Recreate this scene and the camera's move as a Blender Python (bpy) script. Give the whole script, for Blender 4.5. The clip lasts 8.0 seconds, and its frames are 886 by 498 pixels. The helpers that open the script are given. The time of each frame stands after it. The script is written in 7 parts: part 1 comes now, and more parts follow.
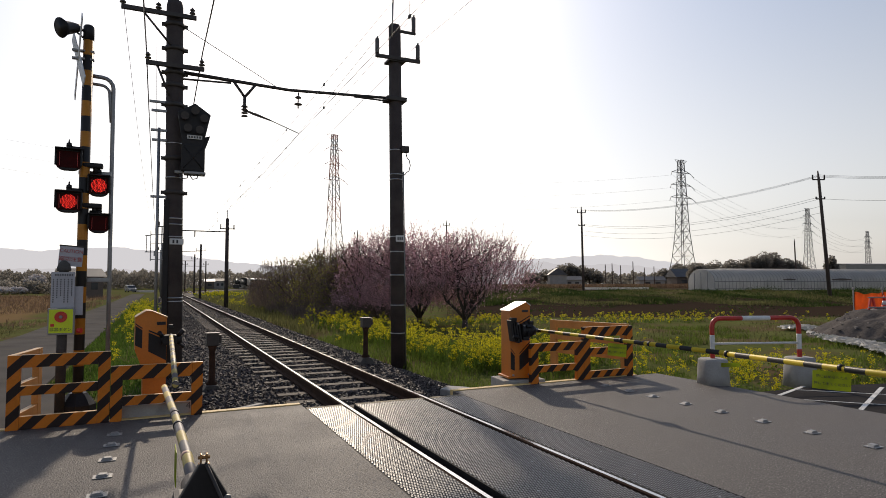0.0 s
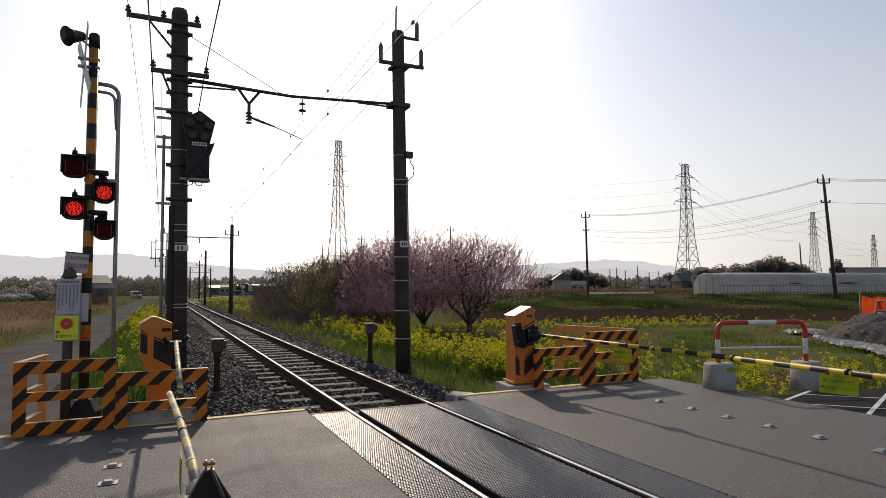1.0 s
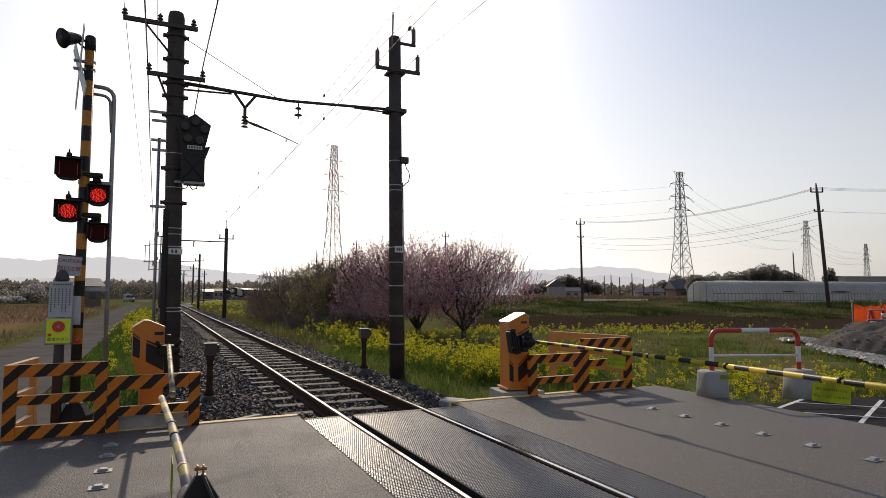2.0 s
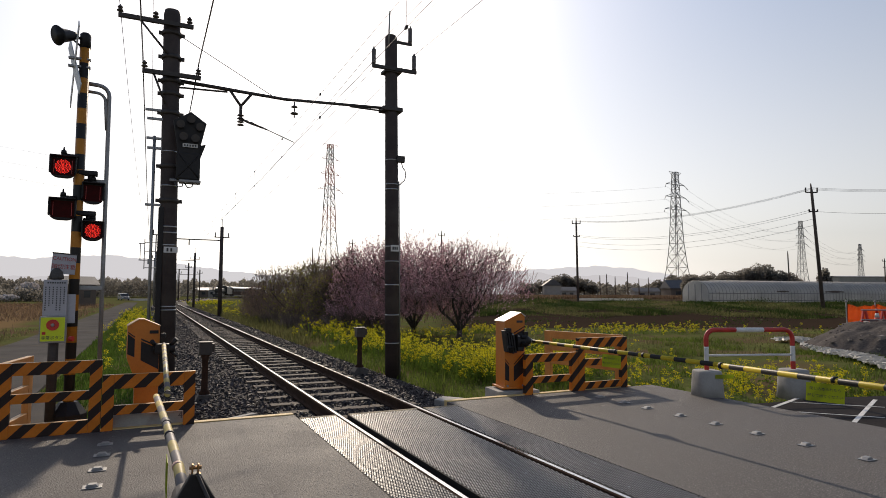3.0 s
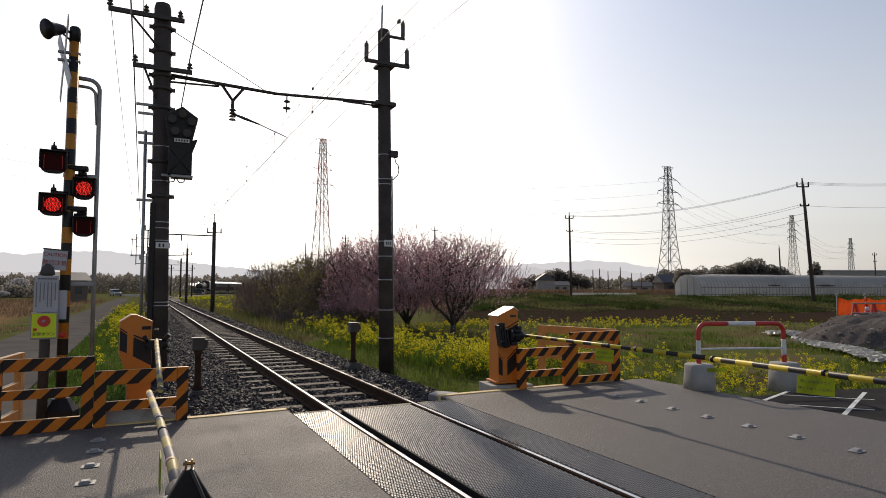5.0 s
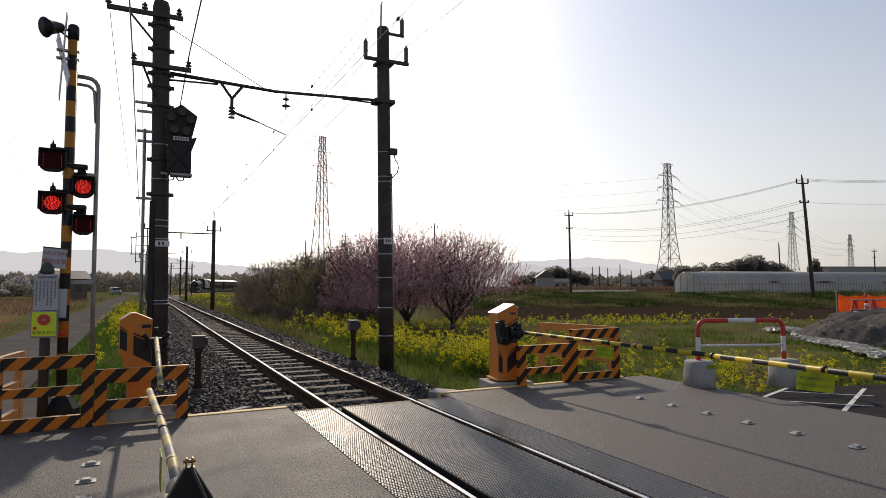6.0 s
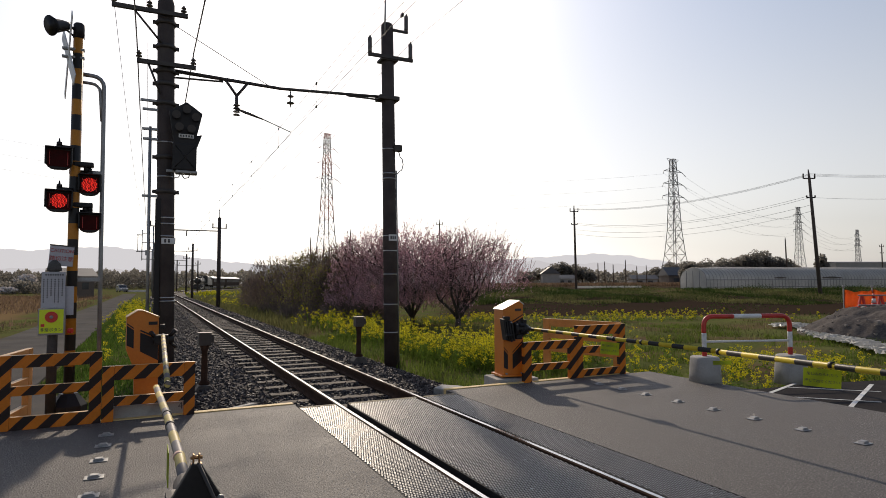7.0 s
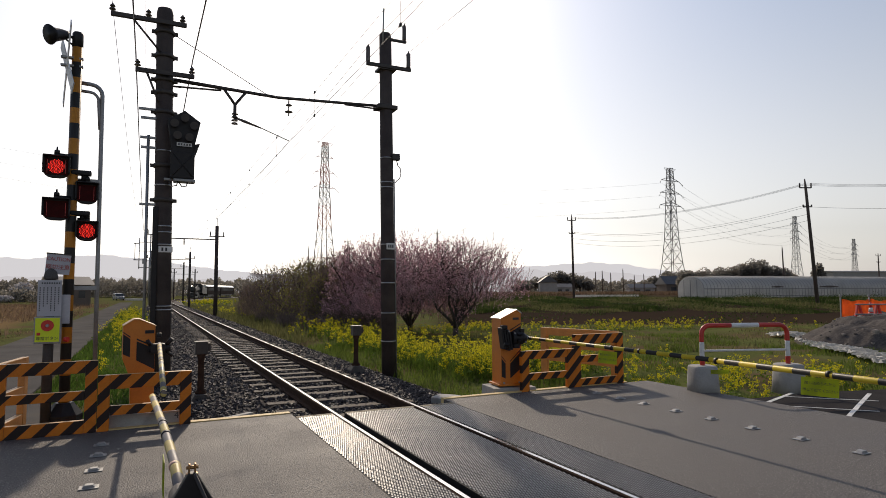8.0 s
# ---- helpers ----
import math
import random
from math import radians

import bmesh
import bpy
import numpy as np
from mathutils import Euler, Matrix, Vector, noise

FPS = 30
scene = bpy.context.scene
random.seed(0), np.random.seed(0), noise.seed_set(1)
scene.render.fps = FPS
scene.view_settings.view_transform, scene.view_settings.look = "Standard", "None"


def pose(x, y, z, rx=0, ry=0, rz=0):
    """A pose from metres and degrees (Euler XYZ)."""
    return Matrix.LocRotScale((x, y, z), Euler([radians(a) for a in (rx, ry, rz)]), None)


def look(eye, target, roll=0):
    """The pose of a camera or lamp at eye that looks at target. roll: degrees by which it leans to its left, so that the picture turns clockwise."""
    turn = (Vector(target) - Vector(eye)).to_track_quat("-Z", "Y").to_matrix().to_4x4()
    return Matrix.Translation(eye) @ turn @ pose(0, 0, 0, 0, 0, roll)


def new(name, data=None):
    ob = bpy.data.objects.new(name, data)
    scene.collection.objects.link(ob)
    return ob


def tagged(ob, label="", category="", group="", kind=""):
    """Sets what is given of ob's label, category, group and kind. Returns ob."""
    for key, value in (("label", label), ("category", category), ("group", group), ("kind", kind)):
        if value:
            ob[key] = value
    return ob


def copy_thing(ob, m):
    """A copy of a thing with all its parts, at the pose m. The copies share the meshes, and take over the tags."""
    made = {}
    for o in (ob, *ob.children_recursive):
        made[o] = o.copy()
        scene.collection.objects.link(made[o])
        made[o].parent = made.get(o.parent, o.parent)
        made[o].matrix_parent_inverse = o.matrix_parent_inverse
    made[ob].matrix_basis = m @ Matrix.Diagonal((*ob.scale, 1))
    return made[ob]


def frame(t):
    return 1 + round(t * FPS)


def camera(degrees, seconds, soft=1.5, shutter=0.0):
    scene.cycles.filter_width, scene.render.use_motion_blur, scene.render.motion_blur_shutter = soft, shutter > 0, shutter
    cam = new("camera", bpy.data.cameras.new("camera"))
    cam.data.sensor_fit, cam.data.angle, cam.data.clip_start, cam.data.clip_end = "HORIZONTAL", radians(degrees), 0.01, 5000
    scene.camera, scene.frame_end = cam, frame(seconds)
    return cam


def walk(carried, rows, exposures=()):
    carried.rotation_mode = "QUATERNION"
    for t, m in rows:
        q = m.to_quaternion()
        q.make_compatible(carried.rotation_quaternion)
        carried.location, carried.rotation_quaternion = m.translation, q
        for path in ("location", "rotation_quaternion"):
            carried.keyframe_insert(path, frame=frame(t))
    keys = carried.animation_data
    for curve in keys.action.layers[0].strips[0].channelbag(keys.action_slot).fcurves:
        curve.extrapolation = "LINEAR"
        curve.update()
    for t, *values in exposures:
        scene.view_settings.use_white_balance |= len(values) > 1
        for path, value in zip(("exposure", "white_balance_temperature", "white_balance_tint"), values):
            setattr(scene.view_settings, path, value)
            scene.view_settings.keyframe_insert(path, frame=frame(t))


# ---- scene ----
# camera: held by hand, standing on the crossing
EYE = Vector((-2.778, 0.0, 1.543))


def aim(yaw, pitch, roll):
    a, b = radians(yaw), radians(pitch)
    way = Vector((math.sin(a) * math.cos(b), math.cos(a) * math.cos(b), math.sin(b)))
    return look(EYE, EYE + way, roll)


cam = camera(71.45, 8.0, soft=0.9)
walk(cam, [
    (0.0, aim(24.787, 3.241, -0.095)), (0.5, aim(24.636, 3.434, -0.206)), (1.0, aim(24.401, 3.731, -0.321)),
    (1.5, aim(24.612, 4.227, -0.091)), (3.0, aim(25.254, 4.172, 0.238)), (3.5, aim(25.443, 4.136, 0.309)),
    (4.0, aim(25.597, 4.001, 0.171)), (4.5, aim(25.768, 3.822, 0.144)), (6.0, aim(25.896, 3.468, -0.080)),
    (6.5, aim(25.601, 3.255, -0.125)), (7.0, aim(25.432, 3.143, -0.231)), (7.5, aim(25.447, 3.736, -0.166)),
    (8.0, aim(25.652, 3.953, -0.182))],
     exposures=[(0.0, -0.45, 6900, 12), (8.0, -0.45, 6900, 12)])

# light: low hazy spring sun ahead of the camera
SUN_ROT, SUN_ELEV = 13.0, 31.0
world = bpy.data.worlds.new("world")
scene.world = world
world.use_nodes = True
wn, wl = world.node_tree.nodes, world.node_tree.links
sky = wn.new("ShaderNodeTexSky")
sky.sky_type = "NISHITA"
sky.sun_disc = False
sky.sun_elevation, sky.sun_rotation = radians(SUN_ELEV), radians(SUN_ROT)
sky.air_density, sky.dust_density, sky.ozone_density = 1.0, 1.2, 2.5
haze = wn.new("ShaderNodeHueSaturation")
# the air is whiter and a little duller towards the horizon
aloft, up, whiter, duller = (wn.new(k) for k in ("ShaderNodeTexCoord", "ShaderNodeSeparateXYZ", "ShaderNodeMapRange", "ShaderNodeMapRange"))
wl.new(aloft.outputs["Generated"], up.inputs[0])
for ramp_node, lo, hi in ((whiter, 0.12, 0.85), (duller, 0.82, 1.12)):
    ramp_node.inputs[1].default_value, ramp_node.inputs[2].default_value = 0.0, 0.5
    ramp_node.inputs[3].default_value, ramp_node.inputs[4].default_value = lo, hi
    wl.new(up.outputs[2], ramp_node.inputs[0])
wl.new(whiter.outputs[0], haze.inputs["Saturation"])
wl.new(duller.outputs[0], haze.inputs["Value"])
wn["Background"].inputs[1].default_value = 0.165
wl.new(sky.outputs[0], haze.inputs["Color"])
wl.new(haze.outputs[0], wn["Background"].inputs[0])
sun_data = bpy.data.lights.new("sun", "SUN")
sun_data.energy, sun_data.angle, sun_data.color = 3.7, radians(0.8), (1.0, 0.88, 0.72)
sun = new("sun", sun_data)
sa, sb = radians(SUN_ROT), radians(SUN_ELEV)
sun.matrix_world = look((0, 0, 60), Vector((0, 0, 60)) - Vector((math.sin(sa) * math.cos(sb), math.cos(sa) * math.cos(sb), math.sin(sb))))


# ---- materials ----
def mat(name, c1, c2=None, rough=0.7, metal=0.0, scale=8.0, fine=60.0, bump=0.15, spec=0.5, island=0.0, both=0.35, trans=0.0):
    """Two-scale noise between c1 and c2, with fine relief."""
    m = bpy.data.materials.new(name)
    m.use_nodes = True
    n, l = m.node_tree.nodes, m.node_tree.links
    p = n["Principled BSDF"]
    c2 = c2 or tuple(0.75 * v for v in c1)
    tc = n.new("ShaderNodeTexCoord")
    a, b = n.new("ShaderNodeTexNoise"), n.new("ShaderNodeTexNoise")
    a.inputs["Scale"].default_value, b.inputs["Scale"].default_value = scale, fine
    a.inputs["Detail"].default_value, b.inputs["Detail"].default_value = 6, 3
    l.new(tc.outputs["Object"], a.inputs["Vector"])
    l.new(tc.outputs["Object"], b.inputs["Vector"])
    mx = n.new("ShaderNodeMix")
    mx.data_type = "FLOAT"
    mx.inputs[0].default_value = both
    l.new(a.outputs[0], mx.inputs[2])
    l.new(b.outputs[0], mx.inputs[3])
    ramp = n.new("ShaderNodeValToRGB")
    ramp.color_ramp.elements[0].position, ramp.color_ramp.elements[1].position = 0.36, 0.64
    ramp.color_ramp.elements[0].color, ramp.color_ramp.elements[1].color = (*c2, 1), (*c1, 1)
    l.new(mx.outputs[0], ramp.inputs[0])
    out = ramp.outputs[0]
    if island:
        g = n.new("ShaderNodeNewGeometry")
        mr = n.new("ShaderNodeMapRange")
        mr.inputs[3].default_value, mr.inputs[4].default_value = 1 - island, 1 + island
        hv = n.new("ShaderNodeHueSaturation")
        l.new(g.outputs["Random Per Island"], mr.inputs[0])
        l.new(mr.outputs[0], hv.inputs["Value"])
        l.new(out, hv.inputs["Color"])
        out = hv.outputs[0]
    l.new(out, p.inputs["Base Color"])
    rr = n.new("ShaderNodeMapRange")
    rr.inputs[3].default_value, rr.inputs[4].default_value = max(0.02, rough - 0.12), min(1, rough + 0.12)
    l.new(a.outputs[0], rr.inputs[0])
    l.new(rr.outputs[0], p.inputs["Roughness"])
    p.inputs["Metallic"].default_value = metal
    p.inputs["Specular IOR Level"].default_value = spec
    if bump:
        bp = n.new("ShaderNodeBump")
        bp.inputs["Strength"].default_value = bump
        bp.inputs["Distance"].default_value = 0.01
        l.new(b.outputs[0], bp.inputs["Height"])
        l.new(bp.outputs[0], p.inputs["Normal"])
    if trans:
        t = n.new("ShaderNodeBsdfTranslucent")
        l.new(out, t.inputs[0])
        ms = n.new("ShaderNodeMixShader")
        ms.inputs[0].default_value = trans
        l.new(p.outputs[0], ms.inputs[1])
        l.new(t.outputs[0], ms.inputs[2])
        l.new(ms.outputs[0], n["Material Output"].inputs[0])
    return m


def striped(name, c1, c2, direction, period, share=0.5, shift=0.0, rough=0.45):
    """Painted bands across a direction in the object's own space, with scuffs."""
    m = mat(name, c1, tuple(0.8 * v for v in c1), rough, 0, 5, 45, 0.08, 0.25)
    n, l = m.node_tree.nodes, m.node_tree.links
    p = n["Principled BSDF"]
    paint = p.inputs["Base Color"].links[0].from_socket
    tc = n.new("ShaderNodeTexCoord")
    d = n.new("ShaderNodeVectorMath")
    d.operation = "DOT_PRODUCT"
    d.inputs[1].default_value = [v / period for v in direction]
    l.new(tc.outputs["Object"], d.inputs[0])
    ad = n.new("ShaderNodeMath")
    ad.inputs[1].default_value = 1000 + shift
    l.new(d.outputs["Value"], ad.inputs[0])
    fr = n.new("ShaderNodeMath")
    fr.operation = "FRACT"
    l.new(ad.outputs[0], fr.inputs[0])
    gt = n.new("ShaderNodeMath")
    gt.operation = "GREATER_THAN"
    gt.inputs[1].default_value = share
    l.new(fr.outputs[0], gt.inputs[0])
    mx = n.new("ShaderNodeMix")
    mx.data_type = "RGBA"
    l.new(gt.outputs[0], mx.inputs[0])
    l.new(paint, mx.inputs[6])
    mx.inputs[7].default_value = (*c2, 1)
    l.new(mx.outputs[2], p.inputs["Base Color"])
    return m


def glow(name, colour, strength):
    m = bpy.data.materials.new(name)
    m.use_nodes = True
    p = m.node_tree.nodes["Principled BSDF"]
    p.inputs["Base Color"].default_value = (*colour, 1)
    p.inputs["Emission Color"].default_value = (*colour, 1)
    p.inputs["Emission Strength"].default_value = strength
    return m


def two_tone(m, c3, scale, lo=0.5, hi=0.6, detail=8.0):
    """Lay large patches of a third colour over a material."""
    n, l = m.node_tree.nodes, m.node_tree.links
    p = n["Principled BSDF"]
    src = p.inputs["Base Color"].links[0].from_socket
    tc, nz, mr, mx = (n.new(k) for k in ("ShaderNodeTexCoord", "ShaderNodeTexNoise", "ShaderNodeMapRange", "ShaderNodeMix"))
    nz.inputs["Scale"].default_value, nz.inputs["Detail"].default_value = scale, detail
    l.new(tc.outputs["Object"], nz.inputs["Vector"])
    l.new(nz.outputs[0], mr.inputs[0])
    mr.inputs[1].default_value, mr.inputs[2].default_value = lo, hi
    mx.data_type = "RGBA"
    l.new(mr.outputs[0], mx.inputs[0])
    l.new(src, mx.inputs[6])
    mx.inputs[7].default_value = (*c3, 1)
    l.new(mx.outputs[2], p.inputs["Base Color"])
    return m


M = {}
M["concrete_road"] = two_tone(mat("concrete_road", (0.165, 0.147, 0.134), (0.026, 0.023, 0.021), 0.69, 0, 1.2, 70, 1.0, 0.37, both=0.92), (0.09, 0.081, 0.073), 0.35, 0.5, 0.8)
M["asphalt"] = mat("asphalt", (0.062, 0.058, 0.057), (0.032, 0.03, 0.03), 0.92, 0, 1.5, 70, 0.6, 0.0, both=0.6)
M["lane"] = two_tone(mat("lane", (0.15, 0.139, 0.126), (0.1, 0.092, 0.084), 0.95, 0, 0.7, 60, 0.4, 0.0), (0.14, 0.125, 0.105), 1.5, 0.52, 0.7)
M["paint_white"] = mat("paint_white", (0.75, 0.74, 0.71), (0.5, 0.49, 0.46), 0.6, 0, 6, 50, 0.1)
M["edge_paint"] = mat("edge_paint", (0.74, 0.53, 0.22), (0.52, 0.37, 0.17), 0.7, 0, 5, 50, 0.2)
M["ballast"] = mat("ballast", (0.075, 0.063, 0.06), (0.022, 0.018, 0.017), 0.8, 0, 14, 90, 1.0, 0.05, both=0.5)
M["stone"] = mat("stone", (0.07, 0.06, 0.061), (0.024, 0.021, 0.021), 0.6, 0, 10, 80, 0.4, 0.2, island=0.65)
M["rail_side"] = mat("rail_side", (0.06, 0.033, 0.022), (0.032, 0.018, 0.013), 0.9, 0.0, 6, 70, 0.3, 0.08)
M["rail_top"] = mat("rail_top", (0.62, 0.61, 0.6), (0.5, 0.49, 0.48), 0.2, 1.0, 3, 60, 0.02)
M["sleeper"] = mat("sleeper", (0.14, 0.112, 0.092), (0.05, 0.039, 0.032), 0.78, 0, 5, 50, 0.6, 0.15, both=0.5)
M["concrete_dark"] = mat("concrete_dark", (0.12, 0.112, 0.105), (0.065, 0.06, 0.056), 0.9, 0, 6, 50, 0.5, 0.2)
M["rubber"] = mat("rubber", (0.155, 0.14, 0.128), (0.095, 0.086, 0.078), 0.38, 0, 3, 50, 0.3, 0.85)
M["rubber_base"] = mat("rubber_base", (0.03, 0.028, 0.027), (0.018, 0.017, 0.016), 0.75, 0, 3, 80, 0.1, 0.15)
M["pole_dark"] = two_tone(mat("pole_dark", (0.075, 0.06, 0.058), (0.048, 0.039, 0.038), 0.75, 0, 3, 40, 0.2, 0.2), (0.095, 0.08, 0.073), 1.2, 0.5, 0.7)
M["steel_dark"] = mat("steel_dark", (0.065, 0.055, 0.05), (0.042, 0.036, 0.033), 0.6, 0.2, 8, 60, 0.1)
M["galv"] = mat("galv", (0.33, 0.33, 0.33), (0.24, 0.24, 0.24), 0.5, 0.6, 8, 60, 0.08)
M["galv_band"] = mat("galv_band", (0.5, 0.5, 0.5), (0.38, 0.38, 0.38), 0.35, 0.9, 8, 60, 0.05)
M["black_plastic"] = mat("black_plastic", (0.02, 0.018, 0.019), (0.012, 0.011, 0.012), 0.5, 0, 8, 60, 0.05, 0.3)
M["orange"] = mat("orange", (0.64, 0.19, 0.014), (0.54, 0.155, 0.012), 0.42, 0, 4, 40, 0.06)
# plain orange boards, lightened for the sun on the return panels
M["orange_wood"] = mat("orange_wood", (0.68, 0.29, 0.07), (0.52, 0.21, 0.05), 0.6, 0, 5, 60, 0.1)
# paler orange for upward edges, with the sunlight put into the colour
M["sunlit_edge"] = mat("sunlit_edge", (0.62, 0.36, 0.14), (0.5, 0.27, 0.09), 0.5, 0, 6, 50, 0.1)
M["hazard"] = striped("hazard", (0.68, 0.19, 0.018), (0.024, 0.014, 0.012), (1, 0, -1), 0.255, 0.52, 0.1)
M["post_bands"] = striped("post_bands", (0.55, 0.22, 0.03), (0.03, 0.028, 0.026), (0, 0, 1), 0.3825, 0.5, 0.54)
M["arm_bands"] = striped("arm_bands", (0.62, 0.46, 0.035), (0.035, 0.033, 0.032), (0, 1, 0), 0.37, 0.53, 0.946)
M["tape_faded"] = mat("tape_faded", (0.5, 0.26, 0.22), (0.42, 0.3, 0.24), 0.6, 0, 30, 90, 0.1)
M["arm_old"] = striped("arm_old", (0.52, 0.4, 0.13), (0.17, 0.15, 0.145), (0, 1, 0), 0.40, 0.5, 0.0, 0.5)
M["white_panel"] = mat("white_panel", (0.72, 0.72, 0.71), (0.58, 0.58, 0.56), 0.5, 0, 4, 40, 0.05)
M["ink"] = mat("ink", (0.06, 0.055, 0.055), (0.05, 0.05, 0.05), 0.6, 0, 8, 50, 0)
M["ink_red"] = mat("ink_red", (0.45, 0.06, 0.05), (0.36, 0.05, 0.045), 0.6, 0, 8, 50, 0)
M["sign_yellow"] = mat("sign_yellow", (0.66, 0.78, 0.02), (0.58, 0.68, 0.02), 0.5, 0, 5, 40, 0.03)
M["lime"] = mat("lime", (0.46, 0.52, 0.03), (0.37, 0.43, 0.03), 0.5, 0, 9, 50, 0.1, trans=0.5)
M["red_plastic"] = mat("red_plastic", (0.6, 0.03, 0.02), (0.5, 0.03, 0.02), 0.35, 0, 6, 40, 0.03)
M["brass"] = mat("brass", (0.45, 0.25, 0.1), (0.25, 0.13, 0.06), 0.4, 0.8, 12, 60, 0.2)
M["concrete"] = two_tone(mat("concrete", (0.36, 0.35, 0.33), (0.27, 0.26, 0.245), 0.8, 0, 4, 70, 0.3), (0.2, 0.19, 0.175), 3.0, 0.55, 0.75)
M["red_paint"] = mat("red_paint", (0.55, 0.035, 0.025), (0.42, 0.03, 0.022), 0.35, 0, 7, 40, 0.04)
M["white_paint"] = mat("white_paint", (0.75, 0.75, 0.74), (0.6, 0.6, 0.58), 0.4, 0, 7, 40, 0.04)
M["lens_dark"] = mat("lens_dark", (0.06, 0.004, 0.004), (0.035, 0.003, 0.003), 0.6, 0, 20, 90, 0.1, 0.1)
M["led"] = glow("led", (1.0, 0.03, 0.018), 2.2)
M["led_plate"] = mat("led_plate", (0.16, 0.008, 0.006), (0.12, 0.006, 0.005), 0.5, 0, 20, 90, 0.1, 0.2)
# grey-lilac copy of the white panel, with the boards' shade in its colour
M["shaded_panel"] = mat("shaded_panel", (0.47, 0.46, 0.49), (0.38, 0.375, 0.4), 0.5, 0, 4, 40, 0.05)
M["insulator"] = mat("insulator", (0.10, 0.085, 0.08), (0.07, 0.06, 0.055), 0.25, 0, 8, 60, 0.02)
M["wire"] = mat("wire", (0.07, 0.065, 0.06), (0.05, 0.05, 0.05), 0.5, 0.4, 8, 60, 0)

M["roof_paint"] = mat("roof_paint", (0.78, 0.77, 0.75), (0.7, 0.69, 0.67), 0.38, 0.35, 5, 40, 0.02)

# ---- building helpers ----
def part(name, bm, material, parent=None, label=""):
    """Link a bmesh as one mesh object, under a thing or part."""
    me = bpy.data.meshes.new(name)
    bm.to_mesh(me)
    bm.free()
    for mm in material if isinstance(material, (list, tuple)) else [material]:
        me.materials.append(mm)
    ob = new(name, me)
    if parent:
        ob.parent = parent
    if label:
        tagged(ob, label)
    return ob


def thing(name, m, label, category, group=""):
    ob = new(name)
    ob.empty_display_size = 0.2
    ob.matrix_world = m
    return tagged(ob, label, category, group)


def box(bm, c, s, rot=None, bevel=0.0, mi=0):
    r = bmesh.ops.create_cube(bm, size=1.0)
    m = Matrix.Translation(c) @ (rot.to_4x4() if rot else Matrix()) @ Matrix.Diagonal((*s, 1))
    bmesh.ops.transform(bm, matrix=m, verts=r["verts"])
    faces = {f for v in r["verts"] for f in v.link_faces}
    for f in faces:
        f.material_index = mi
    if bevel:
        ed = {e for v in r["verts"] for e in v.link_edges}
        bmesh.ops.bevel(bm, geom=list(ed), offset=bevel, segments=2, affect="EDGES", profile=0.7)
    return bm


def tube(bm, pts, r, seg=10, mi=0, smooth=True):
    """A round bar along a line of points; r is one radius or one a point."""
    pts = [Vector(p) for p in pts]
    rs = r if isinstance(r, (list, tuple)) else [r] * len(pts)
    rings, up = [], None
    for i, p in enumerate(pts):
        d = (pts[min(i + 1, len(pts) - 1)] - pts[max(i - 1, 0)]).normalized()
        if up is None:
            up = d.orthogonal().normalized()
        up = (up - d * up.dot(d)).normalized()
        side = d.cross(up)
        rings.append([bm.verts.new(p + rs[i] * (math.cos(a) * up + math.sin(a) * side)) for a in (2 * math.pi * k / seg for k in range(seg))])
    for a, b in zip(rings, rings[1:]):
        for k in range(seg):
            f = bm.faces.new((a[k], a[(k + 1) % seg], b[(k + 1) % seg], b[k]))
            f.material_index, f.smooth = mi, smooth
    for ring in (list(reversed(rings[0])), rings[-1]):
        bm.faces.new(ring).material_index = mi
    return bm


def prism(bm, outline, axis, a, b, mi=0, bevel=0.0):
    """Extrude a 2D outline along x, y or z from a to b."""
    def at(p, h):
        return {"x": (h, p[0], p[1]), "y": (p[0], h, p[1]), "z": (p[0], p[1], h)}[axis]
    lo, hi = [bm.verts.new(at(p, a)) for p in outline], [bm.verts.new(at(p, b)) for p in outline]
    n, fs = len(outline), []
    fs.append(bm.faces.new(lo))
    fs.append(bm.faces.new(list(reversed(hi))))
    for i in range(n):
        fs.append(bm.faces.new((lo[i], hi[i], hi[(i + 1) % n], lo[(i + 1) % n])))
    for f in fs:
        f.material_index = mi
    bmesh.ops.recalc_face_normals(bm, faces=fs)
    if bevel:
        bmesh.ops.bevel(bm, geom=list({e for f in fs for e in f.edges}), offset=bevel, segments=2, affect="EDGES", profile=0.7)
    return bm


def B():
    return bmesh.new()


def mesh_of(name, verts, faces, material, parent=None, smooth=False):
    me = bpy.data.meshes.new(name)
    me.from_pydata(verts, [], faces)
    for mm in material if isinstance(material, (list, tuple)) else [material]:
        me.materials.append(mm)
    if smooth:
        me.polygons.foreach_set("use_smooth", [True] * len(me.polygons))
    ob = new(name, me)
    if parent:
        ob.parent = parent
    return ob


def lettering(name, text, size, m, material, parent, squeeze=1.0):
    """Flat raised writing, as a mesh, in the plane that m gives."""
    cu = bpy.data.curves.new(name, "FONT")
    cu.body, cu.size, cu.extrude, cu.align_x, cu.align_y = text, size, 0.001, "CENTER", "CENTER"
    tmp = bpy.data.objects.new(name, cu)
    scene.collection.objects.link(tmp)
    me = bpy.data.meshes.new_from_object(tmp)
    bpy.data.objects.remove(tmp)
    me.transform(m @ Matrix.Diagonal((squeeze, 1, 1, 1)))
    me.materials.clear()
    me.materials.append(material)
    ob = new(name, me)
    ob.parent = parent
    return ob


# ---- ground ----
def sstep(a, b, v):
    t = np.clip((v - a) / (b - a), 0, 1)
    return t * t * (3 - 2 * t)


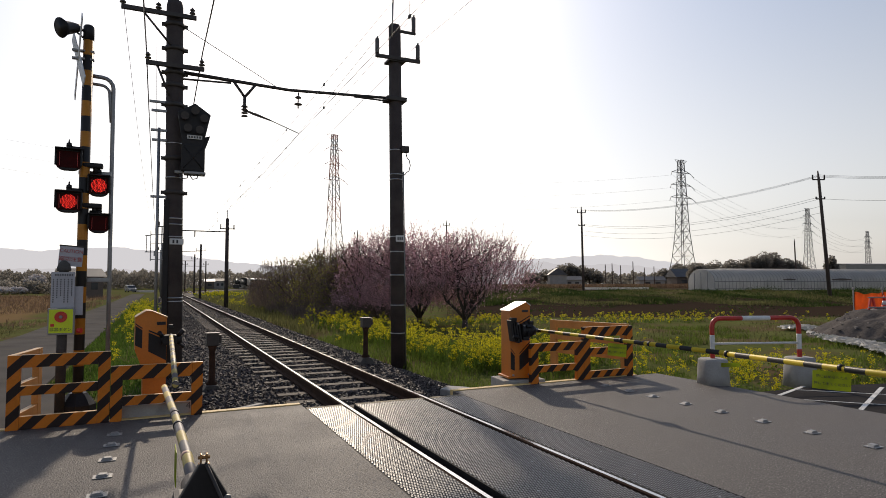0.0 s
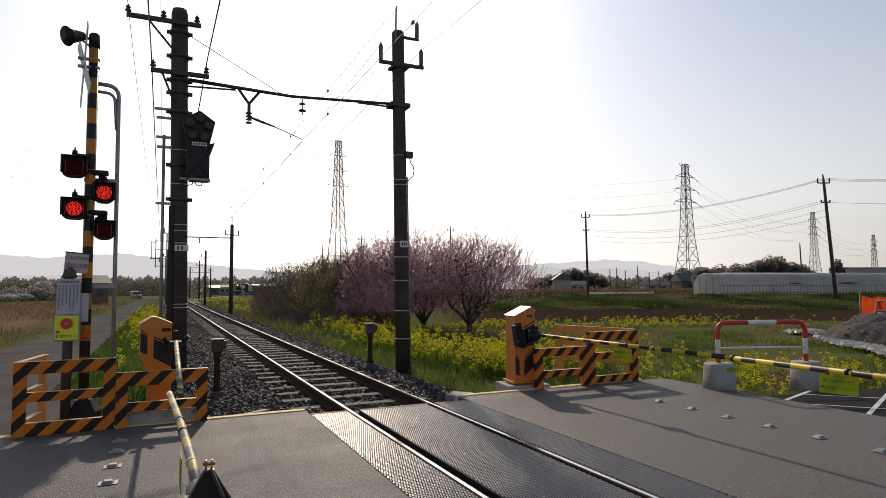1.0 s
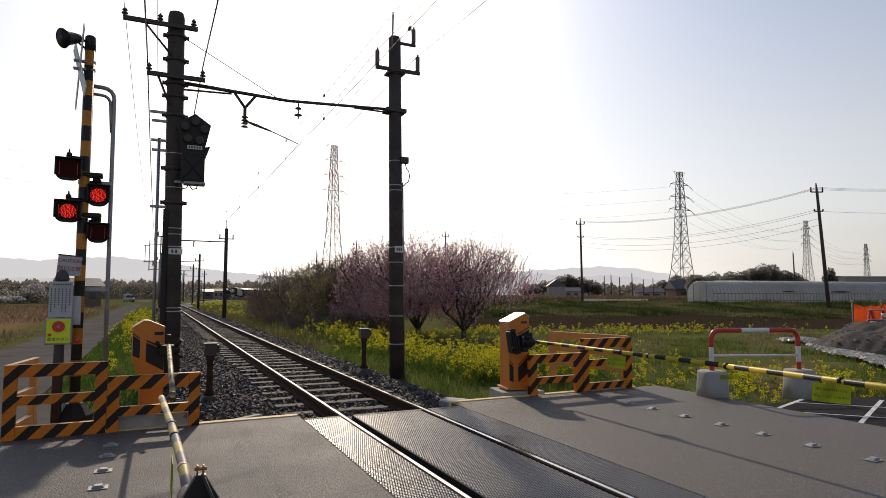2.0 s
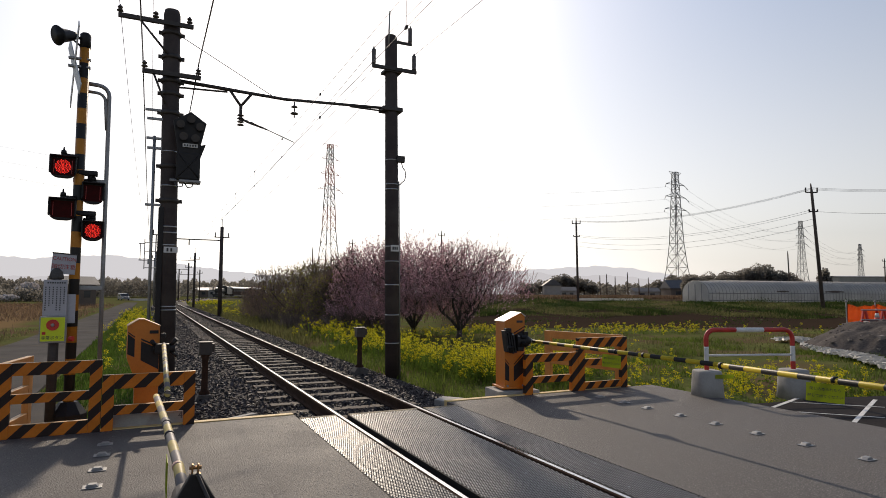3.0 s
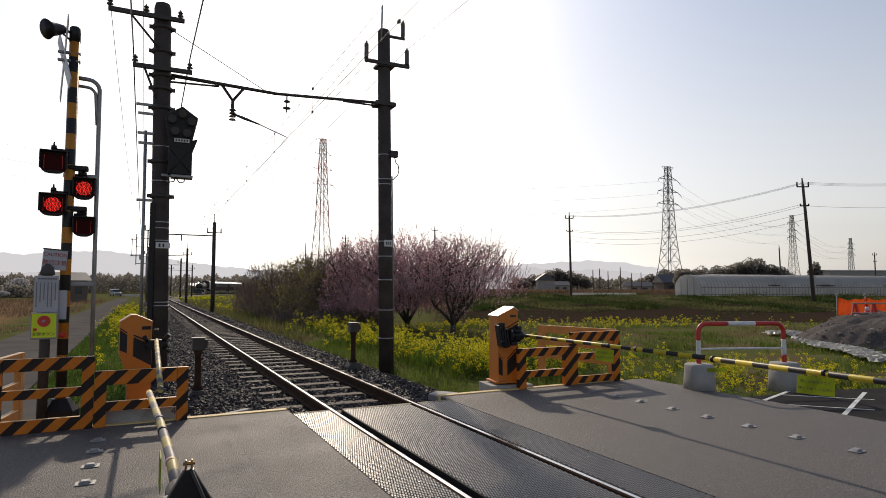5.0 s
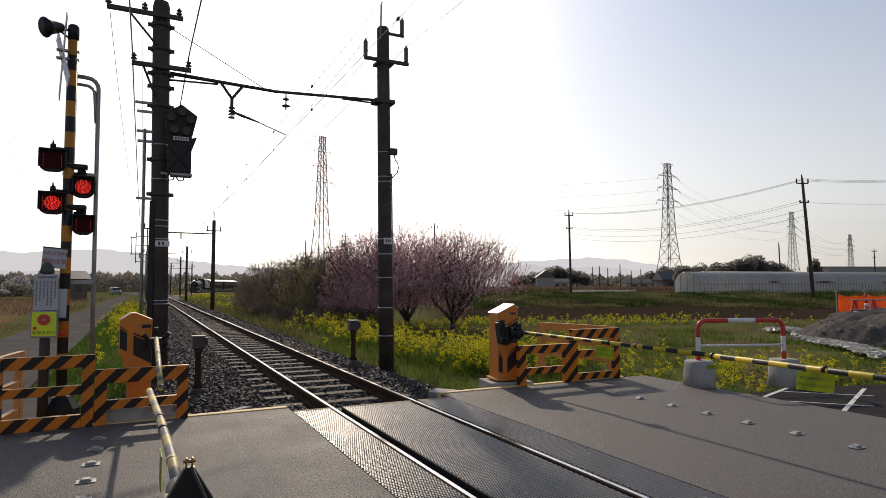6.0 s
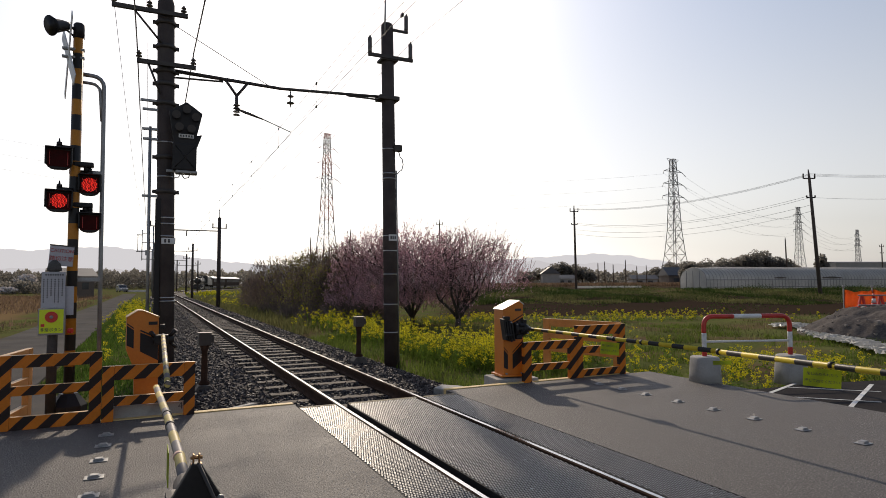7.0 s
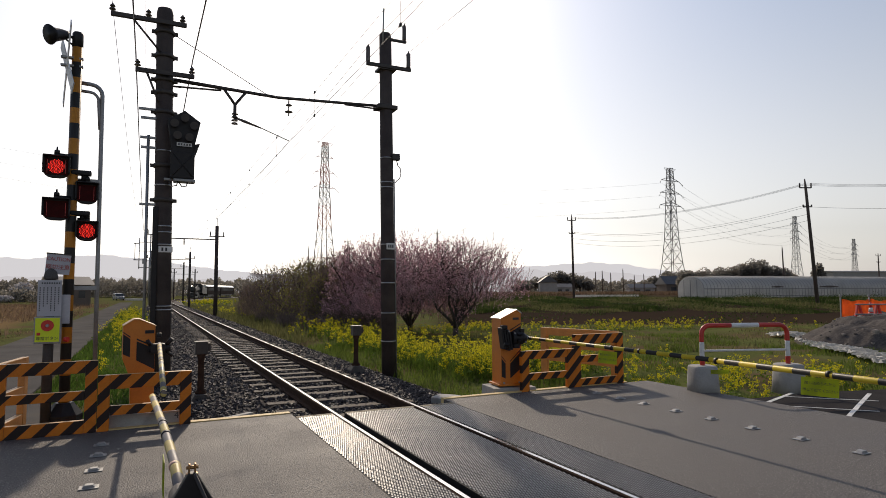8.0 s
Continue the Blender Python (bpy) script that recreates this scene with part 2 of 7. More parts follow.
def ground_z(x, y):
    """Height of the land: low fields by the line, a terrace beyond them on the far side."""
    x, y = np.asarray(x, float), np.asarray(y, float)
    far = 0.419 * (x + 2.778) + 0.908 * y
    side = 0.908 * (x + 2.778) - 0.419 * y
    z = -0.22 - 0.2 * sstep(-2.0, 2.0, x)
    z = z + 0.95 * sstep(44, 62, far + 1.5 * np.sin(side * 0.11)) * sstep(-4, 10, side)
    z = z + 0.05 * np.sin(x * 0.9 + 1.3 * np.sin(y * 0.31)) * np.sin(y * 0.7) * sstep(2.5, 5, np.abs(x))
    bank = np.exp(-((far - 61 - np.sin(side * 0.15)) / 2.2) ** 2) * sstep(0, 10, side)
    return z + 0.25 * bank


def spread(near, step, far_end, grow):
    out, v, s = [0.0], 0.0, step
    while v < far_end:
        if v > near:
            s *= grow
        v += s
        out.append(v)
    return np.array([-v for v in reversed(out[1:])] + out)


def ground_sheet():
    xs, ys = spread(45, 0.6, 4600, 1.13), spread(75, 0.7, 4600, 1.13)
    X, Y = np.meshgrid(xs, ys)
    Z = ground_z(X, Y)
    # cut to lie below the crossing, the lane and the track bed
    Z = np.where((np.abs(X) < 2.6) & (Y > -200) & (Y < 200), np.minimum(Z, -0.62), Z)
    Z = np.where((X > -60) & (X < 14) & (Y > -9.5) & (Y < 8.6), -0.5, Z)
    nx = len(xs)
    v = np.stack([X, Y, Z], -1).reshape(-1, 3)
    f = [(j * nx + i, j * nx + i + 1, (j + 1) * nx + i + 1, (j + 1) * nx + i) for j in range(len(ys) - 1) for i in range(nx - 1)]
    m = mat("land", (0.135, 0.145, 0.05), (0.078, 0.088, 0.032), 0.95, 0, 0.6, 9, 0.6, 0.0, both=0.5)
    two_tone(m, (0.12, 0.09, 0.05), 0.35, 0.48, 0.62)
    # bare brown plots on the terrace and tall dry grass left of the lane
    n, l = m.node_tree.nodes, m.node_tree.links
    p = n["Principled BSDF"]
    tc, sep = n.new("ShaderNodeTexCoord"), n.new("ShaderNodeSeparateXYZ")
    l.new(tc.outputs["Object"], sep.inputs[0])
    wob = n.new("ShaderNodeTexNoise")
    wob.inputs["Scale"].default_value = 0.12

    def band(value, a, b, soft):
        r = []
        for lo, hi in ((a - soft, a), (b + soft, b)):
            mr = n.new("ShaderNodeMapRange")
            mr.interpolation_type = "SMOOTHSTEP"
            mr.inputs[1].default_value, mr.inputs[2].default_value = lo, hi
            l.new(value, mr.inputs[0])
            r.append(mr.outputs[0])
        mu = n.new("ShaderNodeMath")
        mu.operation = "MULTIPLY"
        l.new(r[0], mu.inputs[0])
        l.new(r[1], mu.inputs[1])
        return mu.outputs[0]

    def lin(a, b, c, w=0.0):
        d = n.new("ShaderNodeVectorMath")
        d.operation = "DOT_PRODUCT"
        d.inputs[1].default_value = (a, b, 0)
        l.new(tc.outputs["Object"], d.inputs[0])
        ma = n.new("ShaderNodeMath")
        ma.operation = "MULTIPLY_ADD"
        l.new(tc.outputs["Object"], wob.inputs["Vector"])
        l.new(wob.outputs[0], ma.inputs[0])
        ma.inputs[1].default_value = w
        l.new(d.outputs["Value"], ma.inputs[2])
        mb = n.new("ShaderNodeMath")
        mb.inputs[1].default_value = c
        l.new(ma.outputs[0], mb.inputs[0])
        return mb.outputs[0]

    def lay(mask, colour, amount=1.0):
        src = p.inputs["Base Color"].links[0].from_socket
        mu = n.new("ShaderNodeMath")
        mu.operation = "MULTIPLY"
        mu.inputs[1].default_value = amount
        l.new(mask, mu.inputs[0])
        mx = n.new("ShaderNodeMix")
        mx.data_type = "RGBA"
        l.new(mu.outputs[0], mx.inputs[0])
        l.new(src, mx.inputs[6])
        mx.inputs[7].default_value = (*colour, 1)
        l.new(mx.outputs[2], p.inputs["Base Color"])

    def both(a, b):
        mu = n.new("ShaderNodeMath")
        mu.operation = "MULTIPLY"
        l.new(a, mu.inputs[0])
        l.new(b, mu.inputs[1])
        return mu.outputs[0]

    depth, side = lin(0.419, 0.908, 1.164, 3.0), lin(0.908, -0.419, 2.52, 2.0)
    lay(both(band(depth, 38, 58, 1.5), band(side, 3, 200, 3)), (0.042, 0.028, 0.022), 0.95)
    lay(both(band(depth, 66, 140, 2), band(side, -8, 400, 5)), (0.06, 0.042, 0.033), 0.9)
    lay(both(band(depth, 142, 230, 6), band(side, -30, 400, 5)), (0.22, 0.145, 0.08), 0.85)
    lay(both(band(lin(1, 0, 0, 2.0), -60, -9, 1.5), band(lin(0, 1, 0, 6.0), 24, 110, 5)), (0.21, 0.135, 0.07), 0.9)
    ob = mesh_of("ground", v.tolist(), f, m, smooth=True)
    return tagged(ob, "spring fields of grass, weeds and bare soil", "ground", kind="structure")


ground_sheet()

EDGE0, EDGE1 = 7.93, 8.17  # the crossing's far edge at x = -4.3 and x = 4.5


def edge_y(x):
    return EDGE0 + (x + 4.3) * (EDGE1 - EDGE0) / 8.8


def crossing_slabs():
    # concrete either side of the track panels
    for a, b, nm in ((-16.0, -1.085, "road_concrete"), (1.105, 5.05, "road_concrete")):
        bm = B()
        prism(bm, [(a, -8.0), (b, -8.0), (b, edge_y(b)), (a, edge_y(a))], "z", -0.45, 0.0)
        tagged(part(nm, bm, M["concrete_road"]), "grey broom-finished concrete crossing road", "road", kind="structure")
    for a, b in ((-16.0, -1.09), (1.11, 4.6)):
        bm = B()
        prism(bm, [(a, edge_y(a) - 0.005), (b, edge_y(b) - 0.005), (b, edge_y(b) + 0.1), (a, edge_y(a) + 0.1)], "z", -0.4, 0.012)
        tagged(part("edge_kerb", bm, M["edge_paint"]), "worn pale yellow kerb line along the crossing edge", "kerb", kind="structure")
    bm = B()
    prism(bm, [(5.056, -8.0), (60, -8.0), (60, 2.6), (9.0, 5.6), (6.9, 6.15), (5.056, 6.3)], "z", -0.45, -0.03)
    tagged(part("road_asphalt", bm, M["asphalt"]), "dark asphalt road beyond the crossing", "road", kind="structure")
    # the lane along the line
    bm = B()
    prism(bm, [(-8.6, 8.3), (-3.3, 8.3), (-3.45, 9.6), (-4.5, 12.5), (-4.7, 60), (-4.9, 120), (-6.9, 120), (-6.75, 60), (-6.95, 25), (-7.4, 15)], "z", -0.5, -0.17)
    tagged(part("lane", bm, M["lane"]), "narrow grey paved lane beside the railway", "lane", kind="structure")


crossing_slabs()


# ---- track ----
RAIL_X = 0.566
BEND_Y, BEND_R = 97.0, 375.0


def track_point(s, off):
    """A point at the distance s along the line, off metres to its right."""
    if s <= BEND_Y:
        return Vector((off, s, 0))
    a = (s - BEND_Y) / BEND_R
    return Vector((BEND_R * (1 - math.cos(a)) + off * math.cos(a), BEND_Y + BEND_R * math.sin(a) - off * math.sin(a), 0))


TRACK_S = [-60, -20, -5, 0, 5, 8, 12, 20, 40, 70, 97] + [97 + 8 * k for k in range(1, 28)]


def sweep(outline, off, mi_of=lambda k: 0, svals=TRACK_S, bm=None):
    bm = bm or B()
    rings = [[bm.verts.new(track_point(s, off + p[0]) + Vector((0, 0, p[1]))) for p in outline] for s in svals]
    n = len(outline)
    for a, b in zip(rings, rings[1:]):
        for k in range(n):
            bm.faces.new((a[k], b[k], b[(k + 1) % n], a[(k + 1) % n])).material_index = mi_of(k)
    bm.faces.new(rings[0])
    bm.faces.new(list(reversed(rings[-1])))
    bmesh.ops.recalc_face_normals(bm, faces=bm.faces[:])
    return bm


def rails():
    w, out = 0.0325, []
    prof = [(-0.0635, -0.153), (0.0635, -0.153), (0.0635, -0.14), (0.012, -0.12), (0.008, -0.05), (w, -0.04), (w, -0.01), (0.019, 0.0),
            (-0.019, 0.0), (-w, -0.01), (-w, -0.04), (-0.008, -0.05), (-0.012, -0.12), (-0.0635, -0.14)]
    for sx in (-1, 1):
        ob = part("rail", sweep(prof, sx * RAIL_X, lambda k: 1 if k == 7 else 0), [M["rail_side"], M["rail_top"]])
        tagged(ob, "rusty steel rail with a polished running face", "rail", "rails of the track")


rails()


def track_bed():
    prof = [(-3.0, -0.75), (3.0, -0.75), (2.35, -0.42), (1.55, -0.2), (-1.9, -0.2), (-2.7, -0.33)]
    ob = part("ballast_bed", sweep(prof, 0.0), M["ballast"])
    tagged(ob, "dark grey crushed-stone ballast bed under the track", "track bed", kind="structure")


track_bed()


def sleepers():
    bm = B()
    box(bm, (0, 0, -0.09), (2.1, 0.21, 0.18), bevel=0.012)
    base = part("sleeper", bm, M["sleeper"])
    tagged(base, "weathered grey-brown wooden sleeper under the rails", "sleeper", "sleepers of the track")
    base.matrix_world = pose(0, 8.42, -0.155, rz=0.4)
    rnd = random.Random(4)
    for k in range(1, 130):
        s = 8.42 + 0.68 * k
        c = track_point(s, 0)
        a = 0 if s < BEND_Y else -math.degrees((s - BEND_Y) / BEND_R)
        copy_thing(base, pose(c.x + rnd.uniform(-0.03, 0.03), c.y + rnd.uniform(-0.03, 0.03), -0.154 + rnd.uniform(-0.008, 0.0), rz=a + rnd.uniform(-0.8, 0.8)))


sleepers()


def panels():
    """Rubber crossing panels with a raised lattice, outside and between the rails."""
    y1 = 7.82
    for a, b in ((-1.08, -0.605), (-0.45, 0.485), (0.605, 1.1)):
        t = tagged(thing("crossing_deck", pose(0, 0, 0), "black rubber crossing panels with a raised diamond grid", "crossing deck", "panels of the crossing"), kind="structure")
        k = 0
        y = -6.0
        while y < y1 - 0.1:
            top = min(y + 1.97, y1)
            bm = B()
            box(bm, ((a + b) / 2, (y + top) / 2, -0.105), (b - a, top - y - 0.006, 0.2))
            part("mat", bm, M["rubber_base"], t)
            y += 1.97
            k += 1
        # the lattice: low studs
        vs, fs = [], []
        step, row = 0.022, 0.036
        ny, nx = int((y1 + 6.0) / row), int((b - a) / step)
        for j in range(ny):
            for i in range(nx):
                cx = a + 0.018 + step * (i + 0.5 * (j % 2))
                cy = -6.0 + row * j + 0.03
                if cx > b - 0.01 or cy > y1 - 0.03:
                    continue
                o = len(vs)
                for dx, dy in ((-0.0085, -0.013), (0.0085, -0.013), (0.0085, 0.013), (-0.0085, 0.013)):
                    vs.append((cx + dx, cy + dy, -0.006))
                for dx, dy in ((-0.0065, -0.0098), (0.0065, -0.0098), (0.0065, 0.0098), (-0.0065, 0.0098)):
                    vs.append((cx + dx, cy + dy, 0.0005 + 0.06 * dy))
                fs += [(o + 4, o + 5, o + 6, o + 7)] + [(o + q, o + (q + 1) % 4, o + 4 + (q + 1) % 4, o + 4 + q) for q in range(4)]
        tagged(mesh_of("tread_studs", vs, fs, M["rubber"], t), kind="stuff")
        # worn fixing caps along the middle of each mat
        for q in range(7):
            bm = B()
            tube(bm, [(a + (b - a) * (0.3 if q % 2 else 0.7), 3.3 + 0.66 * q, -0.004), (a + (b - a) * (0.3 if q % 2 else 0.7), 3.3 + 0.66 * q, 0.003)], 0.011, 10, smooth=False)
            part("fixing_cap", bm, M["galv"], t)


panels()


def road_studs():
    bm = B()
    box(bm, (0, 0, 0.006), (0.14, 0.11, 0.006), bevel=0.002)
    prism(bm, [(-0.048, 0.008), (0.048, 0.008), (0.028, 0.03), (-0.028, 0.03)], "y", -0.03, 0.03, bevel=0.003)
    first = part("road_stud", bm, M["galv"])
    tagged(first, "cast metal road stud on the crossing concrete", "road stud", "road studs")
    first.matrix_world = pose(-3.15, 5.23, 0)
    for y in (4.7, 4.17, 5.72, 6.24, 6.78, 7.24):
        copy_thing(first, pose(-3.15, y, 0, rz=random.uniform(-3, 3)))
    for y in (7.49, 6.98, 6.51, 5.94, 5.39, 4.83, 4.26, 3.66, 3.1, 2.5):
        copy_thing(first, pose(3.38, y, 0, rz=random.uniform(-3, 3)))


road_studs()


def grit(x0, x1, y0, y1, n, seed):
    """Coarse aggregate standing out of the worn concrete."""
    rng = np.random.default_rng(seed)
    x, y = rng.uniform(x0, x1, n), rng.uniform(y0, y1, n)
    k = y < edge_y(x) - 0.03
    x, y = x[k], y[k]
    n = len(x)
    r, h, a = rng.uniform(0.0025, 0.0065, n), rng.uniform(0.001, 0.0032, n), rng.uniform(0, 6.3, n)
    foot = [np.stack([x + r * np.cos(a + q), y + r * np.sin(a + q), np.full(n, -0.001)], 1) for q in (0, 1.5, 3.1, 4.6)]
    tip = np.stack([x + r * rng.uniform(-0.4, 0.4, n), y + r * rng.uniform(-0.4, 0.4, n), h], 1)
    V = np.stack(foot + [tip], 1).reshape(-1, 3)
    F = (np.arange(n)[:, None, None] * 5 + np.array([(0, 1, 4), (1, 2, 4), (2, 3, 4), (3, 0, 4)])[None]).reshape(-1, 3)
    tagged(mesh_of("road_grit", V.tolist(), F.tolist(), M["grit"]), "coarse grey grit standing out of the worn concrete", "grit", kind="stuff")


M["grit"] = mat("grit", (0.34, 0.31, 0.285), (0.2, 0.182, 0.168), 0.4, 0, 20, 90, 0, 0.6, island=0.5)
grit(-5.5, -1.1, -1.5, 7.95, 70000, 5)
grit(1.12, 5.04, -1.5, 8.1, 66000, 6)


# ---- overhead line poles ----
def insulator(bm, x, y, z, h=0.2, r=0.05, n=3):
    for k in range(n):
        zz = z + h * (k + 0.3) / n
        tube(bm, [(x, y, zz - 0.02), (x, y, zz), (x, y, zz + 0.03)], [r * (1 - 0.18 * k), r * 0.95 * (1 - 0.18 * k), 0.02], 10)
    tube(bm, [(x, y, z - 0.06), (x, y, z + h)], 0.016, 8)
    return bm


def long_insulator(bm, x, y, z, h=0.36):
    pts, rs = [], []
    for k in range(9):
        pts += [(x, y, z + h * k / 9), (x, y, z + h * (k + 0.5) / 9)]
        rs += [0.045, 0.06]
    tube(bm, pts + [(x, y, z + h), (x, y, z + h + 0.06)], rs + [0.03, 0.012], 10)


def band(parent, x, y, z, r):
    bm = B()
    tube(bm, [(x, y, z - 0.012), (x, y, z + 0.012)], r, 18)
    return part("band", bm, M["galv_band"], parent)


def right_pole(lean=True):
    t = thing("overhead_line_pole", pose(2.35, 13.6, -0.6), "dark concrete overhead line pole with insulators and metal bands", "line pole", "overhead line poles")
    top = Vector((-0.12, 0, 8.36)) if lean else Vector((0, 0, 8.36))

    def ax(z):
        return top * (z / 8.36)
    bm = B()
    tube(bm, [ax(0), ax(4), ax(8.28), ax(8.34), ax(8.36)], [0.168, 0.158, 0.148, 0.12, 0.06], 20)
    part("pole", bm, M["pole_dark"], t)
    for z in (1.0, 1.65, 2.35, 2.9, 3.25, 4.6, 4.72, 5.3):
        c = ax(z)
        band(t, c.x, c.y, z, 0.172 - 0.0025 * z)
    c = ax(7.47)
    bm = B()
    box(bm, (c.x + 0.02, -0.17, 7.47), (1.12, 0.07, 0.08), bevel=0.006)
    box(bm, (c.x, 0.0, 7.43), (0.42, 0.36, 0.06), bevel=0.01)
    part("crossarm", bm, M["steel_dark"], t)
    for dx in (-0.5, 0.52):
        bm = B()
        long_insulator(bm, c.x + dx, -0.17, 7.52)
        part("insulator", bm, M["insulator"], t)
    bm = B()
    box(bm, (c.x + 0.26, -0.1, 8.17), (0.46, 0.06, 0.06), bevel=0.005)
    part("top_bracket", bm, M["steel_dark"], t)
    bm = B()
    long_insulator(bm, c.x + 0.44, -0.1, 8.22)
    part("insulator", bm, M["insulator"], t)
    bm = B()
    tube(bm, [ax(8.0) + Vector((-0.1, -0.1, 0)), ax(8.9) + Vector((-0.07, -0.1, 0))], 0.025, 8)
    part("earth_rod", bm, M["galv"], t)
    bm = B()
    box(bm, (-0.03, -0.165, 3.2), (0.2, 0.02, 0.15), bevel=0.004)
    part("number_plate", bm, M["white_panel"], t, "small white plate on the pole")
    bm = B()
    for k in range(3):
        box(bm, (-0.08 + 0.05 * k, -0.178, 3.2), (0.03, 0.006, 0.07))
    part("plate_marks", bm, M["ink"], t)
    # clamp and hanging cable loop
    bm = B()
    box(bm, (0.1, -0.13, 5.32), (0.2, 0.12, 0.16), bevel=0.03)
    part("clamp", bm, M["steel_dark"], t)
    bm = B()
    tube(bm, [(0.12, -0.13, 5.27)] + [(0.14 + 0.1 * math.sin(a), -0.13, 4.95 + 0.18 * math.cos(a)) for a in (0.2, 0.9, 1.6, 2.4, 3.1)] + [(0.08, -0.15, 4.7)], 0.012, 6)
    part("cable_loop", bm, M["wire"], t)
    bm = B()
    tube(bm, [(0.172, -0.05, 0.0), (0.125, -0.06, 2.9), (0.085, -0.08, 4.8)], 0.016, 6)
    part("conduit", bm, M["galv"], t)
    return t


right_pole()


def left_pole():
    t = thing("signal_pole", pose(-2.46, 13.6, -0.55), "thick dark pole carrying crossarms and a railway signal", "line pole", "overhead line poles")
    top = Vector((-0.13, 0, 7.95))

    def ax(z):
        return top * (z / 7.95)
    bm = B()
    tube(bm, [ax(0), ax(4), ax(7.82), ax(7.92), ax(7.95)], [0.166, 0.164, 0.162, 0.14, 0.05], 22)
    part("pole", bm, M["pole_dark"], t)
    for z in (1.75, 1.82, 3.05, 3.3, 3.42, 4.25, 4.95):
        c = ax(z)
        band(t, c.x, c.y, z, 0.17)
    for z in (7.42, 6.92, 6.42, 6.15, 5.75, 3.95, 4.65):
        c = ax(z)
        bm = B()
        box(bm, (c.x, 0, z), (0.5, 0.06, 0.07), bevel=0.006)
        tube(bm, [(c.x, 0, z - 0.04), (c.x, 0, z + 0.04)], 0.19, 18)
        part("clamp", bm, M["steel_dark"], t)
    for z, a, b in ((7.56, -0.98, 0.40), (6.51, -0.52, 0.57)):
        bm = B()
        box(bm, ((a + b) / 2 - 0.12, -0.22, z), (b - a, 0.075, 0.085), bevel=0.006)
        tube(bm, [(a * 0.6 - 0.12, -0.22, z - 0.03), (-0.2, -0.2, z - 0.62)], 0.022, 8)
        part("crossarm", bm, M["steel_dark"], t)
    for x, z in ((-0.97, 7.65), (-0.33, 7.65), (0.3, 7.65), (-0.5, 6.60), (0.5, 6.60)):
        bm = B()
        insulator(bm, x - 0.1, -0.22, z - 0.01, 0.13, 0.062, 2)
        part("insulator", bm, M["insulator"], t)
    # brackets on the far side with a riser pipe
    for z, a in ((5.78, -0.46), (5.6, -0.42), (5.2, -0.42), (5.0, -0.4), (3.85, -0.4)):
        bm = B()
        box(bm, (a / 2 - 0.1, -0.05, z), (abs(a), 0.05, 0.05), bevel=0.006)
        part("bracket", bm, M["galv"], t)
    bm = B()
    tube(bm, [(-0.37, -0.05, 5.25), (-0.35, -0.05, 0.2)], 0.03, 10)
    part("riser_pipe", bm, M["galv"], t)
    # the beam over the track
    bm = B()
    tube(bm, [(-0.1, 0, 6.47), (2.2, 0.0, 6.38), (4.62, 0, 6.50)], [0.042, 0.034, 0.034], 10)
    tube(bm, [(-0.1, 0, 6.32), (1.0, 0, 6.37)], 0.022, 8)
    tube(bm, [(3.7, 0, 6.42), (4.62, 0, 6.42)], 0.022, 8)
    box(bm, (4.7, 0, 6.46), (0.5, 0.36, 0.1), bevel=0.02)
    part("beam", bm, M["steel_dark"], t, "slender steel beam across the track")
    bm = B()
    tube(bm, [(1.06, 0, 6.4), (1.28, 0, 6.1)], 0.03, 8)
    tube(bm, [(1.5, 0, 6.4), (1.28, 0, 6.1)], 0.03, 8)
    tube(bm, [(1.28, 0, 6.12), (1.28, 0, 5.8)], 0.035, 8)
    part("hanger", bm, M["steel_dark"], t)
    bm = B()
    for k in range(4):
        tube(bm, [(1.28, 0, 5.68 + 0.07 * k), (1.28, 0, 5.71 + 0.07 * k)], [0.075, 0.05], 10)
    tube(bm, [(1.28, 0, 5.82), (1.5, 0.05, 5.77), (1.85, 0.1, 5.68)], [0.022, 0.035, 0.018], 8)
    tube(bm, [(1.85, 0.1, 5.68), (2.45, 0.1, 5.46)], 0.012, 6)
    part("registration_arm", bm, M["insulator"], t)
    bm = B()
    insulator(bm, 2.42, 0, 6.05, 0.3, 0.09, 2)
    part("insulator", bm, M["insulator"], t)
    bm = B()
    box(bm, (-0.2, -0.1, 2.0), (0.1, 0.09, 3.6), bevel=0.01)
    part("cable_duct", bm, M["black_plastic"], t)
    # plate
    bm = B()
    box(bm, (0.0, -0.17, 2.95), (0.26, 0.02, 0.12), bevel=0.004)
    part("number_plate", bm, M["white_panel"], t, "small white plate on the pole")
    bm = B()
    for k in range(2):
        box(bm, (-0.06 + 0.07 * k, -0.182, 2.95), (0.035, 0.006, 0.07))
    part("plate_marks", bm, M["ink"], t)
    return t


left_pole()


